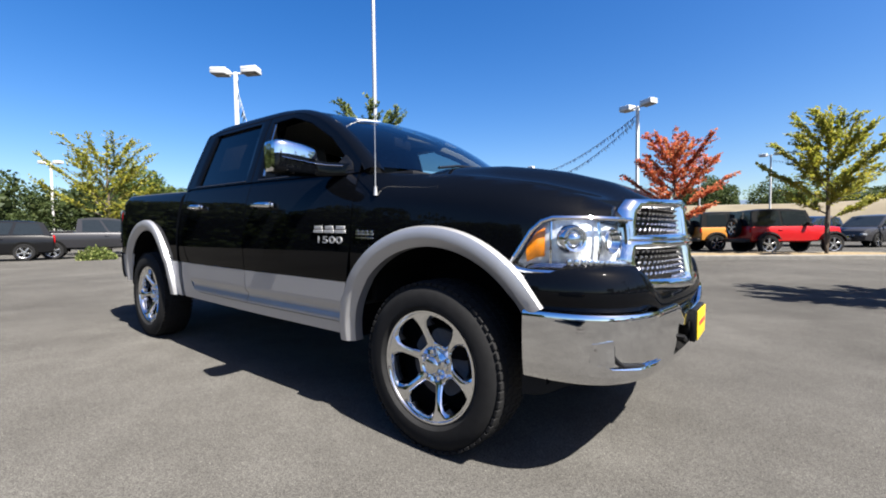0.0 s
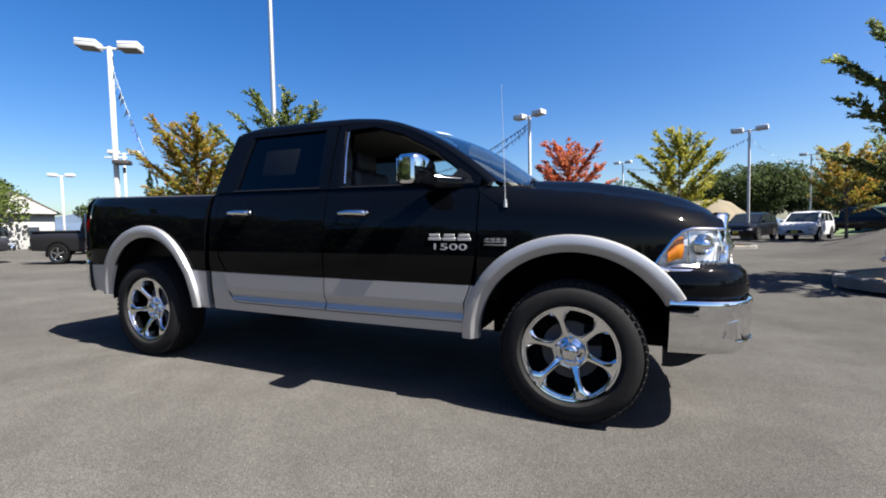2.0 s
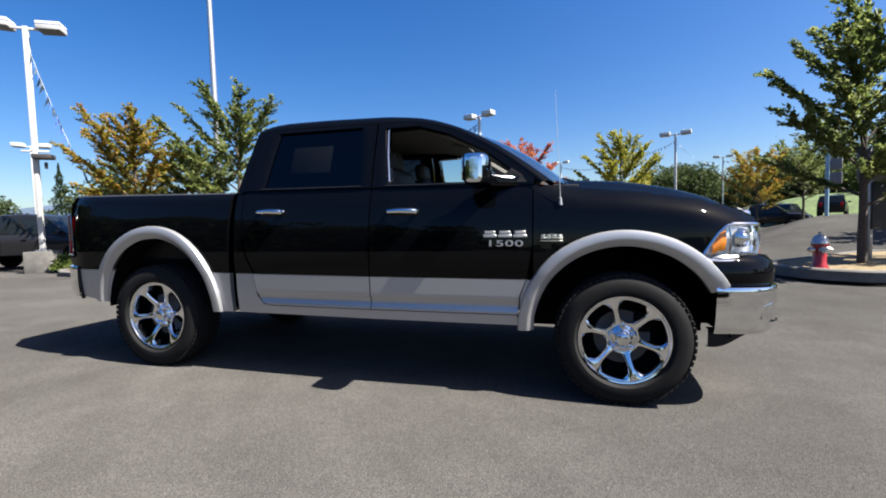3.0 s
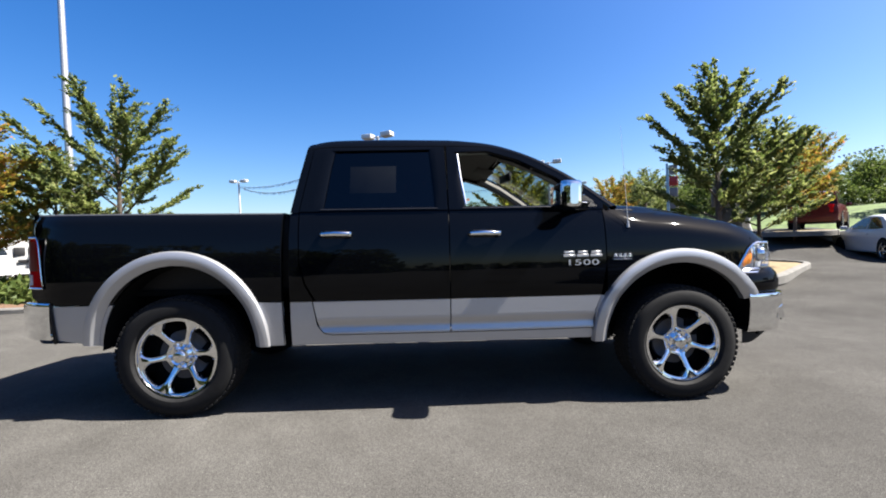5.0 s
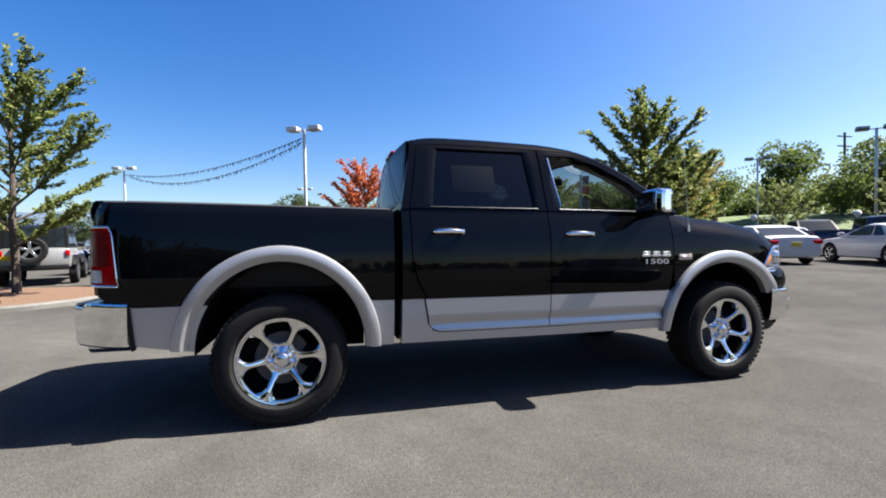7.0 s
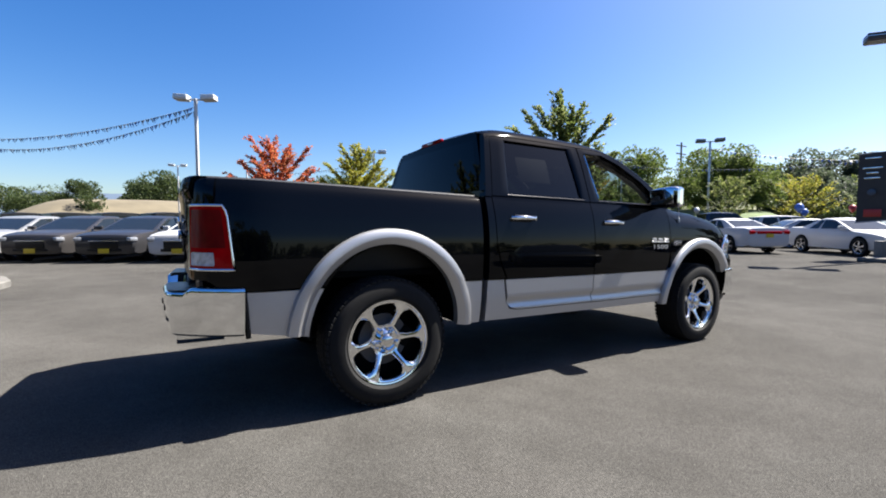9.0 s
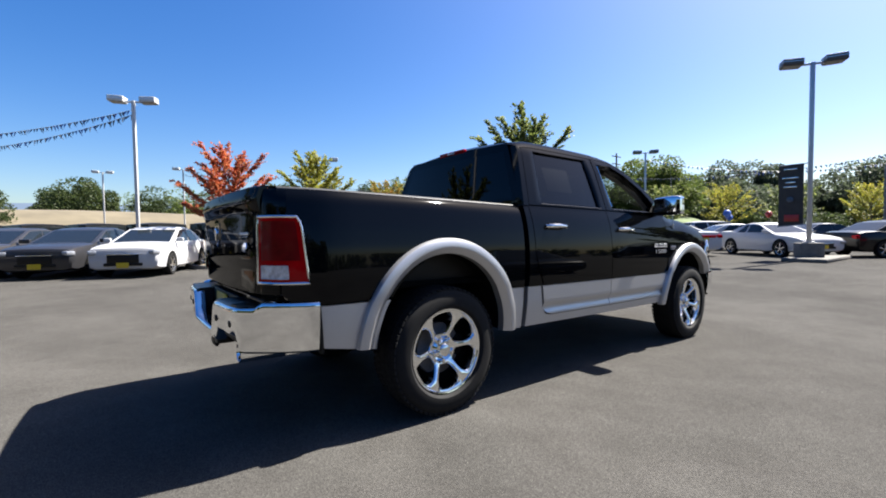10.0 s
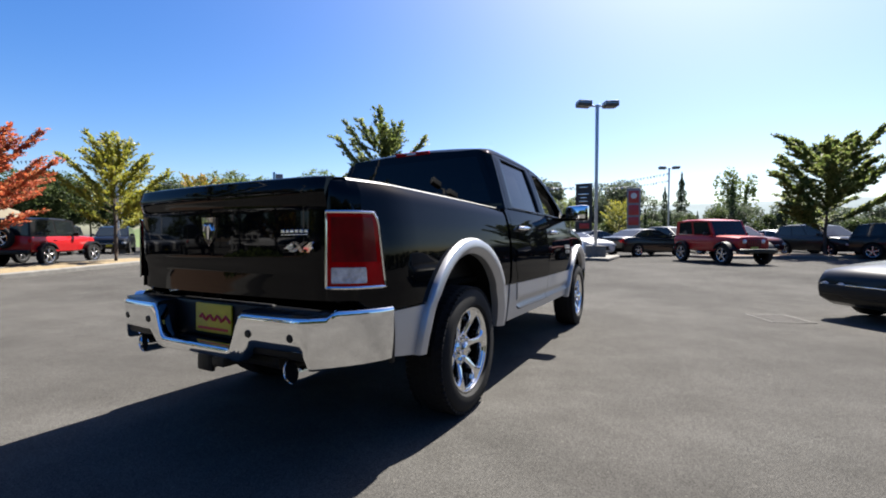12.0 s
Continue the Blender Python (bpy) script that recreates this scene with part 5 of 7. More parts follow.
# ---- trees ----
def tree(x, y, h, w, leaves, seed, z=0.0, trunk_h=0.28, n_leaf=2600, leaf=0.13, label="young street tree with upswept limbs and green leaves", lean=0.0):
    """A young tree: a leader with upswept limbs, each limb a feathered spray of twigs with the leaves held close to them."""
    rng = random.Random(seed)
    t = thing("tree", label, "tree", pose(x, y, z), group="young lot trees")
    k = 9
    leader = [Vector((0, 0, -0.05))]
    for i in range(1, k + 1):
        f = i / k
        leader.append(Vector((lean * f + rng.uniform(-0.05, 0.05) * h * 0.1, rng.uniform(-0.05, 0.05) * h * 0.1, h * 0.90 * f)))
    r0 = 0.0155 * h
    bars = [tube(leader, [r0 * (1 - 0.88 * i / k) + 0.006 for i in range(k + 1)], 8)]
    twigs = []
    n_limb = 21
    for i in range(n_limb):
        q = (i / (n_limb - 1)) ** 0.9
        f = trunk_h + (0.84 - trunk_h) * q
        a = i * 2.4 + rng.uniform(-0.35, 0.35)
        j = min(k - 1, int(f * k))
        base = leader[j].lerp(leader[j + 1], f * k - j)
        reach = w * 0.5 * (0.76 + 0.24 * min(1.0, q / 0.22)) * (1.0 - 0.66 * q ** 1.6) * rng.uniform(0.72, 1.12)
        rise = reach * (0.46 + 1.0 * q) + h * 0.02
        d = Vector((math.cos(a), math.sin(a), 0))
        bend = rng.uniform(-0.12, 0.12) * reach
        side = Vector((-d.y, d.x, 0))
        pts = [base + d * reach * g + side * bend * math.sin(math.pi * g) + Vector((0, 0, rise * (0.85 * g + 0.15 * g * g))) for g in (0, 0.25, 0.5, 0.75, 1.0)]
        for p in pts:
            p.z = min(p.z, h)
        rb = r0 * 0.40 * (1 - 0.55 * q)
        bars.append(tube(pts, [rb, rb * 0.8, rb * 0.6, rb * 0.4, 0.004], 5))
        m = 13 if q < 0.7 else 9
        for s in range(m):
            g = 0.16 + 0.82 * (s + rng.random() * 0.6) / m
            j = min(3, int(g * 4))
            p = pts[j].lerp(pts[j + 1], g * 4 - j)
            b = a + (1 if s % 2 else -1) * rng.uniform(0.45, 0.95)
            ln = w * (0.205 - 0.115 * g) * (1 - 0.35 * q) * rng.uniform(0.7, 1.2)
            e = p + Vector((math.cos(b), math.sin(b), rng.uniform(0.25, 0.75))) * ln
            bars.append(tube([p, e], [0.009, 0.003], 4))
            twigs.append((p, e, 1.0))
        twigs += [(pts[j], pts[j + 1], 1.5) for j in (1, 2, 3)]
    twigs.append((leader[-3], Vector((leader[-1].x, leader[-1].y, h * 0.98)), 1.2))
    part("trunk", join(*bars), BARK, t, "grey-brown bark")
    total = sum((e - p).length * wt for p, e, wt in twigs)
    verts, faces = [], []
    for p, e, wt in twigs:
        along = (e - p).normalized()
        for _ in range(max(2, round(n_leaf * 1.75 * (e - p).length * wt / total))):
            c = p.lerp(e, rng.uniform(0.05, 1.10)) + Vector((rng.gauss(0, 1), rng.gauss(0, 1), rng.gauss(0, 0.7))) * leaf * 0.36
            u = (along + Vector((rng.gauss(0, 0.6), rng.gauss(0, 0.6), rng.gauss(0, 0.35)))).normalized()
            v = u.cross(Vector((rng.gauss(0, 0.4), rng.gauss(0, 0.4), 1))).normalized()
            l, b = leaf * rng.uniform(0.75, 1.35), leaf * rng.uniform(0.40, 0.70)
            n0 = len(verts)
            nn = u.cross(v) * leaf * 0.12
            verts += [c - u * l * 0.6, c + v * b * 0.55 + nn, c + u * l * 0.6, c - v * b * 0.55 + nn]
            faces += [(n0, n0 + 1, n0 + 2), (n0, n0 + 2, n0 + 3)]
    me = bpy.data.meshes.new("crown")
    me.from_pydata(verts, [], faces)
    me.materials.append(leaves)
    o = new("crown", me)
    o.parent = t
    return t


GREEN_L = "young street tree with upswept limbs and green leaves"
YEL_L = "young street tree with thin yellow-green leaves"
tree(-24.0, 4.9, 6.3, 6.4, TREE_YELLOW, 11, n_leaf=3000, leaf=0.16, label=YEL_L)
tree(-6.6, 8.01, 5.7, 4.6, TREE_GREEN, 12, trunk_h=0.23, n_leaf=9000, leaf=0.10, label=GREEN_L)
tree(-10.05, 7.5, 5.3, 4.2, TREE_MIXED, 13, trunk_h=0.22, n_leaf=7500, leaf=0.105, label="young street tree with leaves turning from green to orange")
tree(1.63, 15.12, 4.75, 3.7, TREE_ORANGE, 14, trunk_h=0.30, n_leaf=5000, leaf=0.11, label="young street tree with bright orange autumn leaves")
tree(5.89, 17.74, 5.3, 4.3, TREE_YELLOW, 15, trunk_h=0.28, n_leaf=5600, leaf=0.12, label=YEL_L)
tree(8.97, 6.73, 5.4, 3.6, TREE_GREEN, 16, 0.1, trunk_h=0.24, n_leaf=8600, leaf=0.10, label=GREEN_L)
tree(10.56, 7.47, 4.0, 3.4, TREE_GREEN, 17, 0.1, n_leaf=4200, leaf=0.11, label=GREEN_L)
tree(16.3, 13.0, 4.2, 4.0, TREE_MIXED, 18, ground_z(16.3, 13.0), n_leaf=3800, leaf=0.12, label="young street tree with leaves turning from green to orange")
tree(18.6, 15.5, 4.1, 4.0, TREE_GREEN, 19, ground_z(18.6, 15.5), n_leaf=3000, leaf=0.12, label=GREEN_L)
tree(14.6, 26.4, 5.2, 4.4, TREE_MIXED, 20, ground_z(14.6, 26.4), n_leaf=3800, leaf=0.13, label="young street tree with leaves turning from green to orange")
tree(17.4, 27.4, 5.0, 5.4, TREE_GREEN, 21, ground_z(17.4, 27.4), n_leaf=4000, leaf=0.13, label=GREEN_L)
tree(27.0, -8.6, 6.3, 6.4, TREE_GREEN, 22, trunk_h=0.22, n_leaf=15000, leaf=0.18, label=GREEN_L)
tree(-9.2, 9.2, 4.4, 3.6, TREE_GREEN, 23, trunk_h=0.30, n_leaf=6500, leaf=0.11, label=GREEN_L)
for i, (x, y) in enumerate(((33, 14), (37, 11), (41, 8), (46, 4), (30, 19))):
    tree(x, y, 4.8, 4.4, TREE_YELLOW if i % 2 else TREE_GREEN, 30 + i, n_leaf=1600, leaf=0.16, label=GREEN_L)


def shrub(x, y, r, h, z=0.0, seed=1, m=WOOD_LIGHT):
    rng = random.Random(seed)
    t = thing("shrub", "low green shrub beside the asphalt", "shrub", pose(x, y, z))
    part("stem", join(*[tube([(0, 0, 0), (rng.uniform(-r, r) * 0.5, rng.uniform(-r, r) * 0.5, h * 0.6)], [0.02, 0.006], 5) for _ in range(5)]), BARK, t)
    verts, faces = [], []
    for _ in range(900):
        d = Vector((rng.gauss(0, 1), rng.gauss(0, 1), abs(rng.gauss(0, 1)))).normalized() * rng.uniform(0.55, 1.0)
        c = Vector((d.x * r, d.y * r, d.z * h * rng.uniform(0.7, 1.1)))
        u = Vector((rng.gauss(0, 1), rng.gauss(0, 1), rng.gauss(0, 1))).normalized() * 0.09
        v = u.orthogonal().normalized() * 0.04
        n0 = len(verts)
        verts += [c - u, c + v, c + u, c - v]
        faces += [(n0, n0 + 1, n0 + 2, n0 + 3)]
    me = bpy.data.meshes.new("foliage")
    me.from_pydata(verts, [], faces)
    me.materials.append(m)
    o = new("foliage", me)
    o.parent = t


shrub(-18.6, 3.0, 0.75, 0.6, 0, 1, TREE_GREEN)
shrub(-8.0, 6.1, 0.6, 0.5, 0.1, 2)
shrub(-9.6, 7.6, 0.7, 0.6, 0.1, 3)
shrub(-11.4, 6.4, 0.6, 0.5, 0.1, 4)
shrub(-6.3, 5.9, 0.6, 0.55, 0.1, 5)
shrub(-7.3, 6.2, 0.7, 0.65, 0.1, 6)
shrub(-8.6, 7.3, 0.6, 0.55, 0.1, 7, TREE_YELLOW)


# ---- far woods, bank, hill ----
def woods(name, label, spots, leaves, seed, conifer=False, fine=5.0, low=0.35, dense=1.0):
    """Many far trees as one mass of leaf clumps over trunks."""
    rng = random.Random(seed)
    verts, faces = [], []
    for x, y, z, h, w in spots:
        k = int((230 + 9 * h * w) * fine * dense)
        s = (0.055 * h + 0.28) / math.sqrt(fine) * 1.12
        lobes = [(rng.uniform(-0.3, 0.3) * w, rng.uniform(-0.3, 0.3) * w, h * rng.uniform(low, 0.85), rng.uniform(0.22, 0.36)) for _ in range(8)]
        for _ in range(k):
            if conifer:
                f = rng.random() ** 0.7
                r = w * 0.5 * (1 - f) * rng.uniform(0.35, 1.0) * (0.75 + 0.25 * math.sin(f * 40))
                a = rng.uniform(0, 6.283)
                c = Vector((x + r * math.cos(a), y + r * math.sin(a), z + h * (0.06 + 0.94 * f)))
                ss = s * 0.55 * (1.15 - 0.6 * f)
            else:
                lx, ly, lz, lr = lobes[rng.randrange(8)]
                d = Vector((rng.gauss(0, 1), rng.gauss(0, 1), rng.gauss(0, 1))).normalized() * rng.uniform(0.6, 1.0)
                c = Vector((x + lx + d.x * lr * w, y + ly + d.y * lr * w, z + max(0.2, lz + d.z * lr * h * 0.62)))
                ss = s * rng.uniform(0.5, 1.0)
            u = Vector((rng.gauss(0, 1), rng.gauss(0, 1), rng.gauss(0, 0.6))).normalized()
            v = u.orthogonal().normalized()
            v = Matrix.Rotation(rng.uniform(0, 6.28), 3, u) @ v
            n0 = len(verts)
            verts += [c - u * ss * 0.6, c + v * ss * 0.4, c + u * ss * 0.6, c - v * ss * 0.35]
            faces += [(n0, n0 + 1, n0 + 2), (n0, n0 + 2, n0 + 3)]
        n0 = len(verts)
        for q in range(5):
            a = q * 6.283 / 5
            verts += [Vector((x + 0.02 * h * math.cos(a), y + 0.02 * h * math.sin(a), z - 0.3)), Vector((x + 0.008 * h * math.cos(a), y + 0.008 * h * math.sin(a), z + h * 0.7))]
        for q in range(5):
            q2 = (q + 1) % 5
            faces.append((n0 + 2 * q, n0 + 2 * q2, n0 + 2 * q2 + 1, n0 + 2 * q + 1))
    me = bpy.data.meshes.new(name)
    me.from_pydata(verts, [], faces)
    me.materials.append(leaves)
    return tagged(new(name, me), label, "woods", kind="stuff")


def polar(deg, d):
    return 1.0 + d * math.cos(radians(deg)), -3.0 + d * math.sin(radians(deg))


def belt(a0, a1, n, d0, d1, h0, h1, seed, z=0.0):
    rng = random.Random(seed)
    out = []
    for i in range(n):
        a = a0 + (a1 - a0) * (i + rng.random()) / n
        d = rng.uniform(d0, d1)
        x, y = polar(a, d)
        h = rng.uniform(h0, h1)
        out.append((x, y, z, h, h * rng.uniform(0.6, 0.95)))
    return out


woods("far_woods", "dark mixed woods beyond the lot", [k for k in belt(138, 178, 44, 40, 62, 4.6, 7.4, 1) if math.hypot(k[0] + 42.5, k[1] - 20.6) > 7 and not (-42 < k[0] and 13 < k[1] < 22)] + belt(110, 141, 9, 90, 120, 3.5, 5.5, 2) + [(-17.0, 21.0, 0, 3.0, 5.0), (-20.0, 19.5, 0, 3.4, 5.0), (-15.0, 23.5, 0, 2.6, 4.5)], WOOD_GREEN, 1)
woods("far_woods", "dark mixed woods beyond the lot", belt(58, 82, 24, 92, 125, 8.5, 12.5, 3) + belt(82, 108, 12, 120, 150, 6.0, 9.5, 4) + [(-18.1, 90.1, 1.5, 7.5, 5.0), (-13.0, 63.5, 1.2, 4.2, 3.4), (-13.0, 116.0, 2.0, 9.0, 8.0), (-7.0, 112.0, 2.0, 9.5, 6.5), (-36.0, 68.0, 0.0, 6.0, 6.5), (-32.5, 70.0, 0.0, 5.0, 5.0)] + [(*polar(a, d), 0.5, h, w) for a, d, h, w in ((97, 95, 10.5, 10), (95.5, 99, 9.5, 7), (93.5, 96, 11, 6), (106, 95, 7, 9), (109, 92, 7.6, 9), (103.5, 97, 7, 8), (88, 98, 10, 9), (84, 96, 9.5, 9))], WOOD_GREEN, 2)
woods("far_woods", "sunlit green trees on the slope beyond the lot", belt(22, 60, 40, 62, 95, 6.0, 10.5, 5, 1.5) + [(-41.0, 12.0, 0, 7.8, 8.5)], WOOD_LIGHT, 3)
# WOOD_HAZE paints the distance haze on this belt
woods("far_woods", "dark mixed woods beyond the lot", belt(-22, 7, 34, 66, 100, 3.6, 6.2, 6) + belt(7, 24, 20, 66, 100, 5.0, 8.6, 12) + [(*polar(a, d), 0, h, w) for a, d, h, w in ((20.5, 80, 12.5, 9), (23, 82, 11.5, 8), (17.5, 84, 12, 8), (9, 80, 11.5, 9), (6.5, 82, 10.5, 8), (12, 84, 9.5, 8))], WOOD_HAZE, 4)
woods("far_woods", "sunlit green trees on the slope beyond the lot", belt(-20, 20, 14, 56, 64, 3.0, 4.6, 7), WOOD_GREEN, 5)
# unseen belts, tall then low, added to shape the truck's paint reflections
woods("back_woods", "unseen dark woods added round the rest of the lot", belt(178, 262, 75, 34, 52, 9.0, 13.0, 9) + belt(262, 338, 60, 46, 62, 2.2, 3.6, 10), WOOD_GREEN, 9, False, 1.5, 0.0)
woods("conifers", "dark conifers standing among the far woods", [(*polar(a, d), 0, h, h * 0.5) for a, d, h in ((3, 70, 8.5), (9, 75, 8), (-4, 72, 9), (95, 100, 9), (1.1, 82, 12), (146, 60, 9), (47, 95, 13), (16, 80, 8.5))], CONIFER, 6, True)
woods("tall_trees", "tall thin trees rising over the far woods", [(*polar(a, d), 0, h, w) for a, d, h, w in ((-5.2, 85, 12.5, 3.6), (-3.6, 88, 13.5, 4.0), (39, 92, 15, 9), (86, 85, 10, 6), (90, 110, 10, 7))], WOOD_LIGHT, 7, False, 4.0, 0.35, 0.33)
woods("columnar_shrubs", "dark columnar evergreens along the far edge", [(x, y, 0, 4.0, 1.9) for x, y in ((52.6, 1.9), (54.0, -0.6), (57.9, -3.4), (60.2, -7.3), (66.2, -11.8))], CONIFER, 8, True)


def bank(name, label, a0, a1, d0, d1, h, m, seed, category):
    rows = []
    for i in range(41):
        a = a0 + (a1 - a0) * i / 40
        e = smoothstep(0, 5, i) * smoothstep(40, 30, i)
        row = []
        for k in range(13):
            f = k / 12
            x, y = polar(a, d0 + (d1 - d0) * f)
            row.append((x, y, -0.3 + (h * smoothstep(0, 0.6, f) + 0.3) * e + 0.10 * h * noise.noise((x * 0.06, y * 0.06, seed)) * e))
        rows.append(row)
    o = part(name, grid(rows), m)
    return tagged(o, label, category, kind="structure")


bank("sand_bank", "pale sandy bank behind the lot", 73, 113, 58, 84, 4.5, SAND, 1, "bank")
bank("grass_hill", "green grassy slope behind the lot", 18, 76, 46, 84, 3.4, GRASS, 2, "hill")
# distance haze is painted into the base colour of both hills
bank("far_hill", "skyline hill with blue-green haze in its colour", -30, 30, 500, 900, 46, mat("far_hill_haze", (0.09, 0.12, 0.13), 1.0, 0, 0, 0.02, 0.2), 3, "hill")
bank("far_hill", "skyline hill with blue-green haze in its colour", 72, 168, 600, 1100, 52, mat("far_hill_haze_blue", (0.045, 0.07, 0.11), 1.0, 0, 0, 0.02, 0.2), 4, "hill")


# ---- buildings ----
ROOFING = mat("brown_shingles", (0.045, 0.034, 0.028), 0.9, 0, 0, 6, 0.25, 0.5, 12)
SIDING = mat("white_siding", (0.27, 0.268, 0.26), 0.6, 0, 0, 6, 0.05)
TAN_WALL = mat("tan_wall", (0.2, 0.16, 0.12), 0.8, 0, 0, 3, 0.1)
DARK_PANE = mat("dark_pane", (0.02, 0.025, 0.03), 0.08)


def house(x, y, deg, w, d, wall_h, roof_h, wall, label, n_win):
    h = thing("house", label, "house", pose(x, y, 0, 0, 0, deg))
    part("wall", box((0, 0, wall_h / 2 - 0.1), (w, d, wall_h + 0.2), 0.01), wall, h)
    o = 0.5
    rv = [(-w / 2 - o, -d / 2 - o, wall_h), (w / 2 + o, -d / 2 - o, wall_h), (w / 2 + o, d / 2 + o, wall_h), (-w / 2 - o, d / 2 + o, wall_h), (-w / 2 - o, 0, wall_h + roof_h), (w / 2 + o, 0, wall_h + roof_h)]
    part("roof", shape(rv, [(0, 1, 5, 4), (2, 3, 4, 5), (0, 3, 2, 1), (0, 4, 3), (1, 2, 5)]), ROOFING, h, smooth=0)
    for s in (-1, 1):
        x0, x1 = s * (w / 2 + o + 0.005), s * (w / 2 + o + 0.045)
        part("gable", shape([(x, y, z) for x in (x0, x1) for y, z in ((-d / 2 - 0.15, wall_h + 0.05), (d / 2 + 0.15, wall_h + 0.05), (0, wall_h + roof_h - 0.22))], [(0, 1, 2), (5, 4, 3), (0, 3, 4, 1), (1, 4, 5, 2), (2, 5, 3, 0)]), wall, h, smooth=0)
    part("fascia", box((0, -d / 2 - o, wall_h + 0.02), (w + 2 * o, 0.06, 0.24), 0.01), SIDING, h)
    for i in range(n_win):
        wx = -w / 2 + w * (i + 0.5) / n_win
        win = part("window", box((wx, -d / 2 - 0.015, wall_h * 0.55), (1.3, 0.06, 1.3), 0.01), SIDING, h)
        part("pane", box((wx, -d / 2 - 0.04, wall_h * 0.55), (1.12, 0.03, 1.12), 0.004), DARK_PANE, win)
    for wy in (-d / 5, d / 5):
        win = part("window", box((w / 2 + 0.015, wy, wall_h * 0.5), (0.06, 0.95, 0.95), 0.01), SIDING, h)
        part("pane", box((w / 2 + 0.04, wy, wall_h * 0.5), (0.03, 0.8, 0.8), 0.004), DARK_PANE, win)
    return h


house(-47.2, 17.8, -12, 7, 5.0, 3.0, 1.9, SIDING, "small white house with a brown roof among trees", 3)
house(-55, 60, 22, 34, 12, 3.2, 1.2, TAN_WALL, "long low tan building with a dark roof", 14)


# ---- lamp posts ----
# lens colour darkened: the shade under the lamp heads is put into it
SHADED_LENS = mat("prismatic_lens_shaded", (0.10, 0.095, 0.085), 0.35, 0, 0, 30, 0.3)


def lamp_post(x, y, h, deg, label, low=False, head=WHITE_METAL, poles=WHITE_METAL):
    t = thing("lamp_post", label, "lamp post", pose(x, y, ground_z(x, y), 0, 0, deg), group="lot lamp posts")
    part("footing", box((0, 0, 0.28), (0.72, 0.72, 0.77), 0.025, 2), CONCRETE, t, "square concrete footing")
    part("base_plate", box((0, 0, 0.69), (0.30, 0.30, 0.04), 0.008), poles, t)
    part("pole", box((0, 0, 0.66 + (h - 0.66) / 2), (0.135, 0.135, h - 0.66), 0.02, 2), poles, t)
    part("arm", box((0, 0, h - 0.06), (0.72, 0.07, 0.07), 0.012), poles, t)
    for s in (-1, 1):
        hd = part("lamp_head", box((0.64 * s, 0, h + 0.03), (0.64, 0.50, 0.25), 0.03, 2, Matrix.Rotation(-0.04 * s, 3, "Y")), head, t, "shoebox lamp head")
        part("lens", box((0.64 * s, 0, h - 0.10), (0.56, 0.43, 0.03), 0.005, 1, Matrix.Rotation(-0.04 * s, 3, "Y")), SHADED_LENS, hd)
        part("band", box((0.64 * s, 0, h + 0.055), (0.648, 0.508, 0.02), 0.002, 1, Matrix.Rotation(-0.04 * s, 3, "Y")), DULL_CHROME, hd)
    if low:
        part("low_arm", box((0, 0, h * 0.50), (0.70, 0.06, 0.06), 0.01), poles, t)
        lw = part("low_head", box((0.25, -0.12, h * 0.475), (0.50, 0.36, 0.15), 0.03), BRONZE_METAL, t)
        part("bracket", box((0.30, -0.12, h * 0.44), (0.06, 0.10, 0.20), 0.01), BRONZE_METAL, lw)
    return t


W_L = "white square lamp post with two shoebox lamp heads"
A_POST = (-12.45, 6.26, 7.6)
E_POST = (-1.13, 20.99, 7.35)
D_POST = (-18.0, 42.0, 8.2)
G_POST = (18.8, 1.5, 7.3)
F_POST = (38.0, 27.5, 8.0)
C_POST = (10.8, 29.0, 6.9)
H_POST = (46.0, -0.6, 7.8)
lamp_post(*A_POST, 35, "white square lamp post with a second lamp halfway up", True)
lamp_post(*E_POST, -25, W_L)
lamp_post(*D_POST, -10, W_L)
lamp_post(*G_POST, -58, "grey square lamp post on a concrete footing", False, BRONZE_METAL, GALV)
lamp_post(*F_POST, -40, "grey square lamp post beyond the parked cars", False, BRONZE_METAL, GALV)
lamp_post(*C_POST, -20, W_L)
lamp_post(21.0, 52.0, 8.0, -20, W_L)
lamp_post(*H_POST, -70, "grey square lamp post beyond the parked cars", False, BRONZE_METAL, GALV)
lamp_post(-46.1, 6.4, 7.6, 40, W_L)
lamp_post(-41.6, 19.3, 6.4, 40, W_L)
lamp_post(-29.3, 17.0, 7.0, 40, W_L)
lamp_post(-3.3, 57.0, 8.2, -10, W_L)
lamp_post(3.5, 50.0, 8.2, -20, W_L)
lamp_post(33.0, 15.5, 7.6, -50, "grey square lamp post beyond the parked cars", False, BRONZE_METAL, GALV)

fp = thing("flagpole", "tall tapered bare metal flagpole", "flagpole", pose(-12.22, 13.57, 0))
part("shaft", tube([(0, 0, 0), (0, 0, 6), (0, 0, 14), (0, 0, 22)], [0.13, 0.125, 0.10, 0.06], 16), GALV, fp)
part("footing", lathe([(0.35, -0.1), (0.35, 0.12), (0.18, 0.16), (0.0, 0.17)], 24), CONCRETE, fp)

up = thing("utility_pole", "weathered wooden utility pole with crossarms", "utility pole", pose(62, 36, 0))
part("pole", tube([(0, 0, -0.2), (0, 0, 13.5)], [0.18, 0.12], 10), BARK, up)
for z in (13.0, 11.8):
    part("crossarm", box((0, 0, z), (2.4, 0.12, 0.14), 0.01), BARK, up)


# ---- pennant strings ----
FLAG = [mat("pennant_white", (0.45, 0.45, 0.45), 0.5), mat("pennant_blue", (0.03, 0.09, 0.32), 0.5), mat("pennant_red", (0.28, 0.02, 0.02), 0.5), mat("pennant_dark", (0.03, 0.05, 0.08), 0.4)]


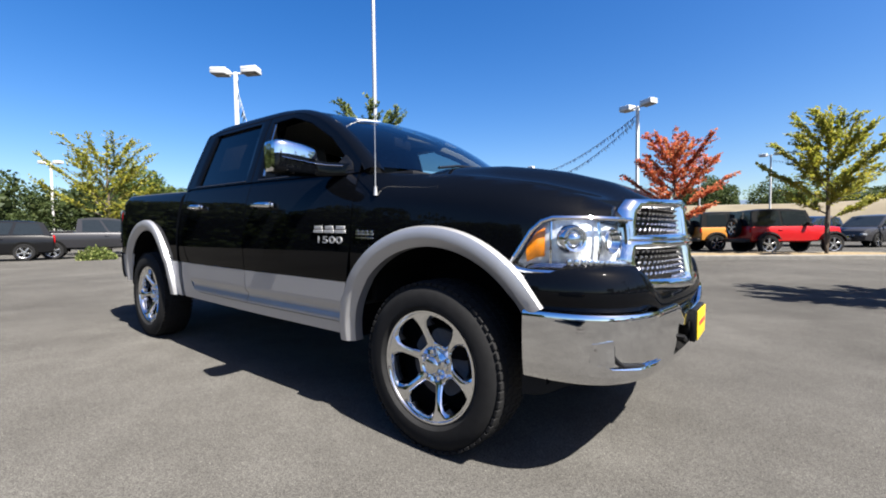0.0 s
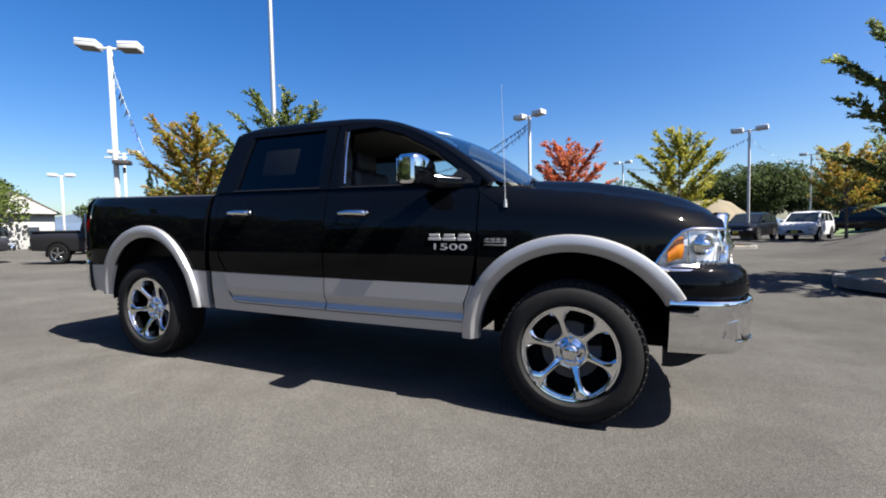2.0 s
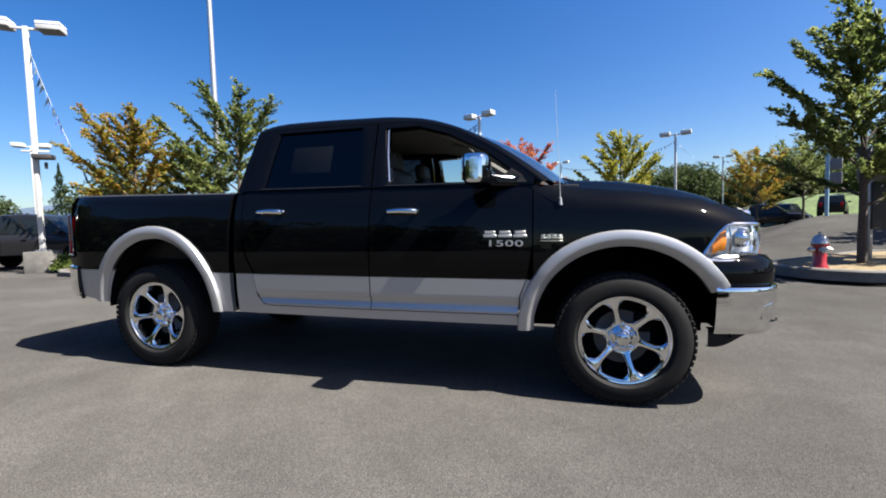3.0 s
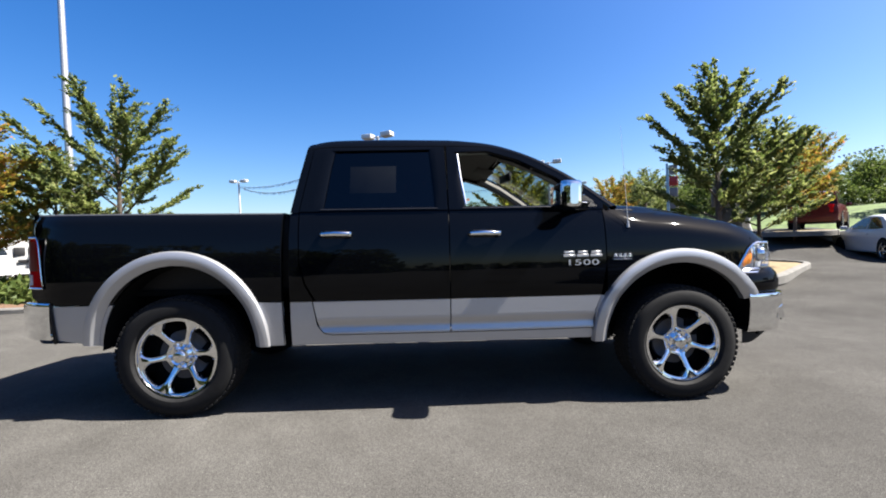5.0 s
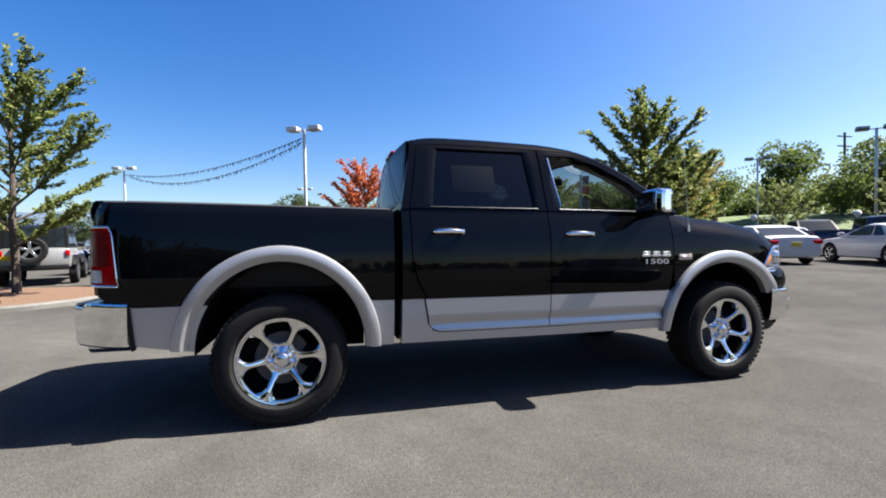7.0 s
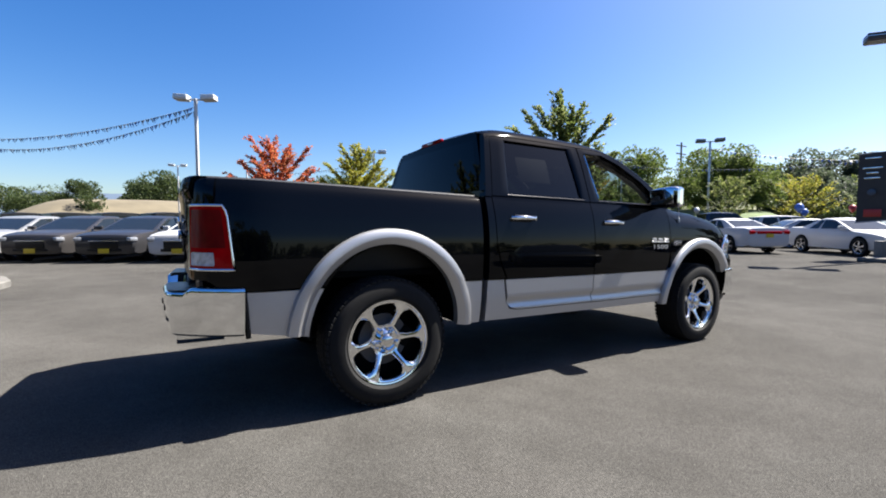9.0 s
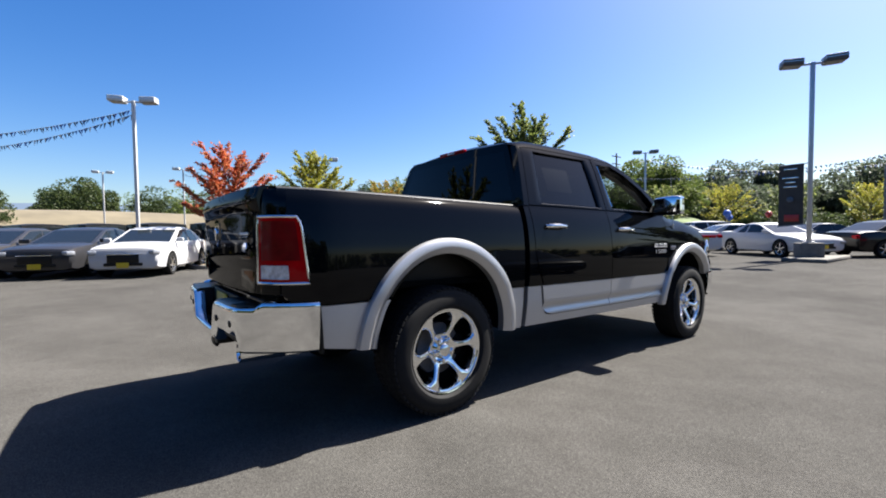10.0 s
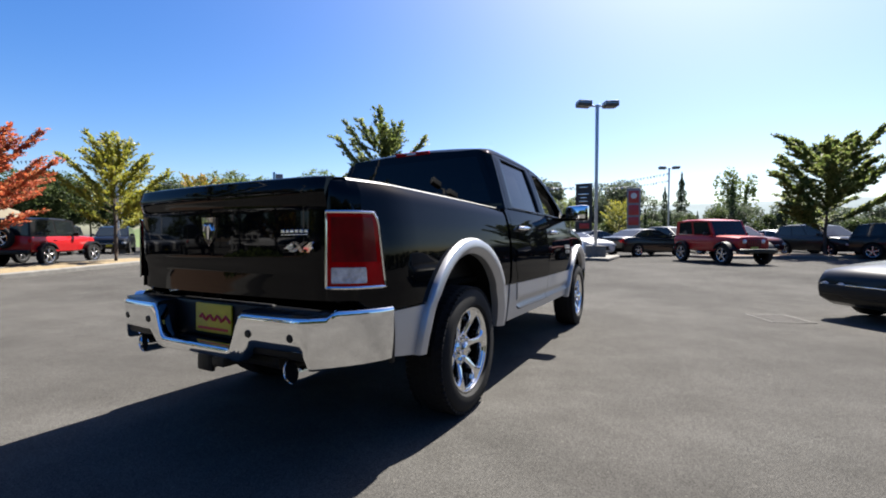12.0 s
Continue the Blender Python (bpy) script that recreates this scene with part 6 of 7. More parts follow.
def pennants(a, b, sag, n, seed):
    rng = random.Random(seed)
    t = thing("pennant_string", "string of small coloured pennants hung between lamp posts", "pennant string", group="pennant strings")
    a, b = (Vector((*spot(p[0], p[1]), p[2])) for p in (a, b))
    pts = [a.lerp(b, i / 24) + Vector((0, 0, -sag * 4 * (i / 24) * (1 - i / 24))) for i in range(25)]
    part("cord", tube(pts, 0.006, 4), WHITE_METAL, t)
    side = (b - a).normalized()
    flags = []
    for k in range(16):
        me = bpy.data.meshes.new("pennant")
        sw = Vector((rng.uniform(-0.16, 0.16), rng.uniform(-0.16, 0.16), -rng.uniform(0.20, 0.28)))
        me.from_pydata([side * -0.08, side * 0.08, sw], [], [(0, 1, 2)])
        me.materials.append(FLAG[(0, 1, 3, 3, 3, 1, 3, 3)[k % 8]])
        flags.append(me)
    n = int(n * 1.35)
    for i in range(n):
        f = (i + 0.5) / n
        o = new("pennant", flags[rng.randrange(16)])
        o.parent = t
        o.location = a.lerp(b, f) + Vector((0, 0, -sag * 4 * f * (1 - f)))


def top(p, d=0.5):
    return (p[0], p[1], p[2] - d)


pennants(top(E_POST, 0.4), top(D_POST, 0.5), 0.9, 110, 1)
pennants(top(E_POST, 0.6), (D_POST[0] + 0.4, D_POST[1], 7.5), 1.35, 110, 2)
pennants((3.5, 50.0, 7.7), top(C_POST), 0.9, 46, 3)
pennants(top(C_POST), (21.0, 52.0, 7.5), 0.8, 34, 4)
pennants((21.0, 52.0, 7.5), top(F_POST, 0.4), 1.3, 70, 5)
pennants(top(F_POST, 0.5), top(H_POST, 0.5), 1.4, 70, 6)
pennants((33.0, 15.5, 7.0), top(H_POST, 1.2), 1.2, 50, 7)
pennants(top(A_POST, 0.5), (-11.5, 7.06, 3.0), 0.25, 36, 8)

# ---- hydrant ----
hy = thing("fire_hydrant", "red fire hydrant with a silver cap on the mulch bed", "fire hydrant", pose(7.86, 5.93, 0.10))
part("barrel", lathe([(0.15, 0.0), (0.15, 0.03), (0.125, 0.035), (0.12, 0.07), (0.105, 0.09), (0.105, 0.42), (0.135, 0.43), (0.135, 0.47), (0.11, 0.475)], 24), HYDRANT_RED, hy)
part("bonnet", lathe([(0.14, 0.475), (0.14, 0.50), (0.125, 0.52), (0.11, 0.58), (0.07, 0.63), (0.03, 0.65), (0.03, 0.69), (0.0, 0.70)], 24), GALV, hy, "silver painted bonnet")
for dx, dy, r in ((0.16, 0, 0.05), (-0.16, 0, 0.05), (0, -0.17, 0.065)):
    c = part("outlet_cap", tube([(dx * 0.5, dy * 0.5, 0.36), (dx, dy, 0.36), (dx * 1.12, dy * 1.12, 0.36)], [r, r, r * 0.85], 12), GALV, hy)
    part("cap_nut", tube([(dx * 1.1, dy * 1.1, 0.36), (dx * 1.3, dy * 1.3, 0.36)], 0.02, 6), GALV, c)

# ---- drain ----
DRAIN_IRON = mat("drain_iron", (0.035, 0.03, 0.026), 0.8, 0.0, 0, 30, 0.3, 0.5, 80)
dr = thing("storm_drain", "rusty iron storm drain grate set in the asphalt", "drain", pose(5.45, -3.50, ground_z(5.45, -3.50) - 0.004, -0.5, 1.16, 20), kind="structure")
part("drain_frame", join(box((0, 0.27, 0.006), (0.75, 0.03, 0.016), 0.004), box((0, -0.27, 0.006), (0.75, 0.03, 0.016), 0.004), box((0.36, 0, 0.006), (0.03, 0.58, 0.016), 0.004), box((-0.36, 0, 0.006), (0.03, 0.58, 0.016), 0.004)), DRAIN_IRON, dr)
# flat near-black sheet paints the shaded well below the bars
part("drain_well", box((0, 0, 0.002), (0.70, 0.50, 0.004), 0.0), DARK_VOID, dr)
for i in range(8):
    part("grate_bar", box((-0.30 + 0.086 * i, 0, 0.007), (0.035, 0.50, 0.012), 0.003, 1), DRAIN_IRON, dr)

# ---- signs ----
SIGN_BLACK = mat("banner_black", (0.015, 0.015, 0.017), 0.6, 0, 0, 6, 0.2)
DULL_PANEL = mat("grey_panel", (0.14, 0.14, 0.15), 0.6, 0, 0, 8, 0.1)
PALE_BLUE = mat("pale_blue_paint", (0.22, 0.36, 0.46), 0.5, 0, 0, 8, 0.08)
SIGN_RED = mat("sign_red", (0.28, 0.012, 0.012), 0.4)
bn = thing("banner", "black fabric banner with pale lettering hung beside a lamp post", "banner", pose(18.72, 2.16, 0, 0, 0, -90))
rows = [[(x, 0.03 * math.sin(x * 3 + z), z + (0.10 * (x + 0.5) if z < 1.3 else 0)) for x in np.linspace(-0.28, 0.5, 7)] for z in np.linspace(1.25, 3.62, 12)]
part("cloth", grid(rows, (0, 0.01, 0)), SIGN_BLACK, bn)
part("top_arm", tube([(0.62, 0.0, 3.62), (-0.30, 0.0, 3.62)], 0.02, 6), GALV, bn)
part("low_arm", tube([(0.62, 0.0, 1.36), (-0.30, 0.0, 1.27)], 0.02, 6), GALV, bn)
for z, w in ((3.45, 0.4), (3.12, 0.5), (2.95, 0.3), (2.78, 0.4)):
    part("print_bar", box((0.1, -0.05, z), (w, 0.004, 0.045), 0.001), DULL_CHROME, bn)
part("round_mark", lathe([(0.0, -0.005), (0.10, -0.004), (0.11, 0.0)], 16, "y", (0.1, -0.05, 2.3)), FLAG[3], bn)
part("red_print", box((0.15, -0.05, 1.6), (0.45, 0.004, 0.25), 0.001), SIGN_RED, bn)
py = thing("pylon_sign", "red and white pylon sign beyond the cars", "pylon sign", pose(44, 2.4, 0, 0, 0, -85))
part("panel", box((0, 0, 2.9), (1.25, 0.3, 5.8), 0.03), DULL_PANEL, py)
for z, h in ((4.9, 1.2), (3.6, 1.0), (2.5, 0.8)):
    part("red_panel", box((0, -0.16, z), (0.95, 0.03, h), 0.01), SIGN_RED, py)
part("blue_band", box((0, -0.165, 1.0), (0.95, 0.03, 0.6), 0.01), FLAG[1], py)
part("round_mark", lathe([(0.0, -0.02), (0.26, -0.018), (0.28, 0.0)], 20, "y", (0, -0.18, 5.0)), WHITE_METAL, py)
# notice board seen from behind on the bed by the drive, with a white tarpaulin beside it
sg = thing("sign_board", "grey and black sign board on two posts, seen from behind", "sign board", pose(9.95, 7.65, 0.1, 0, 0, 27))
part("lower_panel", box((-0.02, 0, 1.18), (1.0, 0.05, 1.0), 0.008), SIGN_BLACK, sg)
part("upper_panel", box((-0.20, 0.02, 2.05), (1.36, 0.06, 0.68), 0.008), DULL_PANEL, sg)
for sx in (-0.46, 0.50):
    part("post", box((sx, 0.06, 1.2), (0.07, 0.07, 2.45), 0.008), GALV, sg)
cs = thing("cloth_sign", "white cloth sign with black print on two white stakes", "sign", pose( -10.9, 11.6, 0.1, 0, 0, 38))
rows = [[(x, 0.02 * math.sin(x * 6 + z * 4), z) for x in np.linspace(-1.5, 0.25, 11)] for z in np.linspace(0.66, 1.62, 6)]
part("cloth", grid(rows, (0, 0.006, 0)), WHITE_METAL, cs)
for x, w in ((-1.2, 0.30), (-0.85, 0.30), (-0.5, 0.30), (-0.06, 0.48)):
    part("print_block", box((x, -0.03, 1.26), (w * 0.92, 0.004, 0.26), 0.001), SIGN_BLACK, cs)
part("print_bar", box((-0.55, -0.03, 0.92), (1.4, 0.004, 0.11), 0.001), SIGN_BLACK, cs)
for x in (-1.4, 0.0):
    part("stake", box((x, 0.03, 0.85), (0.05, 0.05, 1.75), 0.006), WHITE_METAL, cs)
tp = thing("tarpaulin", "crumpled white tarpaulin tied to the sign board", "tarpaulin", pose(10.5, 8.1, 0.1, 0, 0, 20))
rows = [[(x + 0.03 * math.sin(z * 9), 0.06 * math.sin(x * 14 + z * 5), z) for x in np.linspace(0.0, 0.55 - 0.12 * math.sin(2.2 * z), 9)] for z in np.linspace(0.35, 1.68, 12)]
part("sheet", grid(rows, (0, 0.006, 0)), WHITE_METAL, tp)
part("corner_tie", tube([(0.0, 0.0, 1.66), (-0.08, 0.0, 1.70)], 0.006, 5), WHITE_METAL, tp)
sp = thing("price_sign", "tall pale blue post sign with grey and red panels", "post sign", pose(14.5, 18.6, ground_z(14.5, 18.6) - 0.05, 0, 0, -35))
part("post", box((-0.26, 0, 1.9), (0.13, 0.13, 3.8), 0.01), PALE_BLUE, sp)
for z, m in ((3.45, DULL_PANEL), (2.85, SIGN_RED), (2.25, DULL_PANEL), (1.65, DULL_PANEL)):
    part("sign_panel", box((0.02, 0, z), (0.40, 0.08, 0.50), 0.01), m, sp)
for i, (x, y, z, m) in enumerate(((27.5, 19.0, 2.2, FLAG[0]), (30.0, 14.6, 2.2, FLAG[0]), (29.5, 8.0, 1.9, FLAG[1]), (31.5, 6.5, 2.1, SIGN_RED), (24.2, 6.2, 2.0, FLAG[1]))):
    b = thing("balloon", "round balloon tied above the parked cars", "balloon", pose(x, y, ground_z(x, y)), group="balloons")
    part("ball", lathe([(0.0, z - 0.22), (0.07, z - 0.18), (0.19, z), (0.17, z + 0.14), (0.09, z + 0.22), (0.0, z + 0.24)], 16), m, b)
    part("ribbon", tube([(0, 0, 1.3), (0.02, 0, z - 0.2)], 0.004, 4), FLAG[0], b)

# ---- parked vehicles ----
CAR_RIM = mat("alloy_rim", (0.4, 0.4, 0.41), 0.25, 0.9, 0, 30, 0.08)
CAR_GLASS = mat("car_glass", (0.010, 0.013, 0.015), 0.04, 0, 0.0, 20, 0.2, spec=0.35)
PAINTS = {}


def paint(name, color, metal=0.0):
    if name not in PAINTS:
        PAINTS[name] = mat("paint_" + name, color, 0.35, metal, 0.35, 200, 0.06, spec=0.15)
    return PAINTS[name]


def car_wheel(r, w):
    """Tyre and five-spoke rim, outer face towards -y."""
    tyre = lathe([(r * 0.66, -w / 2 + 0.01), (r * 0.75, -w / 2), (r * 0.93, -w / 2), (r, -w / 2 + 0.03), (r, w / 2 - 0.03), (r * 0.93, w / 2), (r * 0.66, w / 2)], 28, "y")
    rim_b = [lathe([(r * 0.67, -w / 2 + 0.004), (r * 0.62, -w / 2 + 0.012), (r * 0.60, w / 2 - 0.05)], 24, "y"), lathe([(0.0, -w / 2 + 0.008), (r * 0.16, -w / 2 + 0.01), (r * 0.18, -w / 2 + 0.05)], 14, "y")]
    for k in range(5):
        rot = Matrix.Rotation(2 * math.pi * k / 5, 3, "Y")
        b = box((0, -w / 2 + 0.025, r * 0.36), (r * 0.19, 0.03, r * 0.58), 0.008, 1)
        bmesh.ops.rotate(b, cent=(0, 0, 0), matrix=rot, verts=b.verts)
        rim_b.append(b)
    back_b = lathe([(0.0, -w / 2 + 0.09), (r * 0.61, -w / 2 + 0.09)], 20, "y")
    return tyre, join(*rim_b), back_b


WHEEL_CACHE = {}


def add_wheels(t, spots, r, w):
    key = (round(r, 3), round(w, 3))
    for i, (x, y) in enumerate(spots):
        m = pose(x, y, r, 0, 37 * i, 0 if y < 0 else 180)
        if key not in WHEEL_CACHE:
            tb, rb_, bb = car_wheel(r, w)
            a = part("wheel", tb, RUBBER, t)
            b = part("rim", rb_, CAR_RIM, a)
            c = part("rim_back", bb, DARK_VOID, a)
            WHEEL_CACHE[key] = (a.data, b.data, c.data)
        else:
            da, db, dc = WHEEL_CACHE[key]
            a = new("wheel", da)
            b = new("rim", db)
            c = new("rim_back", dc)
            a.parent, b.parent, c.parent = t, a, a
        a.matrix_basis = m


CAR_LAMP = mat("car_lamp", (0.22, 0.23, 0.25), 0.12, 0.2, 0.5, 12, 0.3)

STYLES = {
    # length, width, stations of the lower body (x, low z, deck z, half-width factor), cabin base and roof (rear, front), belt, roof height, wheel x, wheel radius
    "sedan": dict(L=4.95, W=1.88, st=[(-2.47, 0.42, 0.80, 0.80), (-2.42, 0.30, 1.00, 0.90), (-2.2, 0.24, 1.06, 0.96), (-1.6, 0.22, 1.08, 1.0), (-0.6, 0.20, 1.03, 1.0), (0.6, 0.20, 1.00, 1.0), (1.2, 0.21, 1.01, 1.0), (1.9, 0.22, 0.96, 0.99), (2.3, 0.24, 0.90, 0.96), (2.43, 0.28, 0.85, 0.92), (2.48, 0.40, 0.76, 0.86)],
                  base=(-1.95, 1.30), roof=(-1.02, 0.22), belt=1.00, H=1.47, wx=(-1.50, 1.52), r=0.345),
    "coupe": dict(L=5.0, W=1.92, st=[(-2.5, 0.45, 0.85, 0.84), (-2.46, 0.32, 1.05, 0.93), (-2.2, 0.25, 1.10, 0.98), (-1.4, 0.22, 1.10, 1.0), (-0.5, 0.20, 1.03, 0.98), (0.6, 0.20, 1.00, 1.0), (1.2, 0.21, 0.97, 1.0), (1.9, 0.22, 0.90, 0.99), (2.35, 0.24, 0.82, 0.96), (2.46, 0.30, 0.75, 0.92), (2.5, 0.42, 0.66, 0.86)],
                  base=(-1.80, 1.05), roof=(-0.85, 0.05), belt=1.02, H=1.45, wx=(-1.45, 1.50), r=0.36),
    "suv": dict(L=4.75, W=1.88, st=[(-2.37, 0.55, 0.95, 0.86), (-2.34, 0.36, 1.08, 0.94), (-2.0, 0.30, 1.12, 0.99), (-1.0, 0.27, 1.12, 1.0), (0.5, 0.27, 1.10, 1.0), (1.1, 0.28, 1.08, 1.0), (1.8, 0.29, 1.03, 0.98), (2.2, 0.31, 0.96, 0.93), (2.34, 0.36, 0.85, 0.87), (2.38, 0.48, 0.70, 0.80)],
                base=(-2.30, 1.20), roof=(-2.02, 0.25), belt=1.10, H=1.72, wx=(-1.40, 1.42), r=0.37),
    "jeep": dict(L=4.2, W=1.62, st=[(-1.85, 0.55, 1.12, 0.98), (-1.83, 0.50, 1.15, 1.0), (-1.0, 0.48, 1.15, 1.0), (0.3, 0.48, 1.15, 1.0), (0.7, 0.50, 1.14, 0.96), (1.2, 0.52, 1.12, 0.88), (1.75, 0.55, 1.08, 0.78), (1.78, 0.60, 1.02, 0.76)],
                 base=(-1.84, 0.62), roof=(-1.80, 0.30), belt=1.14, H=1.82, wx=(-1.22, 1.28), r=0.40),
    "pickup": dict(L=5.8, W=2.0, st=[(-2.87, 0.60, 1.15, 0.93), (-2.85, 0.52, 1.22, 0.97), (-2.0, 0.48, 1.23, 1.0), (-1.0, 0.46, 1.22, 1.0), (0.3, 0.46, 1.22, 1.0), (1.4, 0.47, 1.20, 1.0), (2.2, 0.48, 1.15, 0.97), (2.65, 0.50, 1.05, 0.92), (2.8, 0.52, 0.95, 0.87), (2.86, 0.55, 0.80, 0.82)],
                   base=(-0.95, 1.55), roof=(-0.85, 0.70), belt=1.20, H=1.90, wx=(-1.75, 1.82), r=0.40),
}


def car(style, x, y, heading, color, label, metal=0.0, plate_f=False, plate_r=False, roof_paint=None, category="car", spare=False, cover=None, near=False):
    s = STYLES[style]
    deg = math.degrees(math.atan2(heading[1], heading[0]))
    t = thing({"sedan": "sedan", "coupe": "coupe", "suv": "suv", "jeep": "off_roader", "pickup": "parked_pickup"}[style], label, category, pose(x, y, ground_z(x, y), 0, 0, deg), group="parked vehicles")
    pm = paint(*color) if isinstance(color, tuple) else color
    hw = s["W"] / 2
    rows = []
    for sx, lo, hi, f in s["st"]:
        w = hw * f
        mid = lo + (hi - lo) * 0.55
        half = [(0.80 * w, lo), (0.97 * w, lo + 0.06), (w, mid - 0.05), (w, mid + 0.05), (0.975 * w, hi - 0.10), (0.94 * w, hi - 0.03), (0.85 * w, hi), (0.45 * w, hi + 0.02), (0, hi + 0.025)]
        ring_pts = [(sx, -yy, zz) for yy, zz in half] + [(sx, yy, zz) for yy, zz in reversed(half[:-1])]
        rows.append(ring_pts)
    body = grid(rows)
    n = len(rows[0])
    bm = body
    bm.verts.ensure_lookup_table()
    for k in (0, len(rows) - 1):
        bm.faces.new([bm.verts[k * n + i] for i in range(n)])
    for k in range(len(rows) - 1):
        bm.faces.new([bm.verts[k * n], bm.verts[k * n + n - 1], bm.verts[(k + 1) * n + n - 1], bm.verts[(k + 1) * n]])
    bmesh.ops.recalc_face_normals(bm, faces=bm.faces)
    part("body", bm, pm, t, smooth=35)
    # cabin
    (b0, b1), (r0, r1) = s["base"], s["roof"]
    zb, zr = s["belt"] - 0.02, s["H"]
    wb, wr = hw * 0.93, hw * (0.77 if style == "sedan" else 0.72 if style in ("sedan", "coupe") else 0.80 if style != "jeep" else 0.90)
    rp = roof_paint or pm

    def cab(u, v):
        """u from 0 rear to 1 front, v from 0 belt to 1 roof; the side edge of the cabin."""
        xb, xr = b0 + (b1 - b0) * u, r0 + (r1 - r0) * u
        vv = min(1, v)
        return xb + (xr - xb) * vv, wb + (wr - wb) * vv, zb + (zr - 0.05 - zb) * vv + 0.04 * math.sin(math.pi * u) * vv

    us = np.linspace(0, 1, 11)
    rr = []
    for u in us:
        lo_, hi_ = cab(u, 0), cab(u, 1)
        e = min(1.0, 4 * u, 4 * (1 - u))
        rr.append([(lo_[0], -lo_[1], lo_[2]), (hi_[0], -hi_[1], hi_[2]), (hi_[0], -hi_[1] * 0.9, hi_[2] + 0.035 * e), (hi_[0], 0, hi_[2] + 0.06 * e), (hi_[0], hi_[1] * 0.9, hi_[2] + 0.035 * e), (hi_[0], hi_[1], hi_[2]), (lo_[0], lo_[1], lo_[2])])
    cb = grid(rr)
    cb.verts.ensure_lookup_table()
    for k in (0, len(rr) - 1):
        cb.faces.new([cb.verts[k * 7 + i] for i in range(7)])
    bmesh.ops.recalc_face_normals(cb, faces=cb.faces)
    part("cabin", cb, rp, t, smooth=30)
    off = 0.008

    def side_glass(u0, u1, sgn):
        q = []
        for u in np.linspace(u0, u1, 5):
            row = []
            for v in (0.10, 0.5, 0.90):
                px, py_, pz = cab(u, v)
                row.append((px, sgn * (py_ + off), pz))
            q.append(row)
        return grid(q)

    cuts = [(0.07, 0.36), (0.40, 0.66), (0.69, 0.95)] if style in ("suv",) else [(0.10, 0.48), (0.52, 0.94)]
    if style == "sedan":
        cuts = [(0.16, 0.50), (0.53, 0.93)]
    if style == "coupe":
        cuts = [(0.22, 0.42), (0.46, 0.93)]
    for sgn in (-1, 1):
        for u0, u1 in cuts:
            part("side_window", side_glass(u0, u1, sgn), CAR_GLASS, t)
    for u, nm, dx in ((1, "windscreen", 1), (0, "rear_window", -1)):
        q = []
        for v in (0.06, 0.5, 0.97):
            px, py_, pz = cab(u, v)
            q.append([(px + dx * off + dx * 0.05 * (1 - (k / 4) ** 2) * 0.3, 0.90 * py_ * k / 4, pz + 0.004) for k in range(-4, 5)])
        part(nm, grid(q), CAR_GLASS, t)
    # wheels in dark arches: flat fans paint the shaded hollows, jeeps get flares
    r = s["r"]
    wy = hw - 0.09 if style != "jeep" else hw + 0.02
    add_wheels(t, [(wx, sg * wy) for wx in s["wx"] for sg in (-1, 1)], r, 0.21)
    for wx in s["wx"]:
        for sg in (-1, 1):
            rr_ = r + (0.06 if style in ("sedan", "coupe") else 0.09)
            pts = [(wx + rr_ * math.cos(a), r + rr_ * math.sin(a)) for a in np.linspace(-0.25, math.pi + 0.25, 18)]
            if style == "jeep":
                q = [[(px, sg * (hw * 0.70), pz + 0.02), (px, sg * (hw + 0.15), pz + 0.02), (px, sg * (hw + 0.16), pz - 0.05)] for px, pz in pts[3:-3]]
                part("wheel_flare", grid(q), BLACK_PLASTIC, t)
            else:
                fac = [(px, sg * (hw * 1.0 + 0.003), pz) for px, pz in pts]
                part("wheel_arch", shape(fac + [(wx, sg * (hw + 0.003), r * 0.9)], [(i, i + 1, len(fac)) for i in range(len(fac) - 1)]), DARK_VOID, t)
    # lamps, grille, bumpers, plates, mirrors
    fx, rx = s["st"][-1][0], s["st"][0][0]
    fz = s["st"][-1][2]
    fw = hw * s["st"][-1][3]
    for sg in (-1, 1):
        if style == "jeep":
            part("headlight", lathe([(0.0, 0.03), (0.07, 0.02), (0.09, 0.0)], 16, "x", (fx + 0.01, sg * fw * 0.62, fz - 0.10)), WHITE_LENS, t)
            part("tail_light", box((rx - 0.01, sg * hw * 0.92, 0.98), (0.05, 0.10, 0.17), 0.01), RED_LENS, t)
        elif near:
            for ly in (0.90, 0.62):
                part("headlight", lathe([(0.0, 0.03), (0.06, 0.022), (0.075, 0.0), (0.085, 0.004), (0.09, -0.02)], 18, "x", (fx - 0.01, sg * fw * ly, fz - 0.105)), WHITE_LENS, t, "round headlight")
            part("side_marker", box((fx - 0.42, sg * (hw * 0.985), 0.44), (0.16, 0.03, 0.045), 0.008), AMBER_LENS, t)
            part("tail_light", box((rx + 0.05, sg * hw * 0.68, s["st"][1][2] - 0.16), (0.12, 0.42, 0.14), 0.03), RED_LENS, t)
        else:
            part("headlight", box((fx - 0.10, sg * fw * 0.88, fz - 0.02), (0.24, 0.34 * fw / 0.75, 0.13), 0.04, 2, Matrix.Rotation(-0.55 * sg, 3, "Z")), CAR_LAMP, t, "clear headlight")
            part("tail_light", box((rx + 0.05, sg * hw * 0.68, s["st"][1][2] - 0.16), (0.12, 0.42 if style in ("sedan", "coupe") else 0.20, 0.14 if style in ("sedan", "coupe") else 0.34), 0.03, 2, Matrix.Rotation(0.25 * sg, 3, "Z")), RED_LENS, t)
        part("side_mirror", box((b1 - 0.30, sg * (hw + 0.07), zb + 0.10), (0.12, 0.20, 0.13), 0.03), pm if style != "jeep" else BLACK_PLASTIC, t)
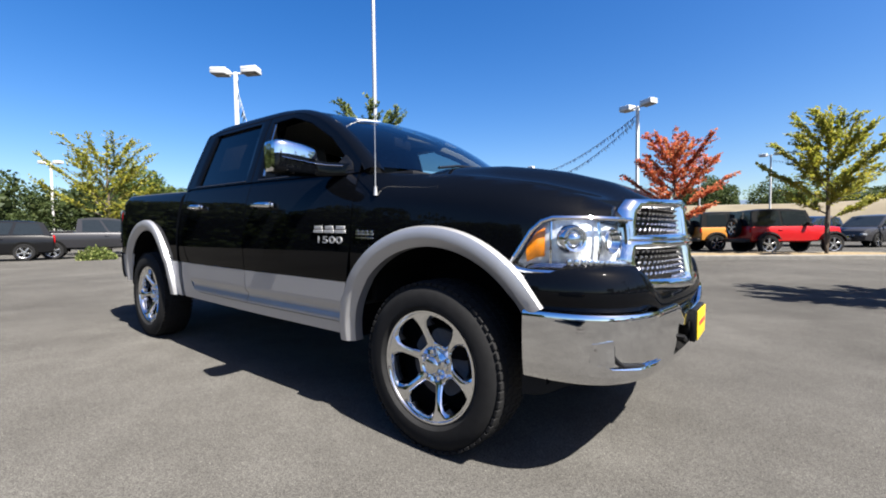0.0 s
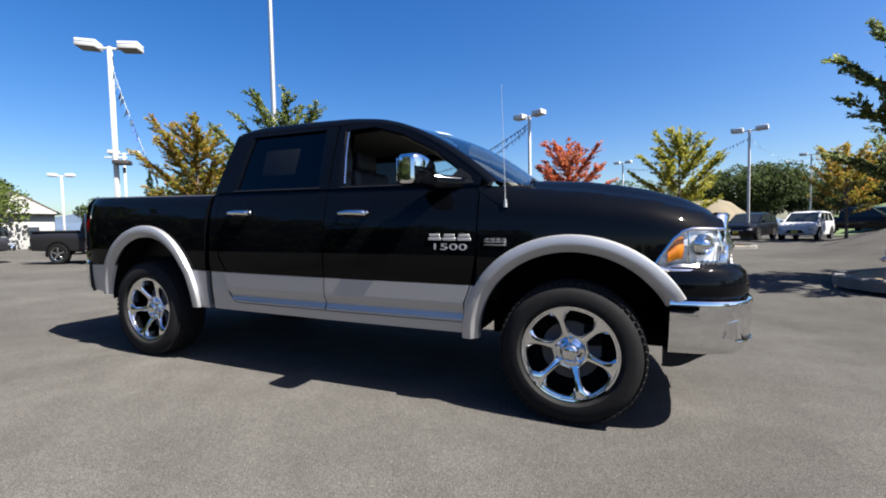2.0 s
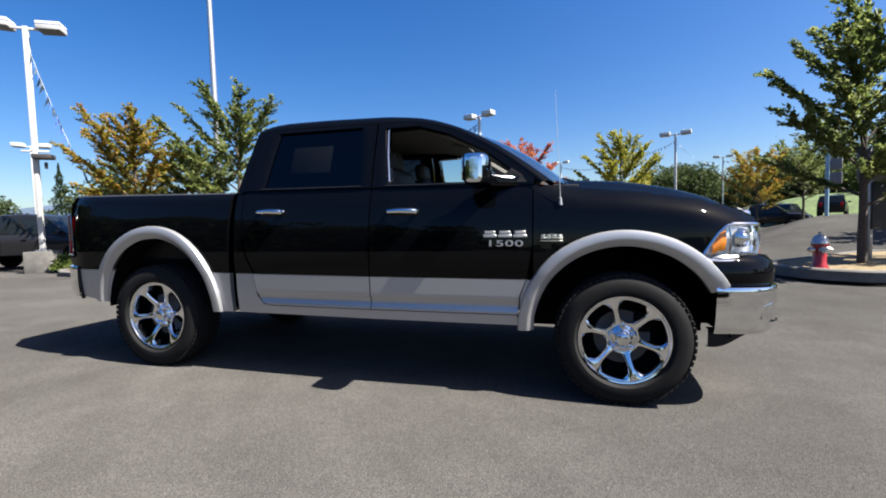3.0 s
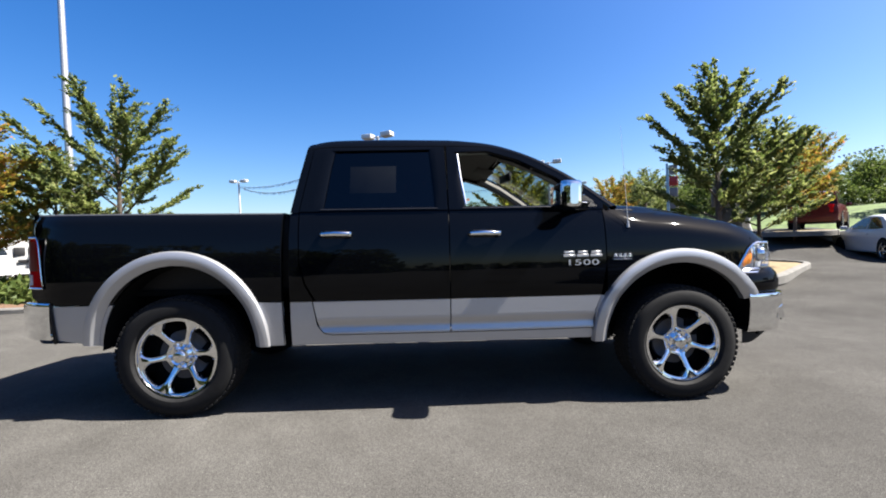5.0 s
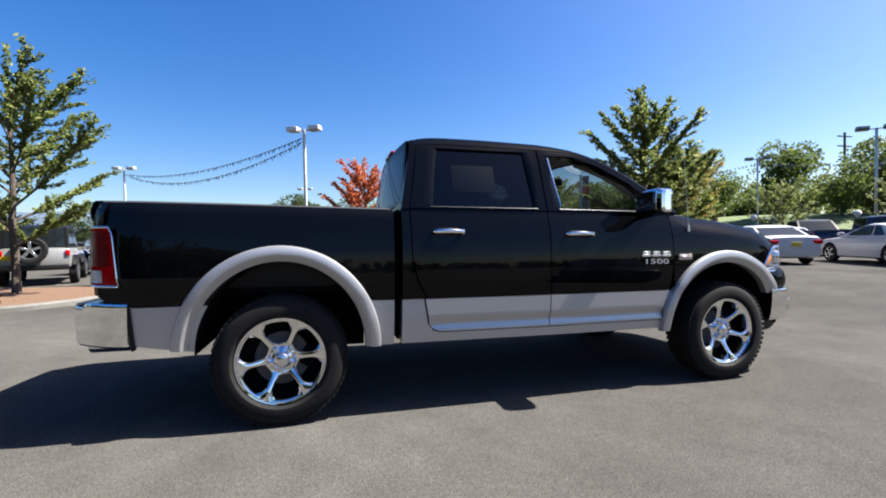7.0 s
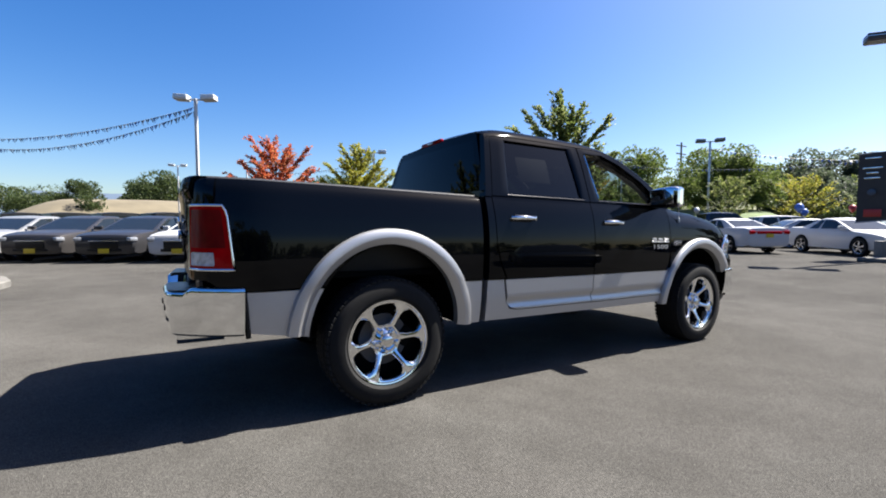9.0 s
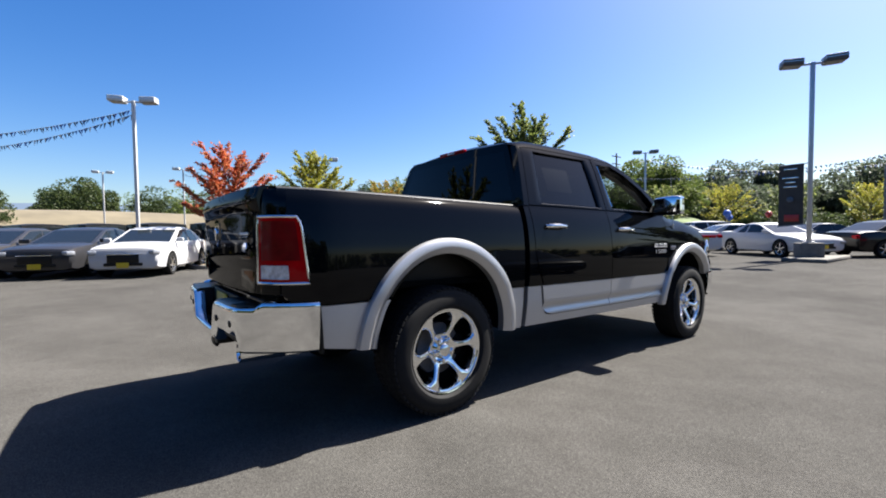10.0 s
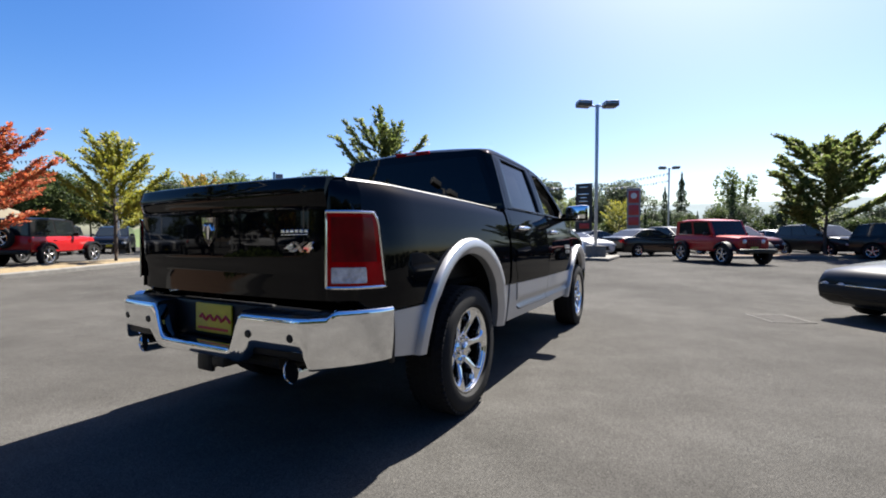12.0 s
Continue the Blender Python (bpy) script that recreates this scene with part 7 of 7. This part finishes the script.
        for u in (0.46,):
            part("door_handle", box((b0 + (b1 - b0) * u, sg * (hw + 0.0), zb - 0.13), (0.16, 0.04, 0.03), 0.01), pm, t)
    if style == "coupe":
        part("tail_panel", box((rx + 0.015, 0, s["st"][1][2] - 0.17), (0.05, 1.1, 0.12), 0.02), RED_LENS, t)
    gz = fz - 0.16
    g = part("grille", box((fx + 0.005, 0, gz - (0.04 if style == "sedan" else 0)), (0.05, fw * (1.98 if near else 0.98 if style == "sedan" else 0.95), {"jeep": 0.30, "sedan": 0.24, "suv": 0.20}.get(style, 0.17)), 0.02), BLACK_PLASTIC, t)
    if style == "jeep":
        for i in range(7):
            part("grille_slot", box((fx + 0.02, -0.27 + 0.09 * i, gz), (0.04, 0.035, 0.26), 0.006, 1), pm, g)
        part("front_bumper", box((fx + 0.18, 0, 0.56), (0.18, 1.55, 0.16), 0.03), BLACK_PLASTIC, t)
        part("rear_bumper", box((rx - 0.10, 0, 0.55), (0.16, 1.55, 0.16), 0.03), BLACK_PLASTIC, t)
        if spare:
            k = (round(r, 3), 0.21)
            da, db, dc = WHEEL_CACHE[k]
            a = new("spare_wheel", da)
            b = new("rim", db)
            c = new("rim_back", dc)
            a.parent, b.parent, c.parent = t, a, a
            a.matrix_basis = pose(rx - 0.16, 0.08, 1.08, 0, 0, -90)
    else:
        part("grille_trim", box((fx + 0.012, 0, gz + 0.09), (0.05, fw * 1.05, 0.02), 0.006), CHROME, t)
        part("lower_intake", box((fx - 0.005, 0, s["st"][-1][1] + 0.0), (0.05, fw * 1.2, 0.09), 0.02), BLACK_PLASTIC, t)
    if style == "pickup":
        # dark sheet on the solid deck paints the shade of an open bed
        part("bed_floor_shadow", box((-1.92, 0, 1.245), (1.75, 1.66, 0.012), 0.0), DARK_VOID, t)
        for sg in (-1, 1):
            part("bed_rail", box((-1.92, sg * 0.90, 1.27), (1.85, 0.12, 0.07), 0.02), pm, t)
        part("tailgate", box((-2.84, 0, 1.22), (0.07, 1.7, 0.14), 0.02), pm, t)
        part("rear_bumper", box((-2.92, 0, 0.62), (0.18, 1.8, 0.2), 0.03), CHROME, t)
        part("front_bumper", box((2.87, 0, 0.62), (0.16, 1.75, 0.24), 0.04), CHROME, t)
    if plate_f:
        part("front_plate", box((fx + 0.04, 0, s["st"][-1][1] + (-0.02 if style == "sedan" else 0.04)), (0.02, 0.31, 0.15), 0.004), YELLOW_PLATE, t, "yellow dealer plate")
    if plate_r:
        py_ = 0 if style != "jeep" else 0.62
        part("rear_plate", box((rx - 0.02 if style != "pickup" else rx - 0.16, py_, 0.76 if style != "jeep" else 0.86), (0.02, 0.31, 0.15), 0.004), YELLOW_PLATE, t, "yellow dealer plate")
    if near:
        t.scale.z = 0.90
    return t


WHITE_C = ("white", (0.40, 0.40, 0.41))
BLACK_C = ("black", (0.003, 0.003, 0.0035))
GREY_C = ("grey", (0.038, 0.038, 0.042), 0.4)
SILVER_C = ("silver", (0.3, 0.3, 0.3), 0.5)
RED_C = ("red", (0.28, 0.007, 0.009))
MAROON_C = ("maroon", (0.06, 0.005, 0.008), 0.3)
ORANGE_C = ("sand_orange", (0.32, 0.14, 0.03))
BLUE_C = ("dark_blue", (0.01, 0.02, 0.05), 0.4)
CHARCOAL_C = ("charcoal", (0.020, 0.020, 0.023), 0.3)
WHEEL_DIR = (-0.38, -0.92)

# row of sedans facing the drive
car("sedan", -0.77, 14.23, WHEEL_DIR, WHITE_C, "white four-door sedan with a dark grille, parked in a row", plate_f=True)
car("sedan", -2.70, 15.34, WHEEL_DIR, GREY_C, "dark grey four-door sedan parked in a row", plate_f=True)
car("sedan", -4.65, 16.45, WHEEL_DIR, ("warm_grey", (0.05, 0.047, 0.047), 0.4), "warm dark grey four-door sedan parked in a row", plate_f=True)
car("sedan", -6.60, 17.57, WHEEL_DIR, SILVER_C, "silver four-door sedan parked in a row", plate_f=True)
car("sedan", -8.6, 18.7, WHEEL_DIR, SILVER_C, "silver four-door sedan parked in a row", plate_f=True)
# off-roaders behind the planting bed
JEEP_DIR = (0.81, 0.59)
car("jeep", 4.72, 20.54, JEEP_DIR, RED_C, "red off-roader with a black soft top", roof_paint=BLACK_PLASTIC, category="off-roader", spare=True)
car("jeep", 2.81, 21.97, JEEP_DIR, ORANGE_C, "sand-orange off-roader with a black soft top", roof_paint=BLACK_PLASTIC, category="off-roader", spare=True)
for i, c in enumerate((BLACK_C, GREY_C, ORANGE_C, BLACK_C, WHITE_C)):
    car("jeep", 0.3 - 2.4 * i, 23.8 + 1.6 * i, JEEP_DIR, c, f"{('black', 'grey', 'orange', 'black', 'white')[i]} off-roader parked in the back row", roof_paint=BLACK_PLASTIC, category="off-roader", spare=True)
car("jeep", -8.85, 13.3, (-0.36, 0.93), SILVER_C, "silver off-roader with a dark roof and rear spare wheel", roof_paint=BLACK_PLASTIC, category="off-roader", spare=True, plate_r=True)
# dark cars beyond the yellow tree
for x, y, c, lb in ((5.6, 31.2, BLUE_C, "dark blue sport utility car in the far row"), (8.4, 30.8, GREY_C, "dark grey sport utility car in the far row"), (11.2, 30.4, BLACK_C, "black sport utility car in the far row"), (14.0, 30.0, WHITE_C, "white sport utility car at the end of the row")):
    car("suv", x, y, (-0.50, -0.86), c, lb, plate_f=True)
car("pickup", 18.6, 35.5, (0.85, -0.5), BLACK_C, "black pickup parked beyond the drive", category="pickup truck")
car("suv", 25.9, 41.3, (0.5, 0.86), BLACK_C, "black sport utility car parked up the drive")
car("pickup", 23.0, 43.0, (0.7, 0.7), BLACK_C, "black pickup parked up the drive", category="pickup truck")
# left-hand row
car("suv", -22.0, -0.3, (-0.25, -0.97), BLACK_C, "black sport utility car at the lot's edge")
car("pickup", -21.3, 3.9, (0.25, 0.97), CHARCOAL_C, "dark grey pickup parked at the lot's edge", category="pickup truck")
car("pickup", -14.8, 7.75, (0.92, 0.38), CHARCOAL_C, "dark grey pickup parked behind the lamp post", category="pickup truck", plate_r=True)
car("pickup", -18.6, 12.6, (-0.45, 0.89), CHARCOAL_C, "dark grey pickup parked tail to the drive", category="pickup truck")
car("pickup", -25.5, 13.6, (0.0, 1.0), CHARCOAL_C, "dark grey pickup parked at the lot's edge", category="pickup truck")
car("pickup", -14.6, 12.6, (0.3, 0.95), WHITE_C, "white pickup parked behind the planting bed", category="pickup truck")
# white cars to the front of the truck
AWAY = (0.42, 0.91)
car("sedan", 17.6, 10.4, AWAY, WHITE_C, "white four-door sedan with a full-width red tail lamp", plate_r=True)
car("coupe", 20.0, 7.4, AWAY, WHITE_C, "white two-door coupe with a full-width red tail lamp", plate_r=True)
car("coupe", 22.0, 3.5, (-0.57, -0.82), WHITE_C, "white two-door coupe parked behind a lamp post", plate_f=True)
car("suv", 20.4, 16.4, (0.75, 0.66), MAROON_C, "maroon sport utility car on the upper drive")
car("sedan", 24.5, 14.5, (-0.5, -0.86), WHITE_C, "white sedan facing the drive")
car("pickup", 27.5, 15.5, (-0.6, -0.8), GREY_C, "dark pickup parked in the far row", category="pickup truck")
car("pickup", 26.0, 11.0, (0.75, -0.66), BLUE_C, "dark blue pickup parked in the far row", category="pickup truck")
car("suv", 30.5, 9.0, (0.75, -0.66), WHITE_C, "white sport utility car in the far row")
car("sedan", 26.5, 6.5, (0.75, -0.66), SILVER_C, "silver sedan parked in the far row")
car("sedan", 24.0, -0.2, (0.8, -0.6), BLACK_C, "black sedan parked beside the lamp post")
car("jeep", 19.1, -3.5, (-0.82, -0.57), RED_C, "red off-roader with a red hard top", category="off-roader", plate_f=True)
car("suv", 27.2, -4.6, (-0.75, -0.66), MAROON_C, "maroon sport utility car in the far row")
car("suv", 28.6, -8.8, (-0.85, -0.5), BLACK_C, "black sport utility car under the tree")
car("suv", 25.0, -11.6, (-0.6, -0.8), BLACK_C, "black sport utility car under the tree")
car("suv", 32.0, -1.5, (-0.75, -0.66), GREY_C, "grey sport utility car in the far row")
car("pickup", 38.0, -4.5, (-0.7, -0.7), WHITE_C, "white pickup on the street beyond", category="pickup truck")
car("sedan", 33.0, 4.0, (0.8, -0.6), GREY_C, "grey sedan parked in the far row")
car("sedan", 36.0, -8.0, (-0.8, -0.6), SILVER_C, "silver sedan on the street beyond")
# near black coupe
car("coupe", 6.75, -6.55, (-0.60, 0.80), BLACK_C, "glossy black two-door coupe beside the drain", near=True)
